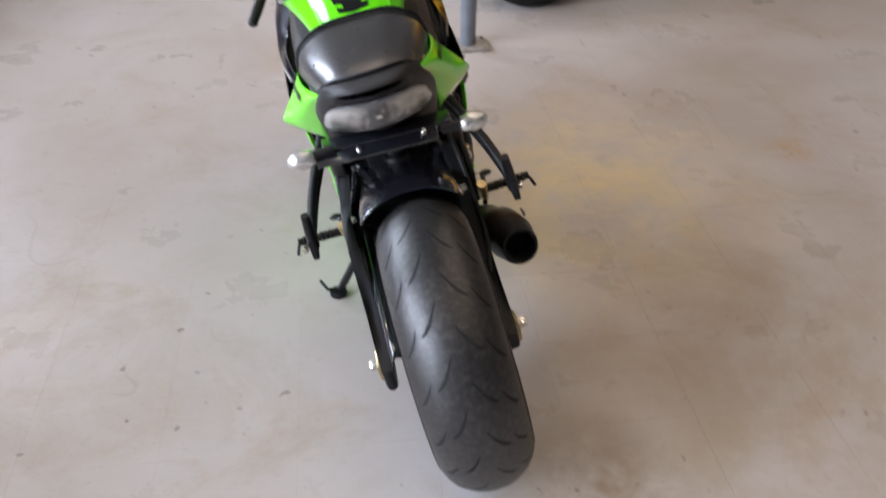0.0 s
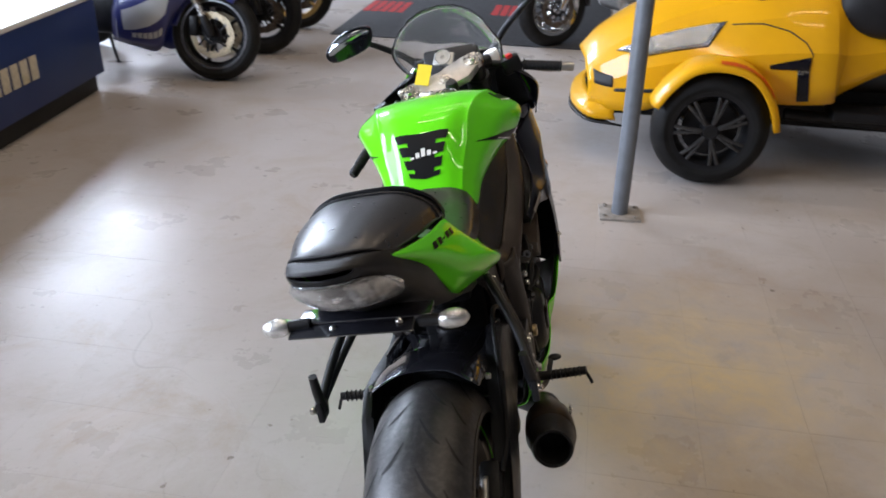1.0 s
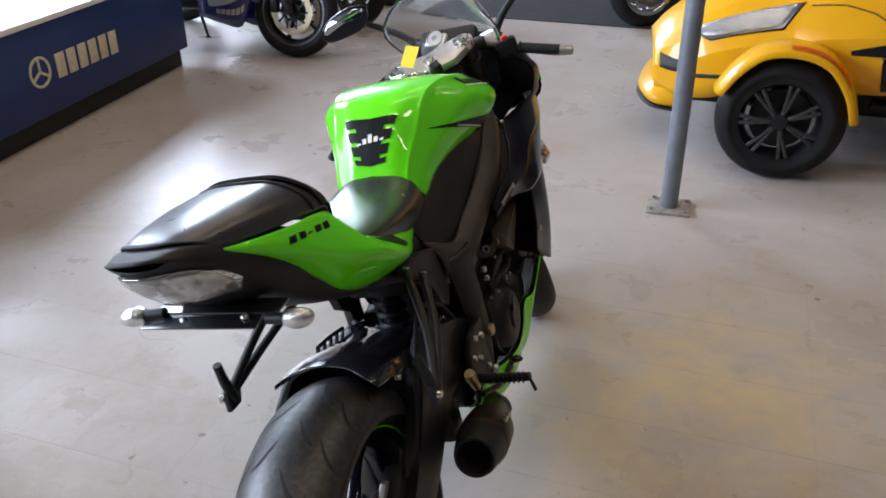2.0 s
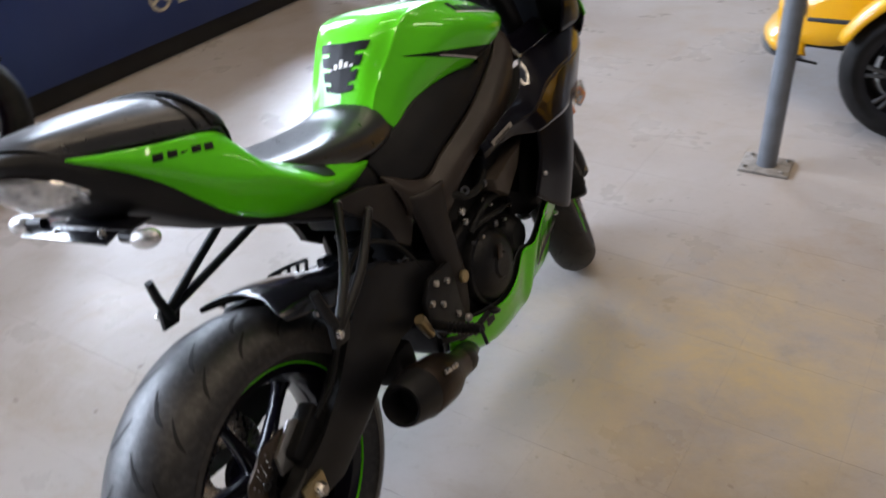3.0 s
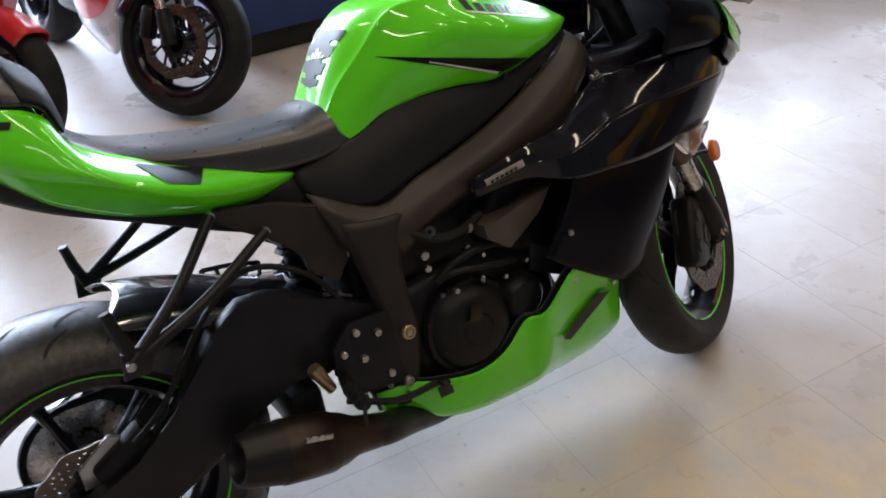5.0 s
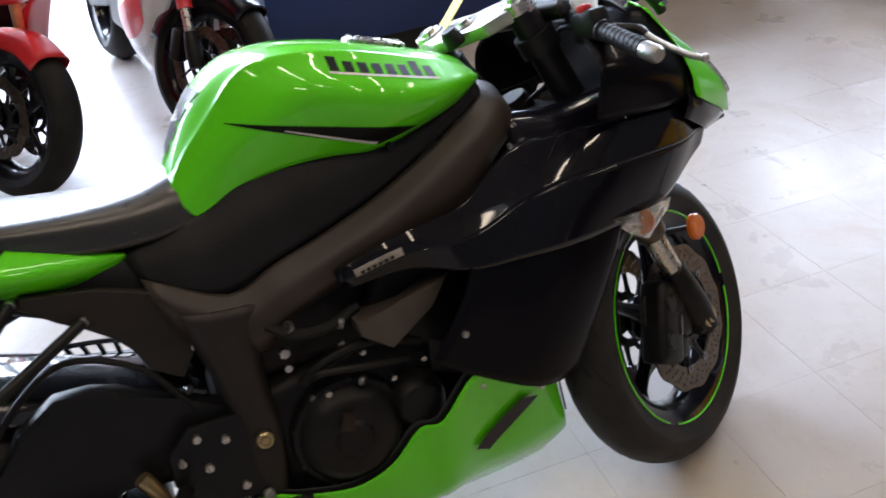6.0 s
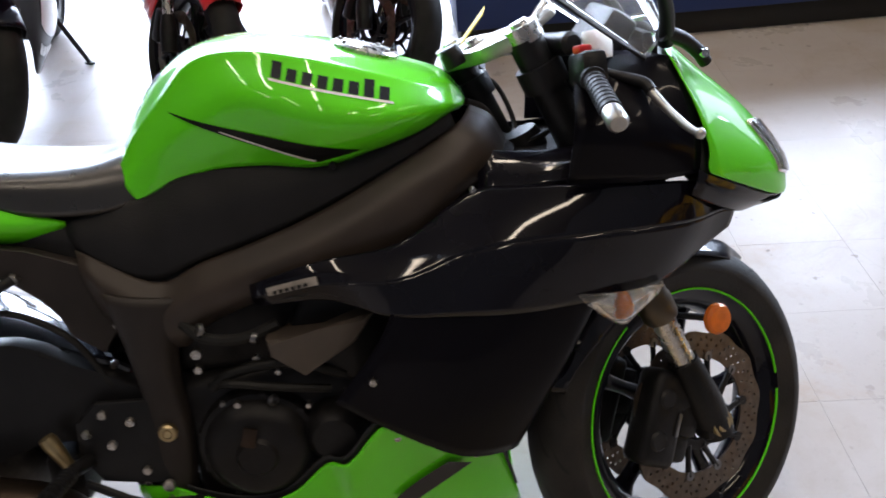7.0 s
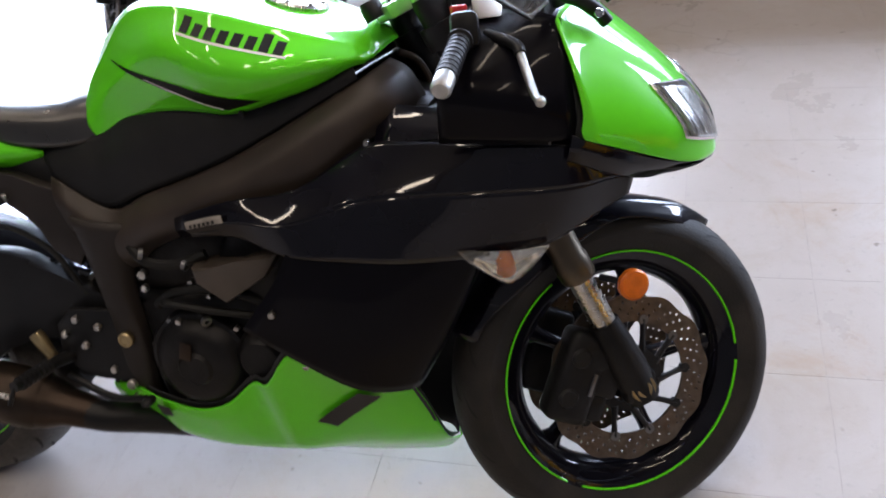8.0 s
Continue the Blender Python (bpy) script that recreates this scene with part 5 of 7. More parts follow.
# front signals in the fairing
for s in (1, -1):
    bm = bmesh.new()
    rows = [[V(0.230 * s, 1.216, 0.628), V(0.232 * s, 1.236, 0.606), V(0.222 * s, 1.262, 0.582)], [V(0.224 * s, 1.285, 0.625), V(0.236 * s, 1.287, 0.600), V(0.216 * s, 1.288, 0.566)], [V(0.204 * s, 1.352, 0.624), V(0.212 * s, 1.336, 0.606), V(0.202 * s, 1.316, 0.580)]]
    net(bm, dense(rows, 5, 5))
    sg = part("front_signal", bm, LENS, moto, "clear flush front signal lens", solid=0.012)
    bm = bmesh.new()
    net(bm, dense([[p - V(0.018 * s, 0, 0) for p in r] for r in rows], 5, 5))
    part("reflector", bm, FACET, sg, "bright reflector behind the lens")
    bm = bmesh.new()
    ball(bm, (0.214 * s, 1.285, 0.600), (0.016, 0.014, 0.018))
    part("bulb", bm, AMBER, sg, "orange bulb")

# engine block and covers
bm = bmesh.new()
box(bm, (0, 0.76, 0.40), (0.30, 0.36, 0.24), Matrix.Translation((0, 0.76, 0.40)) @ Matrix.Rotation(radians(8), 4, "X") @ Matrix.Translation((0, -0.76, -0.40)), bev=0.03, seg=3)
engine = part("engine", bm, ENGINE, moto, "black cast engine block with ribbed covers")
bm = bmesh.new()
box(bm, (0, 0, 0), (0.34, 0.20, 0.24), Matrix.Translation((0, 0.90, 0.60)) @ Matrix.Rotation(radians(-28), 4, "X"), bev=0.02, seg=3)
part("cylinder_head", bm, ENGINE, engine)
bm = bmesh.new()
box(bm, (0, 0.735, 0.275), (0.20, 0.40, 0.11), bev=0.03, seg=3)
part("oil_pan", bm, ENGINE, engine)
bm = bmesh.new()
lathe(bm, [(0, 0.062), (0.028, 0.062), (0.034, 0.056), (0.060, 0.056), (0.076, 0.048), (0.088, 0.030), (0.096, 0.028), (0.100, 0.020), (0.100, -0.02)], Matrix.Translation((0.145, 0.712, 0.385)) @ TO_X, 48)
cc = part("clutch_cover", bm, ENGINE, engine, "round black clutch cover")
for k in range(9):
    a = 2 * math.pi * k / 9
    bolt(cc, (0.168, 0.712 + 0.094 * math.cos(a), 0.385 + 0.094 * math.sin(a)), 0.0055, SATIN if k % 3 else LEVER)
bm = bmesh.new()
lathe(bm, [(0, 0.05), (0.035, 0.05), (0.046, 0.040), (0.052, 0.02), (0.052, -0.02)], Matrix.Translation((0.145, 0.835, 0.400)) @ TO_X, 32)
part("pulser_cover", bm, ENGINE, engine)
bm = bmesh.new()
tube(bm, [(0.175, 0.655, 0.500), (0.185, 0.70, 0.530), (0.180, 0.78, 0.535), (0.165, 0.86, 0.50)], 0.009, 10, 4)
part("coolant_pipe", bm, CABLE, engine)
for c, r in (((0.175, 0.640, 0.560), 0.009), ((0.178, 0.640, 0.535), 0.007), ((0.178, 0.760, 0.520), 0.005), ((0.180, 0.690, 0.470), 0.006), ((0.182, 0.800, 0.460), 0.005), ((0.170, 0.860, 0.470), 0.005), ((0.176, 0.730, 0.545), 0.006)):
    bolt(engine, c, r)
for pts_, r_ in (([(0.168, 0.625, 0.610), (0.186, 0.660, 0.590), (0.188, 0.715, 0.585), (0.176, 0.770, 0.600)], 0.009), ([(0.170, 0.660, 0.500), (0.196, 0.690, 0.515), (0.194, 0.770, 0.500), (0.172, 0.835, 0.480)], 0.007)):
    bm = bmesh.new()
    tube(bm, pts_, r_, 8, 6)
    part("hose", bm, CABLE, engine, "black rubber hose")
for y, z, r in ((0.748, 0.476, 0.009), (0.735, 0.585, 0.010), (0.655, 0.605, 0.010)):
    bm = bmesh.new()
    lathe(bm, [(r * 0.5, -0.004), (r, -0.004), (r * 1.05, 0), (r, 0.004), (r * 0.5, 0.004)], Matrix.Translation((0.188, y, z)) @ Matrix.Rotation(radians(70), 4, "X") @ Matrix.Rotation(radians(40 * math.sin(90 * y)), 4, "Y"), 12, closed=True)
    part("hose_clip", bm, LEVER, engine, "small steel hose clip")
bm = bmesh.new()
box(bm, (0.209, 0.706, 0.425), (0.003, 0.022, 0.034), Matrix.Translation((0.209, 0.706, 0.425)) @ Matrix.Rotation(radians(-15), 4, "X") @ Matrix.Translation((-0.209, -0.706, -0.425)), bev=0.001)
part("cover_plate", bm, TITAN, cc, "small brown plate")
bm = bmesh.new()
prism(bm, [(0.754, 0.588), (0.838, 0.592), (0.925, 0.624), (0.885, 0.570), (0.806, 0.521), (0.758, 0.558)], 0.210, 0.160, 0.008)
part("bracket", bm, HANGER_LIT, engine, "satin bronze engine hanger, lit tone put in its colour")
bm = bmesh.new()
box(bm, (0, 1.115, 0.53), (0.34, 0.035, 0.34), Matrix.Translation((0, 1.115, 0.53)) @ Matrix.Rotation(radians(-8), 4, "X") @ Matrix.Translation((0, -1.115, -0.53)), bev=0.008)
part("radiator", bm, ENGINE, moto, "black radiator behind the front wheel")
for s in (1, -1):
    bm = bmesh.new()
    prism(bm, [(0.870, 0.440), (0.950, 0.400), (1.060, 0.385), (1.085, 0.420), (1.110, 0.640), (0.930, 0.640), (0.880, 0.560)], 0.170 * s, 0.158 * s, 0.003)
    part("radiator_shroud", bm, PLASTIC, moto, "black plastic shroud inside the fairing")
bm = bmesh.new()
box(bm, (0, 0.80, 0.73), (0.22, 0.42, 0.14), bev=0.03)
part("air_box", bm, PLASTIC, moto, "black air box under the tank")
bm = bmesh.new()
box(bm, (0, 0.72, 0.60), (0.27, 0.28, 0.20), bev=0.03, seg=3)
part("throttle_body", bm, ENGINE, moto, "black intake bodies between the spars")
# battery tray, shock, linkage in the middle
bm = bmesh.new()
box(bm, (0, 0.475, 0.665), (0.15, 0.13, 0.09), bev=0.02)
box(bm, (0, 0.545, 0.520), (0.16, 0.04, 0.20), bev=0.015)
part("inner_tray", bm, PLASTIC, moto)
bm = bmesh.new()
tube(bm, [(0.0, 0.455, 0.66), (0.0, 0.475, 0.40)], 0.026, 16)
for k in range(7):
    lathe(bm, [(0.030, -0.006), (0.037, 0), (0.030, 0.006), (0.024, 0)], Matrix.Translation((0, 0.457 + 0.002 * k, 0.63 - 0.03 * k)) @ Matrix.Rotation(radians(5), 4, "X"), 20, closed=True)
part("shock_absorber", bm, ENGINE, moto, "dark rear shock with a coil spring")

# swingarm, hugger, brake, chain
ARM = [(0.585, 0.470), (0.582, 0.400), (0.500, 0.398), (0.430, 0.418), (0.350, 0.416), (0.280, 0.378), (0.200, 0.322), (0.080, 0.272), (-0.020, 0.276), (-0.055, 0.296), (-0.055, 0.338), (0.000, 0.356), (0.070, 0.374),
       (0.150, 0.432), (0.235, 0.550), (0.300, 0.589), (0.350, 0.586), (0.390, 0.572), (0.462, 0.520), (0.540, 0.496)]
for s in (1, -1):
    bm = bmesh.new()
    prism(bm, ARM if s == 1 else [(0.585, 0.470), (0.580, 0.380), (0.330, 0.350), (0.080, 0.272), (-0.065, 0.290), (-0.065, 0.345), (0.000, 0.368), (0.070, 0.420), (0.140, 0.530), (0.200, 0.560), (0.300, 0.540), (0.470, 0.500)], (0.142 if s == 1 else 0.160) * s, (0.104 if s == 1 else 0.134) * s, 0.010)
    arm = part("swingarm", bm, SATIN, moto, "black braced alloy swingarm")
    bm = bmesh.new()
    box(bm, ((0.145 if s == 1 else 0.163) * s, -0.004, 0.315), (0.012, 0.060, 0.044), bev=0.004)
    part("chain_adjuster", bm, BRASSY, arm, "bare metal axle adjuster block")
    bm = bmesh.new()
    lathe(bm, [(0, 0.020), (0.010, 0.020), (0.013, 0.016), (0.015, 0.006), (0.015, 0)], Matrix.Translation(((0.148 if s == 1 else 0.166) * s, 0.0, 0.315)) @ Matrix.Rotation(radians(90 * s), 4, "Y"), 6)
    part("axle_nut", bm, STEEL, arm)
bm = bmesh.new()
tube(bm, [(-0.10, 0.55, 0.44), (0.10, 0.55, 0.44)], 0.035, 16)
tube(bm, [(-0.10, 0.42, 0.42), (0.10, 0.42, 0.42)], 0.05, 16)
part("pivot_tube", bm, SATIN, moto)
HUG = [
    [(0, 0.128, 0.640), (0.050, 0.120, 0.638), (0.098, 0.098, 0.624), (0.112, 0.104, 0.606)],
    [(0, 0.180, 0.632), (0.052, 0.178, 0.628), (0.100, 0.175, 0.611), (0.116, 0.172, 0.585)],
    [(0, 0.260, 0.608), (0.052, 0.260, 0.603), (0.100, 0.258, 0.582), (0.117, 0.255, 0.550)],
    [(0, 0.330, 0.580), (0.052, 0.330, 0.574), (0.098, 0.330, 0.554), (0.112, 0.330, 0.530)],
    [(0, 0.395, 0.554), (0.052, 0.398, 0.548), (0.094, 0.402, 0.534), (0.104, 0.405, 0.515)],
    [(0, 0.440, 0.536), (0.052, 0.448, 0.532), (0.090, 0.470, 0.522), (0.098, 0.482, 0.508)],
]
hug = part("hugger", skin(HUG, 5, 5), HUGGER, moto, "glossy black rear hugger", solid=0.0012)
for s in (1, -1):
    # open slotted vent on each shoulder, and the arm that bolts to the swingarm
    a0, a1, b0, b1 = V(0.118 * s, 0.305, 0.572), V(0.110 * s, 0.415, 0.552), V(0.130 * s, 0.315, 0.536), V(0.120 * s, 0.420, 0.516)
    for q0, q1, r in ((a0, a1, 0.005), (b0, b1, 0.0045)):
        bm = bmesh.new()
        tube(bm, [q0, q0.lerp(q1, 0.5) + V(0, 0, 0.003), q1], [r, r * 1.2, r], 8, 3)
        part("rib", bm, HUGGER, hug, "slim black vent rail")
    for k in range(5):
        bm = bmesh.new()
        f = k / 4
        tube(bm, [a0.lerp(a1, f), b0.lerp(b1, f * 0.94)], [0.0052, 0.0042], 6)
        part("slat", bm, HUGGER, hug)
    bm = bmesh.new()
    tube(bm, [V(0.096 * s, 0.440, 0.532), V(0.100 * s, 0.482, 0.520), V(0.108 * s, 0.510, 0.508)], [0.010, 0.007], 8)
    part("arm", bm, HUGGER, hug, "short front mounting arm")
    bolt(hug, (0.108 * s if s > 0 else -0.116, 0.486, 0.522), 0.007)
    bolt(hug, (0.120 * s if s > 0 else -0.128, 0.170, 0.582), 0.007)
# guard over the upper chain run
GUARD = [[(-0.104, y, z), (-0.122, y, z + 0.004), (-0.132, y, z - 0.012)] for y, z in ((0.240, 0.505), (0.140, 0.478), (0.050, 0.448), (-0.030, 0.412), (-0.075, 0.382))]
part("chain_guard", skin(GUARD, 3, 3, both=False), HUGGER, moto, "glossy dark chain guard strip", solid=0.003)
bm = bmesh.new()
box(bm, (0, 0, 0), (0.045, 0.11, 0.06), Matrix.Translation((0.100, 0.058, 0.385)) @ Matrix.Rotation(radians(30), 4, "X"), bev=0.012)
rc_ = part("rear_caliper", bm, ENGINE, moto, "dusty black rear brake caliper")
bm = bmesh.new()
prism(bm, [(-0.02, 0.350), (0.06, 0.350), (0.10, 0.400), (0.04, 0.430), (-0.02, 0.390)], 0.098, 0.086, 0.004)
part("caliper_bracket", bm, ALLOY, rc_)
bm = bmesh.new()
tube(bm, [(0.125, 0.075, 0.415), (0.140, 0.140, 0.470), (0.135, 0.240, 0.585), (0.128, 0.330, 0.635), (0.130, 0.430, 0.590), (0.140, 0.490, 0.500)], 0.0055, 8, 5)
part("rear_brake_hose", bm, CABLE, moto)
bm = bmesh.new()
lathe(bm, [(0.040, -0.003), (0.105, -0.003), (0.110, 0), (0.105, 0.003), (0.040, 0.003)], Matrix.Translation((-0.092, 0, REAR_R)) @ TO_X, 42, closed=True)
part("sprocket", bm, STEEL, rw, "steel rear sprocket")
links = []
for k in range(44):
    a = radians(90 + 180 * k / 43)
    links.append((0.108 * math.cos(a), REAR_R + 0.108 * math.sin(a)))
bm = bmesh.new()
run = links + [(0.1 * k, 0.207 + 0.018 * k) for k in range(1, 6)] + [(0.55, 0.335), (0.58, 0.37), (0.55, 0.405)] + [(0.1 * k, 0.423 - 0.005 * k) for k in range(5, 0, -1)]
tube(bm, [(-0.092, y, z) for y, z in run + run[:1]], 0.0085, 6)
part("chain", bm, ENGINE, moto, "dark greasy drive chain")

# muffler
M0, M1 = V(0.217, 0.208, 0.353), V(0.190, 0.452, 0.276)
md = (M1 - M0).normalized()
mq = md.to_track_quat("Z", "Y").to_matrix().to_4x4()
mm = Matrix.Translation(M0) @ mq
bm = bmesh.new()
lathe(bm, [(0.028, 0.050), (0.033, 0.006), (0.037, -0.003), (0.043, -0.003), (0.047, 0.010), (0.055, 0.075)], mm, 36)
muf = part("muffler", bm, SATIN, moto, "stubby dark muffler with a scorched steel sleeve")
bm = bmesh.new()
lathe(bm, [(0.055, 0.072), (0.057, 0.076), (0.057, 0.130), (0.055, 0.170), (0.052, 0.178)], mm, 36)
part("sleeve", bm, TITAN, muf, "brownish scorched steel sleeve")
bm = bmesh.new()
lathe(bm, [(0.052, 0.170), (0.048, 0.195), (0.036, 0.225), (0.030, 0.300)], mm, 36)
part("end_cone", bm, TITAN, muf)
bm = bmesh.new()
lathe(bm, [(0, 0.055), (0.034, 0.055), (0.036, 0.008)], mm, 28)
part("outlet", bm, GROOVE, muf, "black sooty outlet")
bm = bmesh.new()
tube(bm, [M1 - md * 0.01, M1 + md * 0.04, (0.14, 0.56, 0.23), (0.09, 0.66, 0.19), (0.06, 0.80, 0.18)], 0.031, 14, 5)
part("link_pipe", bm, SATIN, muf)
bm = bmesh.new()
box(bm, (0.0, 0, 0), (0.006, 0.05, 0.010), Matrix.Translation(M0 + md * 0.14 + V(0.055, 0, 0.042)) @ Matrix.Rotation(radians(-16), 4, "X"), bev=0.002)
part("maker_plate", bm, STEEL, muf, "small blank steel plate")

bm = bmesh.new()
box(bm, (0.045, 0.374, 0.325), (0.17, 0.066, 0.10), bev=0.018)
part("shock_linkage", bm, ENGINE, moto, "black cast shock linkage")

# foot controls
for s in (1, -1):
    bm = bmesh.new()
    prism(bm, [(0.560, 0.485), (0.466, 0.486), (0.430, 0.452), (0.424, 0.400), (0.440, 0.372), (0.452, 0.345), (0.500, 0.340), (0.560, 0.330), (0.575, 0.430)], 0.172 * s, 0.158 * s, 0.004)
    hg = part("footrest_bracket", bm, SATIN, moto, "black rider footrest bracket")
    bm = bmesh.new()
    tube(bm, [(0.165 * s, 0.440, 0.385), (0.205 * s, 0.428, 0.392), (0.302 * s, 0.418, 0.402)], [0.013, 0.010], 12)
    for k in range(7):
        lathe(bm, [(0.010, -0.002), (0.0145, 0), (0.010, 0.002)], Matrix.Translation(((0.220 + 0.011 * k) * s, 0.426 - 0.001 * k, 0.3935 + 0.001 * k)) @ TO_X, 10)
    for y, z in ((0.477, 0.468), (0.518, 0.452), (0.446, 0.436), (0.482, 0.413), (0.528, 0.362)):
        if s == 1:
            bolt(hg, (0.174, y, z), 0.0075)
    pg = part("footpeg", bm, SATIN, hg, "ribbed black footpeg")
    bm = bmesh.new()
    tube(bm, [(0.298 * s, 0.418, 0.402), (0.304 * s, 0.414, 0.392), (0.312 * s, 0.408, 0.372)], 0.004, 8)
    part("feeler", bm, SATIN, pg)
    bm = bmesh.new()
    tube(bm, [(0.180 * s, 0.43, 0.350), (0.195 * s, 0.52, 0.315), (0.205 * s, 0.600, 0.320)], 0.007, 8, 4)
    ball(bm, (0.215 * s, 0.610, 0.322), (0.018, 0.012, 0.008), None, 10, 8)
    part("pedal", bm, SATIN, hg, "worn foot lever")
    bm = bmesh.new()
    lathe(bm, [(0, 0.03), (0.012, 0.03), (0.014, 0.02), (0.010, -0.03), (0, -0.03)], Matrix.Translation((0.178 * s, 0.396, 0.411)) @ Matrix.Rotation(radians(25), 4, "X"), 14)
    part("cylinder", bm, BRASSY, hg, "small brassy cylinder")
    # pillion footrest: two struts to a folded peg
    bm = bmesh.new()
    tip = V(0.222 * s, 0.105, 0.592)
    for c in ((0.139 * s, 0.294, 0.747), (0.137 * s, 0.377, 0.692)):
        tube(bm, [Vector(c), Vector(c).lerp(tip, 0.5) + V(0.012 * s, 0, -0.008), tip], [0.009, 0.0075, 0.010], 10, 4)
    ph = part("pillion_hanger", bm, SATIN, moto, "two-strut black pillion footrest hanger")
    bm = bmesh.new()
    prism(bm, [(0.086, 0.568), (0.124, 0.566), (0.140, 0.594), (0.120, 0.614), (0.092, 0.610)], 0.226 * s, 0.212 * s, 0.003)
    tube(bm, [(0.218 * s, 0.112, 0.585), (0.214 * s, 0.098, 0.635), (0.210 * s, 0.091, 0.677)], [0.012, 0.009], 10)
    part("pillion_peg", bm, SATIN, ph, "folded ribbed pillion peg")
    bolt(ph, (0.228 * s if s == 1 else -0.236, 0.100, 0.590), 0.008)
# side stand
foot_w = V(-0.255, 0.600, 0.008)
foot = BIKE.inverted() @ foot_w
bm = bmesh.new()
tube(bm, [(-0.130, 0.545, 0.285), foot + V(0.01, 0, 0.01)], [0.014, 0.011], 12)
stand = part("side_stand", bm, SATIN, moto, "black side stand, folded out")
bm = bmesh.new()
mf = Matrix.Translation(foot) @ TURN_BIKE.to_3x3().inverted().to_4x4()
lathe(bm, [(0, 0.006), (0.024, 0.006), (0.026, 0), (0.024, -0.008), (0, -0.008)], mf, 20)
tube(bm, [mf @ V(0, 0, 0.01), mf @ V(-0.03, -0.01, 0.02), mf @ V(-0.05, 0.02, 0.03)], 0.005, 8)
part("stand_foot", bm, SATIN, stand)

# ---- the steel post ----
post = thing("steel_post", Matrix.Translation((0.392, 2.430, 0)), "grey galvanised steel post on a scuffed base plate", "post")
bm = bmesh.new()
lathe(bm, [(0.038, 0.012), (0.0375, 0.02), (0.0375, HIGH - 0.001)], Matrix(), 28)
part("shaft", bm, POLE, post)
bm = bmesh.new()
box(bm, (0, 0, 0.006), (0.185, 0.165, 0.012), Matrix.Rotation(radians(4), 4, "Z"), bev=0.002)
bp = part("base_plate", bm, PLATE, post, "scuffed square base plate")
for x, y in ((0.07, 0.06), (-0.07, 0.06), (0.07, -0.06), (-0.07, -0.06)):
    bm = bmesh.new()
    lathe(bm, [(0, 0.010), (0.008, 0.010), (0.009, 0)], Matrix.Translation((x, y, 0.012)), 6)
    part("bolt", bm, PLATE, bp)

# ---- the blue display plinth ----
plinth = thing("display_plinth", Matrix.Translation((-2.785, 1.05, 0)), "low blue display plinth with a white top and dark kick base", "plinth")
PL, PW, PH = 2.64, 0.62, 0.612
turn_p = Matrix.Rotation(radians(4.4), 4, "Z")
bm = bmesh.new()
box(bm, (-PW / 2 + 0.12, PL / 2, 0.12 + (PH - 0.15) / 2), (PW, PL, PH - 0.15), turn_p, bev=0.006)
body = part("body", bm, BLUE_PANEL, plinth, "dark blue painted panels")
bm = bmesh.new()
box(bm, (-PW / 2 + 0.12, PL / 2, PH - 0.014), (PW + 0.03, PL + 0.03, 0.030), turn_p, bev=0.006)
part("top", bm, WHITE, plinth, "white laminate top")
bm = bmesh.new()
box(bm, (-PW / 2 + 0.09, PL / 2, 0.060), (PW - 0.04, PL - 0.04, 0.118), turn_p, bev=0.004)
part("kick_base", bm, DARK, plinth, "near-black kick base")
LX = 0.1225
for k in range(6):
    bm = bmesh.new()
    y = 1.352 + 0.0935 * k
    box(bm, (LX, y + 0.036, 0.348), (0.006, 0.070, 0.128), turn_p, bev=0.002)
    part("letter_bar", bm, CREAM, body, "cream raised bar")
bm = bmesh.new()
mlogo = turn_p @ Matrix.Translation((LX, 1.222, 0.353)) @ TO_X
lathe(bm, [(0.066, -0.003), (0.080, -0.003), (0.080, 0.004), (0.066, 0.004)], mlogo, 40, closed=True)
for k in range(3):
    a = radians(90 + 120 * k)
    box(bm, (0, 0.033, 0), (0.014, 0.066, 0.006), mlogo @ Matrix.Rotation(a, 4, "Z"), bev=0)
part("round_mark", bm, CREAM, body, "plain cream ring mark")

# ---- other motorcycles ----
def plain_wheel(parent, c, outer, half, bead, rim_mat, turn, spokes=5, disc=True, disc_mat=DISC, edge=None):
    mv = lambda b: (b.transform(turn), b)[1]
    w = wheel(parent, c, outer, half, bead, half * 0.78, spokes, mv, stripe=False, rim_mat=rim_mat, tread=RUBBER_NEW, grooves=False)
    if edge:
        for s in (1, -1):
            bm = bmesh.new()
            lathe(bm, [(bead - 0.004, -0.001), (bead + 0.009, -0.001), (bead + 0.009, 0.003), (bead - 0.004, 0.003)], Matrix.Translation(Vector(c) + V((half * 0.78 + 0.005) * s, 0, 0)) @ TO_X, 60, closed=True)
            part("rim_edge", mv(bm), edge, w, "machined pale rim edge")
    if disc:
        for s in (1, -1):
            petal_disc(c, (half + 0.012) * s, 0.105, 0.150, 0.005, 8, mv, w, material=disc_mat)
    return w


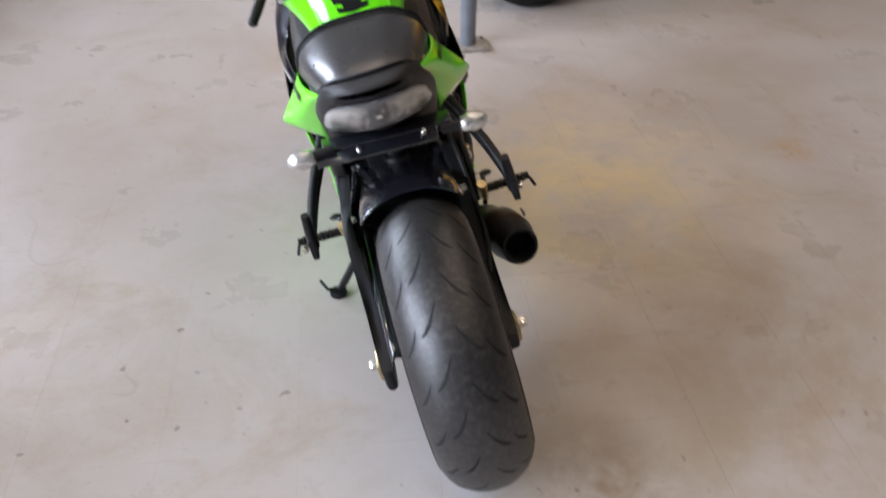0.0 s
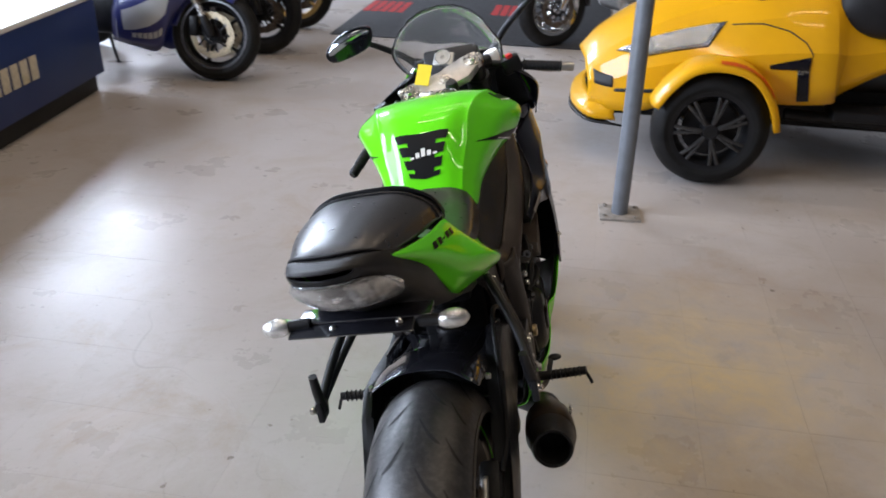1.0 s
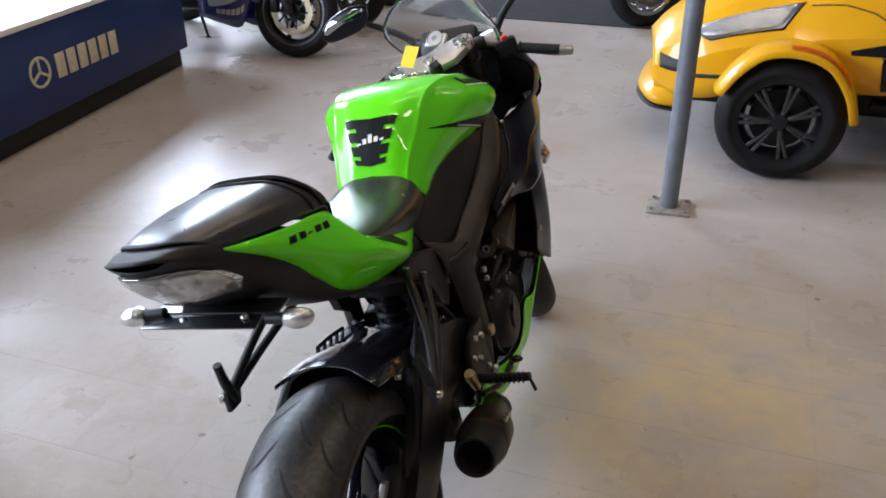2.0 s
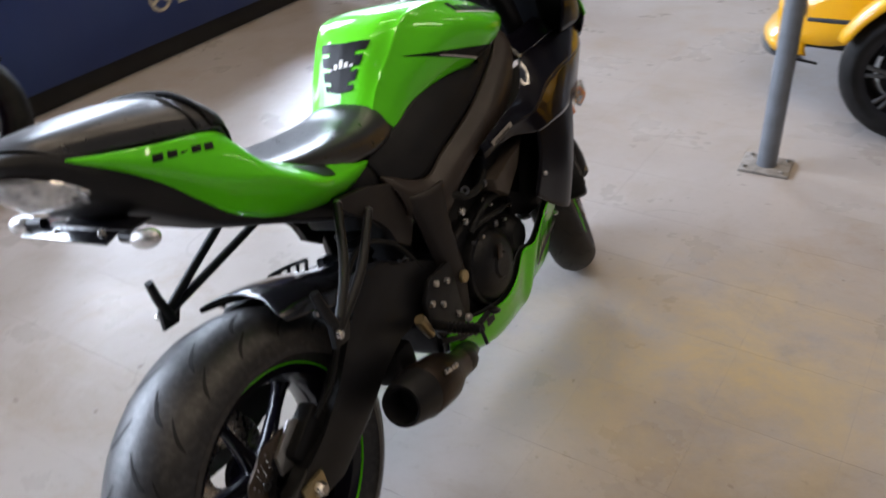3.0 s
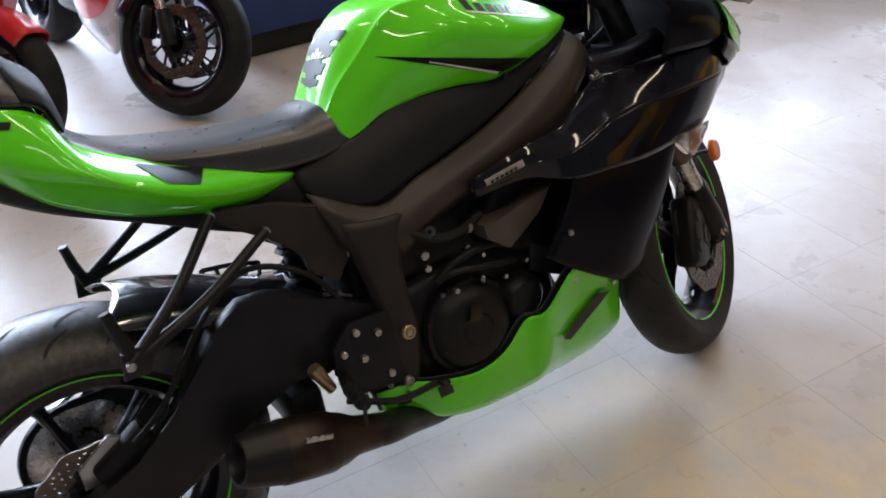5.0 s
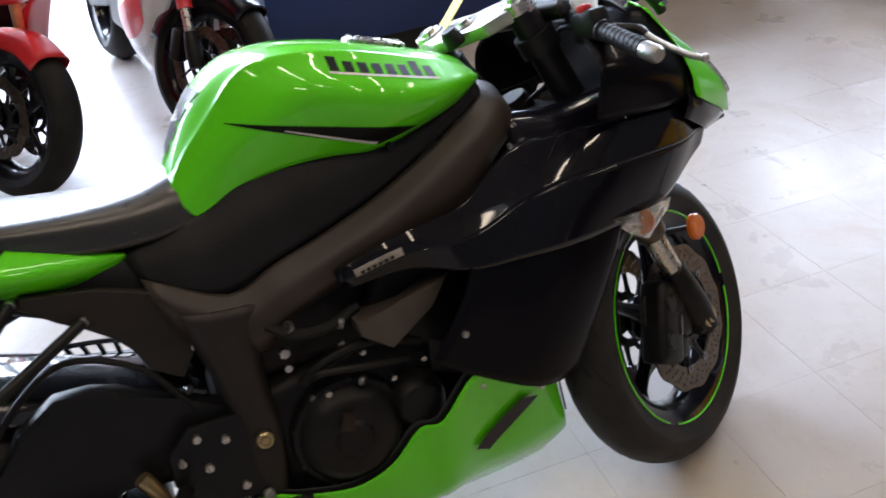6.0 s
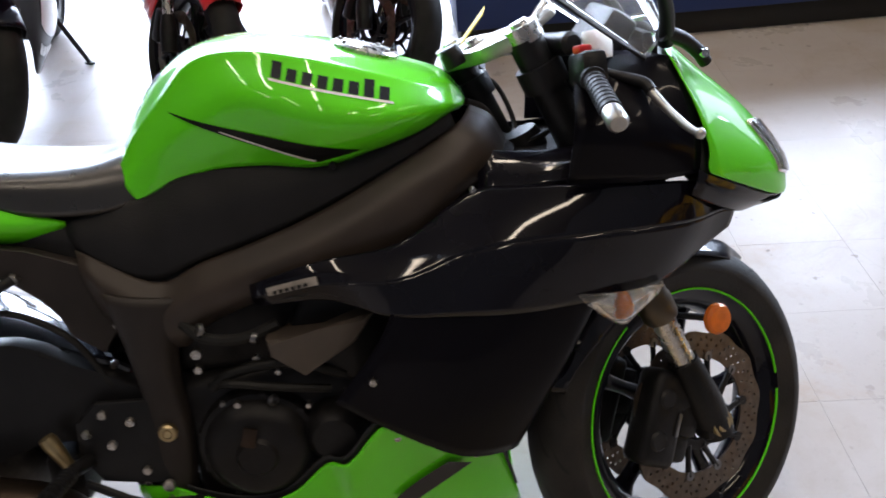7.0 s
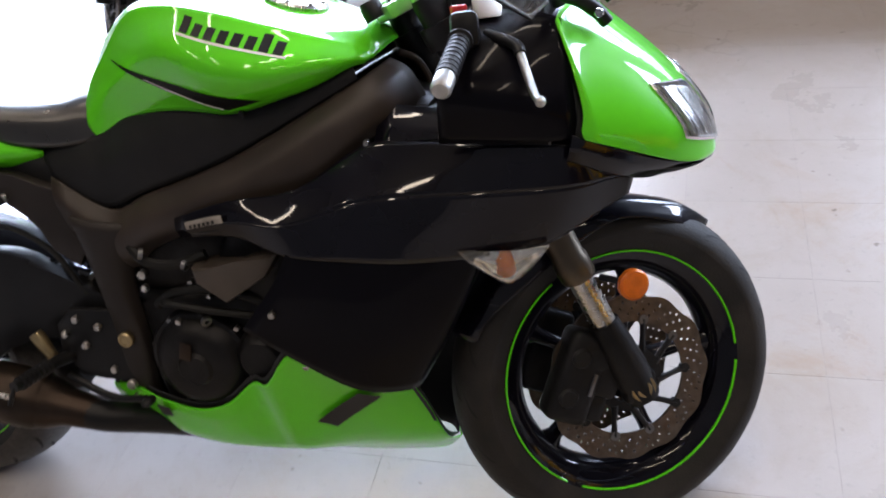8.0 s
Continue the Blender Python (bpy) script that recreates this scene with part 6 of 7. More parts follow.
def sport_bike(m, label, body_a, body_b, guard, rim_mat, fork_mat, group, steer=0.0, lean=10.0, disc_mat=DISC, edge=None):
    """A parked sport motorcycle heading along +y of m, origin under its front axle."""
    b = thing("motorcycle", m @ Matrix.Rotation(radians(-lean), 4, "Y"), label, "motorcycle", group)
    fa = V(0, 0, 0.300)
    ap, ad = fa + V(0, -0.02, 0), V(0, -math.sin(radians(24)), math.cos(radians(24)))
    turn = Matrix.Translation(ap) @ Matrix.Rotation(radians(steer), 4, ad) @ Matrix.Translation(-ap)
    mv = lambda q: (q.transform(turn), q)[1]
    plain_wheel(b, fa, 0.300, 0.061, 0.216, rim_mat, turn, disc_mat=disc_mat, edge=edge)
    plain_wheel(b, V(0, -1.40, 0.315), 0.315, 0.090, 0.216, rim_mat, Matrix(), disc=False)
    for s in (1, -1):
        base = V(0.105 * s, 0.0, 0) + ap + V(0, 0.018, 0.008)
        bm = bmesh.new()
        tube(bm, [base + ad * k for k in (0.21, 0.22, 0.74)], [0.031, 0.029, 0.029], 16)
        f = part("fork", mv(bm), fork_mat, b, "fork leg")
        bm = bmesh.new()
        tube(bm, [base + ad * 0.08, base + ad * 0.28], 0.021, 14)
        part("stanchion", mv(bm), STEEL, f)
        bm = bmesh.new()
        tube(bm, [base + ad * 0.12, base + ad * 0.05, base - ad * 0.02], [0.026, 0.034, 0.030], 12)
        box(bm, (0.086 * s, fa.y - 0.115, fa.z + 0.055), (0.055, 0.055, 0.13), bev=0.012)
        part("fork_foot", mv(bm), ENGINE, f, "black fork foot with brake caliper")
        bm = bmesh.new()
        lathe(bm, [(0, 0.008), (0.020, 0.007), (0.024, 0), (0, -0.004)], Matrix.Translation(base + ad * 0.36 + V(0.03 * s, 0.0, 0)) @ Matrix.Rotation(radians(90 * s), 4, "Y") @ Matrix.Diagonal((2.2, 0.8, 1, 1)), 20)
        part("reflector", mv(bm), AMBER, f, "amber reflector")
    mud = []
    for a in (-35, -10, 20, 50, 80):
        r = 0.322
        mud.append([fa + V(x, -(r - d) * math.sin(radians(a)), (r - d) * math.cos(radians(a))) for x, d in ((0, 0), (0.040, 0.004), (0.066, 0.024), (0.074, 0.075))])
    part("front_mudguard", mv(skin(mud, 4, 4)), guard, b, "painted front mudguard", solid=0.003)
    side = [
        [(0.13, -0.62, 0.60), (0.175, -0.62, 0.50), (0.180, -0.64, 0.38), (0.135, -0.66, 0.24)],
        [(0.16, -0.45, 0.74), (0.210, -0.44, 0.60), (0.205, -0.46, 0.38), (0.140, -0.48, 0.20)],
        [(0.17, -0.25, 0.82), (0.215, -0.25, 0.68), (0.190, -0.29, 0.44), (0.125, -0.34, 0.19)],
        [(0.17, -0.05, 0.84), (0.200, -0.05, 0.74), (0.165, -0.14, 0.60), (0.125, -0.25, 0.38)],
        [(0.10, 0.13, 0.84), (0.13, 0.12, 0.78), (0.10, 0.06, 0.72), (0.08, 0.00, 0.68)],
    ]
    fr = pair("side_fairing", side, body_a, b, "painted side fairing", n=4, m=4)
    S = Surf(side)
    mark("colour_flash", S, [((0.10, 0.55), (0.60, 0.50), (0.55, 0.72), (0.12, 0.80))], body_b, (fr[0], fr[1]), "contrasting painted flash", 0.003, 8, 4)
    mark("letter_bar", S, [((0.20 + 0.055 * k, 0.82), (0.245 + 0.055 * k, 0.815), (0.245 + 0.055 * k, 0.875), (0.20 + 0.055 * k, 0.88)) for k in range(6)], SILVER_PAINT, fr, "plain pale bar", 0.004, 2, 2)
    nose_ = [
        [(0, -0.02, 1.02), (0.06, -0.02, 1.01), (0.12, -0.04, 0.96)],
        [(0, 0.12, 0.93), (0.07, 0.11, 0.92), (0.15, 0.00, 0.87)],
        [(0, 0.22, 0.80), (0.06, 0.20, 0.80), (0.14, 0.08, 0.79)],
        [(0, 0.19, 0.74), (0.05, 0.18, 0.74), (0.11, 0.10, 0.74)],
    ]
    n_ = part("nose_cowl", skin(nose_, 4, 4), body_a, b, "painted nose cowl", solid=0.003)
    N = Surf(nose_)
    mark("headlight", N, [((0.40, 0.15), (0.35, 0.70), (0.60, 0.70), (0.68, 0.20))], LENS, (n_, n_), "clear headlight", 0.004, 6, 5, 0.003)
    scr_ = [[(0, 0.03, 1.01), (0.06, 0.02, 1.0), (0.11, -0.02, 0.97)], [(0, -0.09, 1.10), (0.05, -0.10, 1.09), (0.09, -0.12, 1.05)], [(0, -0.18, 1.14), (0.04, -0.18, 1.13), (0.07, -0.19, 1.09)]]
    g = part("windscreen", skin(scr_, 3, 3), SMOKE, b, "clear windscreen", solid=0.003)
    g.visible_shadow = False
    tk = [
        [(0, -0.88, 0.84), (0.07, -0.87, 0.83), (0.10, -0.86, 0.79)],
        [(0, -0.78, 0.98), (0.10, -0.77, 0.96), (0.14, -0.76, 0.84)],
        [(0, -0.62, 1.02), (0.12, -0.62, 0.99), (0.16, -0.62, 0.84)],
        [(0, -0.45, 0.96), (0.09, -0.44, 0.94), (0.12, -0.43, 0.86)],
        [(0, -0.34, 0.89), (0.06, -0.34, 0.88), (0.08, -0.34, 0.86)],
    ]
    part("fuel_tank", skin(tk, 4, 4), body_a, b, "painted fuel tank", solid=0.002)
    st = [[(0, -1.30, 0.93), (0.08, -1.30, 0.92), (0.11, -1.29, 0.88)], [(0, -1.10, 0.86), (0.10, -1.10, 0.85), (0.13, -1.10, 0.81)], [(0, -0.88, 0.85), (0.07, -0.88, 0.84), (0.10, -0.88, 0.79)]]
    part("seat", skin(st, 4, 4), VINYL, b, "black seat", solid=0.004)
    tl = [[(0, -1.64, 1.02), (0.04, -1.63, 1.01), (0.05, -1.62, 0.99)], [(0, -1.45, 1.03), (0.09, -1.45, 1.00), (0.10, -1.44, 0.92)], [(0, -1.28, 0.98), (0.11, -1.28, 0.93), (0.11, -1.26, 0.80)], [(0, -1.00, 0.84), (0.11, -1.00, 0.82), (0.10, -1.00, 0.74)]]
    part("tail", skin(tl, 4, 4), body_a, b, "painted tail", solid=0.003)
    bm = bmesh.new()
    box(bm, (0, -0.70, 0.48), (0.30, 0.46, 0.40), bev=0.04, seg=3)
    part("engine", bm, ENGINE, b, "dark engine")
    for s in (1, -1):
        bm = bmesh.new()
        prism(bm, [(-0.82, 0.46), (-0.84, 0.38), (-1.40, 0.275), (-1.45, 0.30), (-1.45, 0.35), (-1.20, 0.44)], 0.125 * s, 0.095 * s, 0.008)
        part("swingarm", bm, SATIN, b)
        bm = bmesh.new()
        tube(bm, [mv_p for mv_p in (V(0.10 * s, -0.27, 0.95), V(0.20 * s, -0.30, 0.94), V(0.35 * s, -0.36, 0.92))], 0.015, 10)
        part("handlebar", mv(bm), SATIN, b)
    bm = bmesh.new()
    inv = b.matrix_world.inverted()
    ft = inv @ (m @ V(-0.28, -0.85, 0.012))
    tube(bm, [V(-0.13, -0.84, 0.30), ft], [0.013, 0.010], 10)
    ball(bm, ft, (0.026, 0.020, 0.008), None, 12, 8)
    part("side_stand", bm, SATIN, b, "black side stand")
    return b


def place(x, y, heading):
    return Matrix.Translation((x, y, 0)) @ Matrix.Rotation(radians(heading), 4, "Z")


ROW = "parked sport bikes facing the aisle"
sport_bike(place(-2.25, 0.71, -76), "white, black and red sport motorcycle parked beside the plinth", WHITE_PAINT, RED, GLOSS, GLOSS, RED, ROW, steer=30)
sport_bike(place(-2.12, -0.03, -76), "red and white sport motorcycle with a red mudguard", RED, WHITE_PAINT, RED, GLOSS, BRASSY, ROW, steer=30)
sport_bike(place(-1.97, -0.79, -76), "black and white sport motorcycle parked in the row", GLOSS, WHITE_PAINT, GLOSS, GLOSS, SATIN, ROW, steer=30)
sport_bike(place(-2.28, 4.08, -88), "dark blue and silver sport motorcycle parked past the plinth", BLUE_PAINT, SILVER_PAINT, BLUE_PAINT, SATIN, FORK, ROW, steer=2, disc_mat=CREAM_DISC, edge=LEVER)
sport_bike(place(-2.25, 4.85, -86), "black sport motorcycle parked in the far row", GLOSS, SILVER_PAINT, GLOSS, SATIN, SATIN, ROW, steer=4)
sport_bike(place(-2.28, 5.75, -86), "black sport motorcycle with gold wheels in the far row", GLOSS, SILVER_PAINT, GLOSS, GOLD_RIM, BRASSY, ROW, steer=4)

# ---- the yellow three-wheeler: heads along -x, origin under its nose wheels' middle ----
trike = thing("three_wheel_roadster", Matrix.Translation((0.80, 3.58, 0)), "glossy yellow three-wheel roadster with black alloy wheels", "roadster")
TW = 0.64


def trike_wheel(y, x=0.0, outer=0.285, half=0.085, name="wheel"):
    mw = Matrix.Translation((x, y, outer)) @ Matrix.Rotation(radians(90), 4, "Z")
    mv = lambda q: (q.transform(mw), q)[1]
    w = wheel(trike, (0, 0, 0), outer, half, 0.190, half * 0.85, 0, mv, stripe=False, rim_mat=SATIN, tread=RUBBER_NEW, grooves=False)
    for k in range(7):
        for d in (-0.10, 0.10):
            bm = bmesh.new()
            a = 2 * math.pi * k / 7
            p0 = V(-half * 0.75, 0.040 * math.cos(a), 0.040 * math.sin(a))
            p1 = V(-half * 0.80, 0.172 * math.cos(a + d), 0.172 * math.sin(a + d))
            tube(bm, [p0, (p0 + p1) / 2 - V(0.012, 0, 0), p1], [0.012, 0.009, 0.010], 8)
            part("spoke", mv(bm), SPOKE, w)
    bm = bmesh.new()
    lathe(bm, [(0, -half * 0.9), (0.034, -half * 0.88), (0.045, -half * 0.7), (0.045, 0)], TO_X, 24)
    part("hub_cap", mv(bm), SATIN, w)
    bm = bmesh.new()
    lathe(bm, [(0.05, -0.012), (0.135, -0.012), (0.135, 0.0), (0.05, 0.0)], TO_X, 36, closed=True)
    part("brake_disc", mv(bm), ENGINE, w)
    return w


trike_wheel(-TW)
trike_wheel(TW)
trike_wheel(0.0, 1.72, 0.30, 0.11)
# fenders
for s in (-1, 1):
    FD = []
    for a in (-68, -45, -20, 5, 30, 58, 84):
        r = 0.318 + (0.02 if -30 < a < 40 else 0)
        c = V(0, TW * s, 0.285)
        FD.append([c + V(r_ * math.sin(radians(a)), w, r_ * math.cos(radians(a))) for w, r_ in ((-0.115, r - 0.035), (-0.105, r - 0.005), (-0.05, r + 0.008), (0.05, r + 0.008), (0.105, r - 0.005), (0.115, r - 0.035))])
    fd = part("fender", skin(FD, 4, 3, both=False), YELLOW, trike, "yellow mudguard over the front wheel", solid=0.004)
    F = Surf(FD)
    F_OUT = 1 if F.out(0.5, 0.5).z > 0 else -1
    bm = bmesh.new()
    va, vb = (0.22, 0.34) if s < 0 else (0.66, 0.78)
    F.quad(bm, ((0.46, va), (0.80, va), (0.80, vb), (0.46, vb)), F_OUT * 0.006, 8, 3, 1)
    part("reflector_strip", bm, STRIP, fd, "orange reflector strip")
# hood and flanks: sections from nose to seat, each from the crest down to the sill
HOOD = [
    [(-0.675, 0.0, 0.500), (-0.660, -0.10, 0.497), (-0.635, -0.24, 0.483), (-0.628, -0.30, 0.455), (-0.610, -0.37, 0.405), (-0.600, -0.38, 0.30)],
    [(-0.58, 0.0, 0.610), (-0.570, -0.12, 0.602), (-0.535, -0.30, 0.556), (-0.520, -0.37, 0.510), (-0.495, -0.42, 0.430), (-0.490, -0.44, 0.28)],
    [(-0.36, 0.0, 0.755), (-0.360, -0.14, 0.748), (-0.340, -0.35, 0.690), (-0.330, -0.42, 0.620), (-0.310, -0.475, 0.520), (-0.310, -0.48, 0.30)],
    [(-0.10, 0.0, 0.865), (-0.100, -0.15, 0.858), (-0.075, -0.35, 0.800), (-0.065, -0.43, 0.715), (-0.050, -0.50, 0.585), (-0.050, -0.50, 0.40)],
    [(0.20, 0.0, 0.955), (0.200, -0.15, 0.948), (0.215, -0.37, 0.880), (0.225, -0.46, 0.790), (0.240, -0.545, 0.640), (0.260, -0.56, 0.40)],
    [(0.48, 0.0, 1.005), (0.480, -0.15, 0.996), (0.495, -0.36, 0.925), (0.505, -0.46, 0.810), (0.520, -0.545, 0.660), (0.550, -0.56, 0.42)],
    [(0.66, 0.0, 0.980), (0.660, -0.14, 0.972), (0.660, -0.31, 0.885), (0.650, -0.40, 0.760), (0.640, -0.465, 0.640), (0.620, -0.48, 0.46)],
    [(0.95, 0.0, 0.860), (0.950, -0.13, 0.855), (0.950, -0.26, 0.790), (0.950, -0.33, 0.730), (0.950, -0.385, 0.670), (0.950, -0.40, 0.60)],
    [(1.30, 0.0, 0.820), (1.300, -0.13, 0.815), (1.300, -0.24, 0.765), (1.300, -0.30, 0.705), (1.300, -0.345, 0.650), (1.300, -0.35, 0.57)],
    [(1.70, 0.0, 0.860), (1.700, -0.14, 0.855), (1.700, -0.26, 0.815), (1.700, -0.30, 0.765), (1.700, -0.32, 0.710), (1.700, -0.32, 0.63)],
    [(2.05, 0.0, 0.880), (2.050, -0.12, 0.875), (2.040, -0.19, 0.840), (2.030, -0.21, 0.800), (2.020, -0.22, 0.750), (2.000, -0.20, 0.68)],
]


def mirror_y(bm):
    bm.transform(Matrix.Rotation(radians(90), 4, "Z"))
    mirror(bm)
    bm.transform(Matrix.Rotation(radians(-90), 4, "Z"))
    return bm



def creased(secs, n=5, m=3):
    """Sections joined smoothly along the body but with hard edges between the strakes."""
    rows = [curve_points([V(*sec[j]) for sec in secs], n) for j in range(len(secs[0]))]
    bm = bmesh.new()
    for a, b in zip(rows, rows[1:]):
        net(bm, [[p.lerp(q, k / m) for k in range(m + 1)] for p, q in zip(a, b)])
    bmesh.ops.remove_doubles(bm, verts=bm.verts[:], dist=1e-5)
    return bm


shell = part("body_shell", mirror_y(creased(HOOD)), YELLOW, trike, "sharply creased yellow bodywork", solid=0.004, sharp=14)
HS = Surf(HOOD)
rows_ = [curve_points([V(*sec[j]) for sec in HOOD], 8) for j in range(len(HOOD[0]))]
HS.g = [[p for j in range(len(rows_) - 1) for p in [rows_[j][i].lerp(rows_[j + 1][i], k / 8) for k in range(8)]] + [rows_[-1][i]] for i in range(len(rows_[0]))]
HS.nu, HS.nv = len(HS.g) - 1, len(HS.g[0]) - 1


HSIGN = 1 if HS.out(0.4, 0.5).y < 0 else -1


def hood_at(x, z):
    best = min((((p.x - x) ** 2 + (p.z - z) ** 2), i, j) for i, r in enumerate(HS.g) for j, p in enumerate(r))
    u, v, step = best[1] / HS.nu, best[2] / HS.nv, 0.6 / min(HS.nu, HS.nv)
    for _ in range(9):
        u, v = min(((a, b) for a in (u - step, u, u + step) for b in (v - step, v, v + step)), key=lambda q: (HS.at(*q).x - x) ** 2 + (HS.at(*q).z - z) ** 2)
        step /= 2
    return u, v


def on_hood(name, corners, material, label, off=0.004):
    for s in (1, -1):
        bm = bmesh.new()
        HS.quad(bm, [hood_at(*c) for c in corners], off, 10, 4, HSIGN)
        bm.transform(Matrix.Diagonal((1, s, 1, 1)))
        part(name, bm, material, shell, label, solid=0.002)


on_hood("headlight_bezel", ((-0.480, 0.566), (0.036, 0.760), (-0.040, 0.640), (-0.35, 0.558)), GLOSS, "dark headlight surround", 0.003)
on_hood("headlight_reflector", ((-0.470, 0.569), (0.030, 0.755), (-0.046, 0.645), (-0.35, 0.563)), FACET, "chrome headlight reflector", 0.0052)
on_hood("headlight", ((-0.470, 0.569), (0.030, 0.755), (-0.046, 0.645), (-0.35, 0.563)), LENS, "long clear headlight", 0.010)
on_hood("vent_arm", ((0.245, 0.588), (0.43, 0.640), (0.43, 0.574), (0.25, 0.570)), GLOSS, "black side vent", 0.006)
on_hood("vent_stem", ((0.375, 0.576), (0.43, 0.576), (0.45, 0.428), (0.395, 0.424)), GLOSS, "black side vent", 0.006)
# thin dark strips laid on as the shade of the hood's curved crease
for a, b in (((0.06, 0.752), (0.20, 0.768)), ((0.20, 0.768), (0.32, 0.745)), ((0.32, 0.745), (0.40, 0.700)), ((0.40, 0.700), (0.435, 0.645))):
    on_hood("panel_gap", (a, b, (b[0] - 0.002, b[1] - 0.005), (a[0] - 0.002, a[1] - 0.005)), DARK, "dark curved strip for the shade in a crease", 0.003)
on_hood("grille", ((-0.585, 0.462), (-0.485, 0.450), (-0.480, 0.396), (-0.575, 0.402)), DARK, "black nose grille", 0.006)
on_hood("cowl_vent", ((0.14, 0.868), (0.36, 0.915), (0.33, 0.885), (0.18, 0.858)), DARK, "black mesh vent beside the cowl", 0.005)
on_hood("crease_gap", ((-0.47, 0.392), (-0.27, 0.415), (-0.27, 0.397), (-0.47, 0.376)), DARK, "dark panel gap", 0.004)
bm = bmesh.new()
chin_rows = [[V(-0.630, 0.0, 0.33), V(-0.615, -0.20, 0.33), V(-0.57, -0.36, 0.33), V(-0.46, -0.42, 0.33)], [V(-0.700, 0.0, 0.262), V(-0.685, -0.22, 0.262), V(-0.605, -0.42, 0.262), V(-0.46, -0.45, 0.262)], [V(-0.690, 0.0, 0.226), V(-0.675, -0.22, 0.226), V(-0.590, -0.425, 0.226), V(-0.45, -0.45, 0.226)]]
net(bm, dense(chin_rows, 4, 4))
part("lower_lip", mirror_y(bm), YELLOW, trike, "yellow lower front lip", solid=0.01)
bm = bmesh.new()
net(bm, dense([[V(-0.705, 0.0, 0.222), V(-0.690, -0.22, 0.222), V(-0.600, -0.435, 0.222), V(-0.46, -0.46, 0.215)], [V(-0.56, 0.0, 0.195), V(-0.54, -0.20, 0.195), V(-0.48, -0.38, 0.195), V(-0.40, -0.42, 0.195)]], 4, 4))
part("splitter", mirror_y(bm), PLASTIC, trike, "black plastic splitter under the nose", solid=0.012)
bm = bmesh.new()
box(bm, (0.55, 0, 0.30), (1.5, 0.46, 0.22), bev=0.03)
box(bm, (-0.20, 0, 0.30), (0.8, 0.66, 0.16), bev=0.03)
part("chassis", bm, ENGINE, trike, "black chassis and engine bay")
for s in (-1, 1):
    bm = bmesh.new()
    for z in (0.24, 0.36):
        for x in (-0.14, 0.14):
            tube(bm, [V(x, 0.30 * s, z), V(0, (TW - 0.08) * s, z)], 0.014, 8)
    part("wishbone", bm, SATIN, trike, "black suspension arms")
    bm = bmesh.new()
    box(bm, (0.90, 0.40 * s, 0.34), (0.60, 0.20, 0.05), bev=0.012)
    tube(bm, [V(0.40, 0.36 * s, 0.30), V(1.30, 0.36 * s, 0.26)], 0.03, 10)
    part("footboard", bm, SATIN, trike, "black footboard")
SEAT3 = [
    [(0.70, 0.0, 0.86), (0.70, 0.10, 0.85), (0.70, 0.16, 0.80)],
    [(0.95, 0.0, 0.80), (0.95, 0.15, 0.79), (0.95, 0.22, 0.72)],
    [(1.25, 0.0, 0.84), (1.25, 0.17, 0.83), (1.25, 0.24, 0.74)],
    [(1.40, 0.0, 0.94), (1.40, 0.16, 0.93), (1.40, 0.22, 0.80)],
    [(1.80, 0.0, 0.94), (1.80, 0.13, 0.93), (1.80, 0.18, 0.84)],
]
part("seat", mirror_y(skin(SEAT3, 4, 4, both=False)), VINYL, trike, "black stepped seat", solid=0.01)
SCR3 = [[(0.18, 0.0, 0.95), (0.20, 0.16, 0.94), (0.26, 0.28, 0.90)], [(0.34, 0.0, 1.12), (0.36, 0.14, 1.11), (0.40, 0.24, 1.06)], [(0.46, 0.0, 1.24), (0.48, 0.12, 1.23), (0.50, 0.18, 1.18)]]
g = part("windscreen", mirror_y(skin(SCR3, 4, 4, both=False)), SMOKE, trike, "clear windscreen", solid=0.004)
g.visible_shadow = False
for s in (-1, 1):
    bm = bmesh.new()
    tube(bm, [V(0.55, 0.08 * s, 0.98), V(0.62, 0.22 * s, 1.05), V(0.80, 0.40 * s, 1.04)], 0.015, 10, 4)
    part("handlebar", bm, SATIN, trike, "black handlebar")
    bm = bmesh.new()
    ball(bm, (0.77, 0.375 * s, 0.850), (0.23, 0.08, 0.145), None, 24, 14)
    part("knee_panel", bm, PLASTIC, trike, "matt black knee panel")

# ---- floor mats and the chrome cruiser beyond ----
def floor_mat(x0, x1, y0, y1, skew, bars, label):
    m_ = thing("floor_mat", place((x0 + x1) / 2, (y0 + y1) / 2, skew), label, "mat", "dark display mats")
    bm = bmesh.new()
    box(bm, (0, 0, 0.005), (x1 - x0, y1 - y0, 0.008), bev=0.002)
    p_ = part("mat_sheet", bm, MAT_CLOTH, m_)
    for bx, by, w in bars:
        for k in range(5):
            bm = bmesh.new()
            box(bm, (bx + (k - 2) * w / 5, by, 0.0105), (w / 5 * 0.75, 0.50, 0.002), bev=0)
            part("print_bar", bm, MAT_RED, p_, "faded red printed bar")


floor_mat(-1.95, 0.35, 5.60, 7.9, 0, [(-0.95, 0.10, 0.40), (0.24, 0.22, 0.40)], "dark grey display mat with faded red print")
floor_mat(-4.4, -2.35, 6.6, 8.4, 0, [], "dark grey display mat")

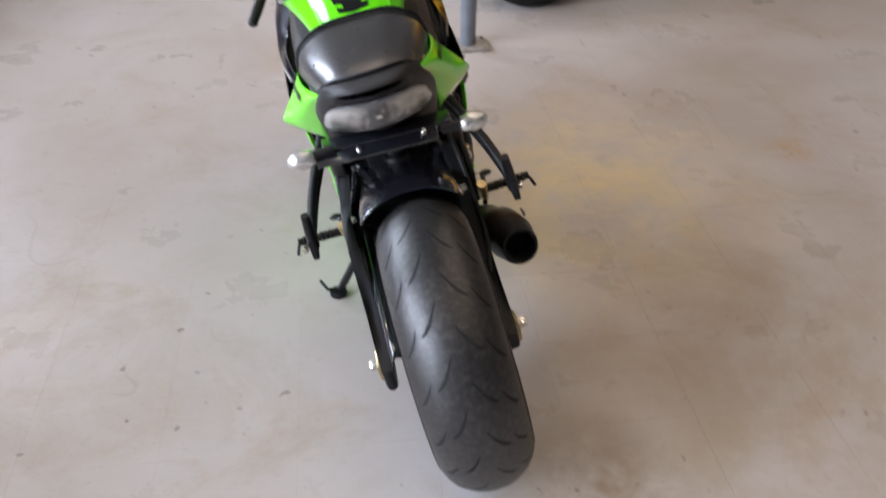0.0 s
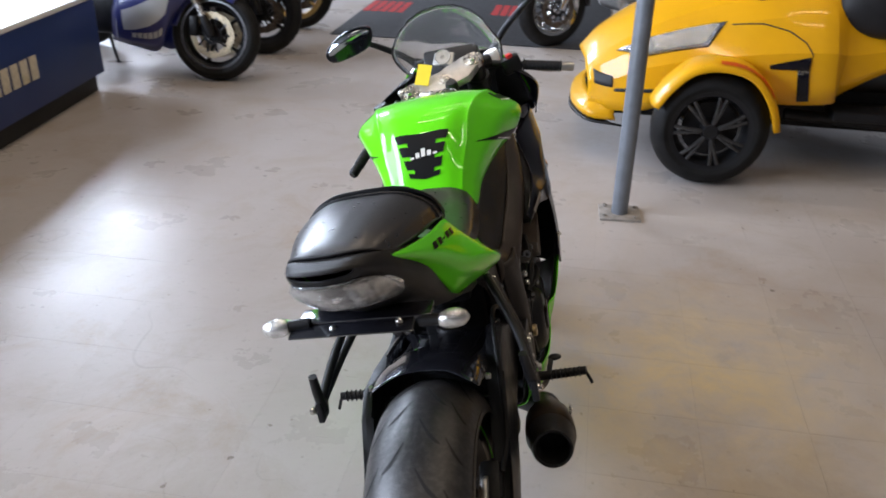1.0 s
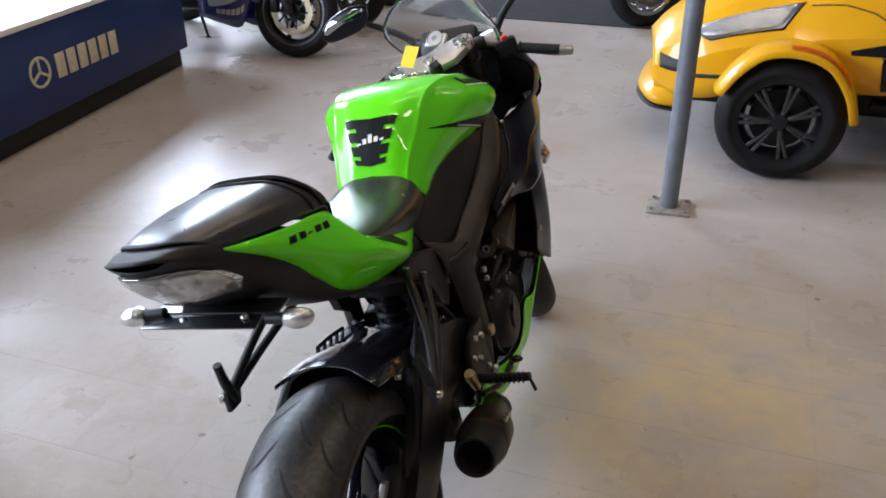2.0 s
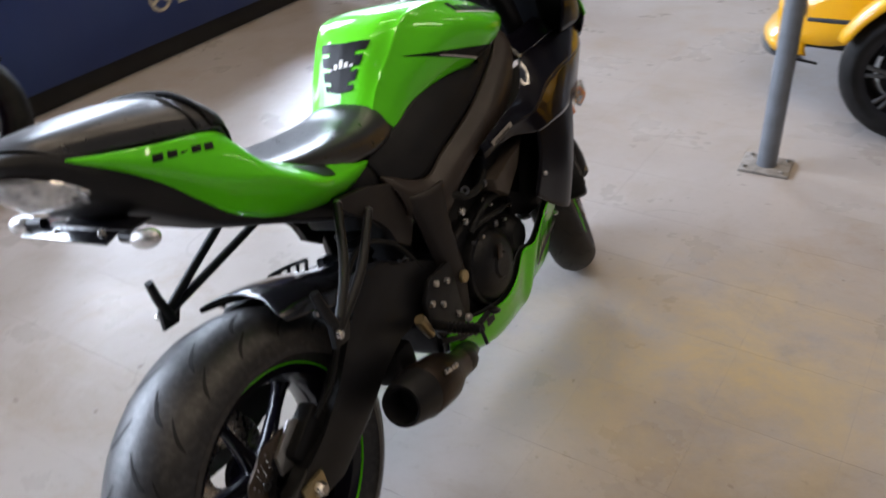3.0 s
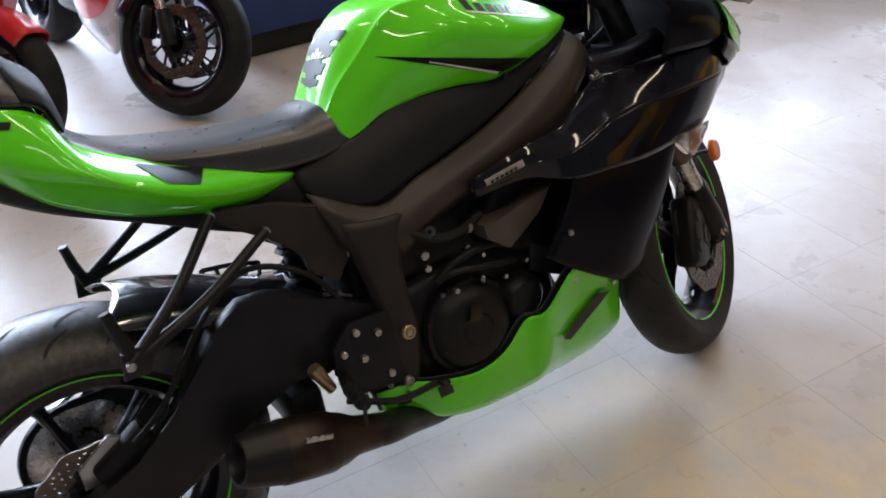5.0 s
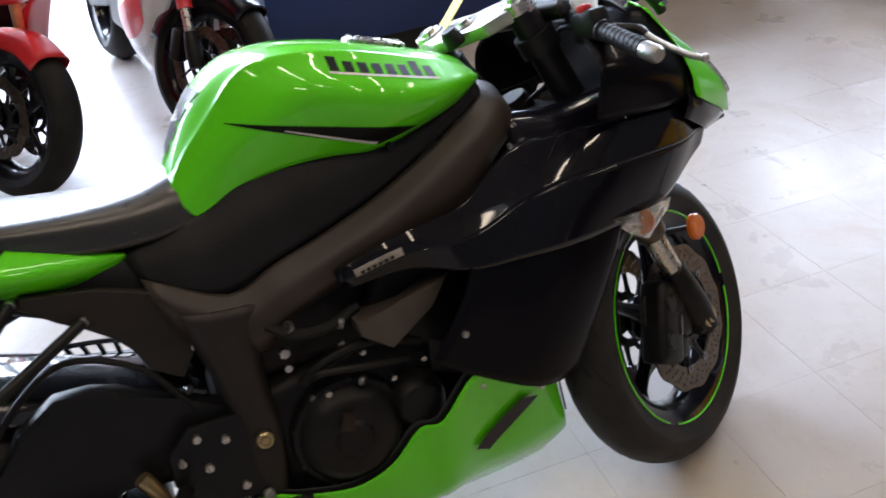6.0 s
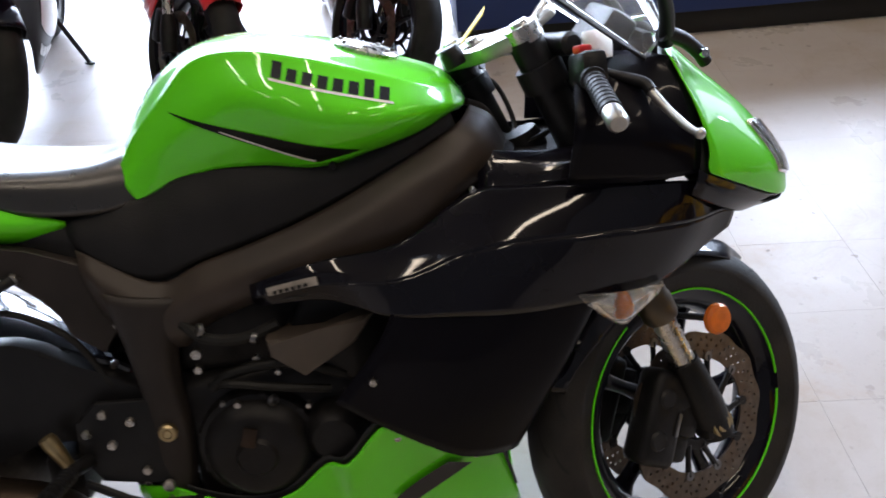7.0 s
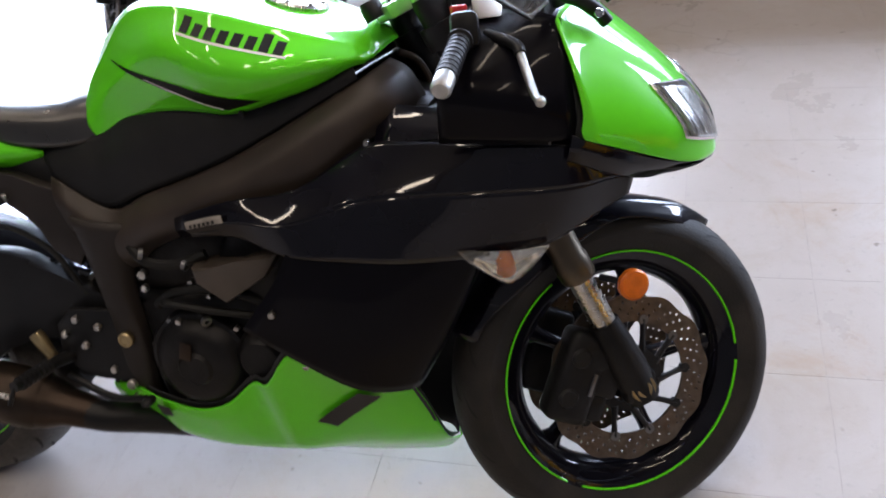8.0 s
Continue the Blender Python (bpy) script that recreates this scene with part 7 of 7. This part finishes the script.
cruiser = thing("cruiser_motorcycle", place(-0.14, 5.68, 128), "chrome and black cruiser motorcycle parked on a mat", "motorcycle")
plain_wheel(cruiser, V(0, 0, 0.31), 0.31, 0.065, 0.205, CHROME, Matrix.Rotation(radians(0), 4, "Z"), spokes=9)
plain_wheel(cruiser, V(0, -1.60, 0.31), 0.31, 0.085, 0.195, CHROME, Matrix(), spokes=9, disc=False)
for s in (1, -1):
    bm = bmesh.new()
    tube(bm, [V(0.11 * s, 0, 0.31), V(0.11 * s, -0.36, 0.98)], 0.026, 14)
    part("fork", bm, CHROME, cruiser, "chrome fork leg")
    bm = bmesh.new()
    tube(bm, [V(0.05 * s, -0.36, 1.02), V(0.20 * s, -0.38, 1.10), V(0.40 * s, -0.55, 1.05)], 0.014, 10, 4)
    part("handlebar", bm, CHROME, cruiser)
    bm = bmesh.new()
    tube(bm, [V(0.16 * s, -0.6, 0.30), V(0.18 * s, -1.2, 0.26), V(0.18 * s, -1.9, 0.30)], 0.042, 14, 3)
    part("exhaust", bm, CHROME, cruiser, "chrome exhaust pipe")
mud = []
for a in (-30, 0, 30, 60, 90):
    mud.append([V(x, -(0.345 - d) * math.sin(radians(a)), 0.31 + (0.345 - d) * math.cos(radians(a))) for x, d in ((0, 0), (0.05, 0.006), (0.08, 0.035), (0.085, 0.08))])
part("front_mudguard", skin(mud, 4, 4), GLOSS, cruiser, "black front mudguard", solid=0.004)
bm = bmesh.new()
ball(bm, (0, -0.18, 0.88), (0.09, 0.09, 0.09))
part("headlight", bm, CHROME, cruiser, "round chrome headlight")
bm = bmesh.new()
ball(bm, (0, -0.72, 0.82), (0.15, 0.30, 0.12), None, 24, 14)
part("fuel_tank", bm, GLOSS, cruiser, "black teardrop tank")
bm = bmesh.new()
box(bm, (0, -0.80, 0.46), (0.30, 0.50, 0.42), bev=0.05, seg=3)
part("engine", bm, ALLOY, cruiser, "bare metal engine")
bm = bmesh.new()
ball(bm, (0, -1.20, 0.70), (0.17, 0.36, 0.07), None, 20, 10)
part("seat", bm, VINYL, cruiser, "black low seat")
mud = []
for a in (-60, -30, 0, 30, 60):
    mud.append([V(x, -1.60 - (0.36 - d) * math.sin(radians(a)), 0.31 + (0.36 - d) * math.cos(radians(a))) for x, d in ((0, 0), (0.07, 0.006), (0.105, 0.035), (0.11, 0.09))])
part("rear_mudguard", skin(mud, 4, 4), GLOSS, cruiser, "black rear mudguard", solid=0.004)

# ---- floor tiles: the nearest as pieces, the rest joined ----
TX, TY, OX, OY = 0.326, 0.306, -0.690, 0.015
piece = bpy.data.meshes.new("tile")
bm = bmesh.new()
box(bm, (0, 0, -0.0025), (TX - 0.0006, TY - 0.0006, 0.005), bev=0)
bm.to_mesh(piece)
bm.free()
piece.materials.append(FLOOR)
rng = random.Random(7)
far_v, far_f = [], []
for i in range(int((WEST - OX) / TX) - 1, int((EAST - OX) / TX) + 2):
    for j in range(int((SOUTH - OY) / TY) - 1, int((NORTH - OY) / TY) + 2):
        x, y = OX + (i + 0.5) * TX, OY + (j + 0.5) * TY
        if not (WEST + 0.1 < x < EAST - 0.1 and SOUTH + 0.1 < y < NORTH - 0.1):
            continue
        rx, ry, dz = rng.gauss(0, 0.00012), rng.gauss(0, 0.00012), rng.uniform(-0.00006, 0.00006)
        if -2.3 < x < 1.75 and -0.95 < y < 3.0 and not (x > 1.1 and y < 0.0):
            ob = new("tile", piece)
            ob.parent = floor_ob
            ob.location, ob.rotation_euler = (x, y, dz), (rx, ry, 0)
        else:
            k = len(far_v)
            hx, hy = TX / 2 - 0.0003, TY / 2 - 0.0003
            far_v += [(x + a, y + b, dz + a * ry * -1 + b * rx - c) for c in (0.0, 0.005) for a, b in ((-hx, -hy), (hx, -hy), (hx, hy), (-hx, hy))]
            far_f += [(k, k + 1, k + 2, k + 3)] + [(k + a, k + 4 + a, k + 4 + (a + 1) % 4, k + (a + 1) % 4) for a in range(4)]
me = bpy.data.meshes.new("far_tiles")
me.from_pydata(far_v, [], far_f)
me.materials.append(FLOOR)
ft = tagged(new("far_tiles", me), kind="stuff")
ft.parent = floor_ob
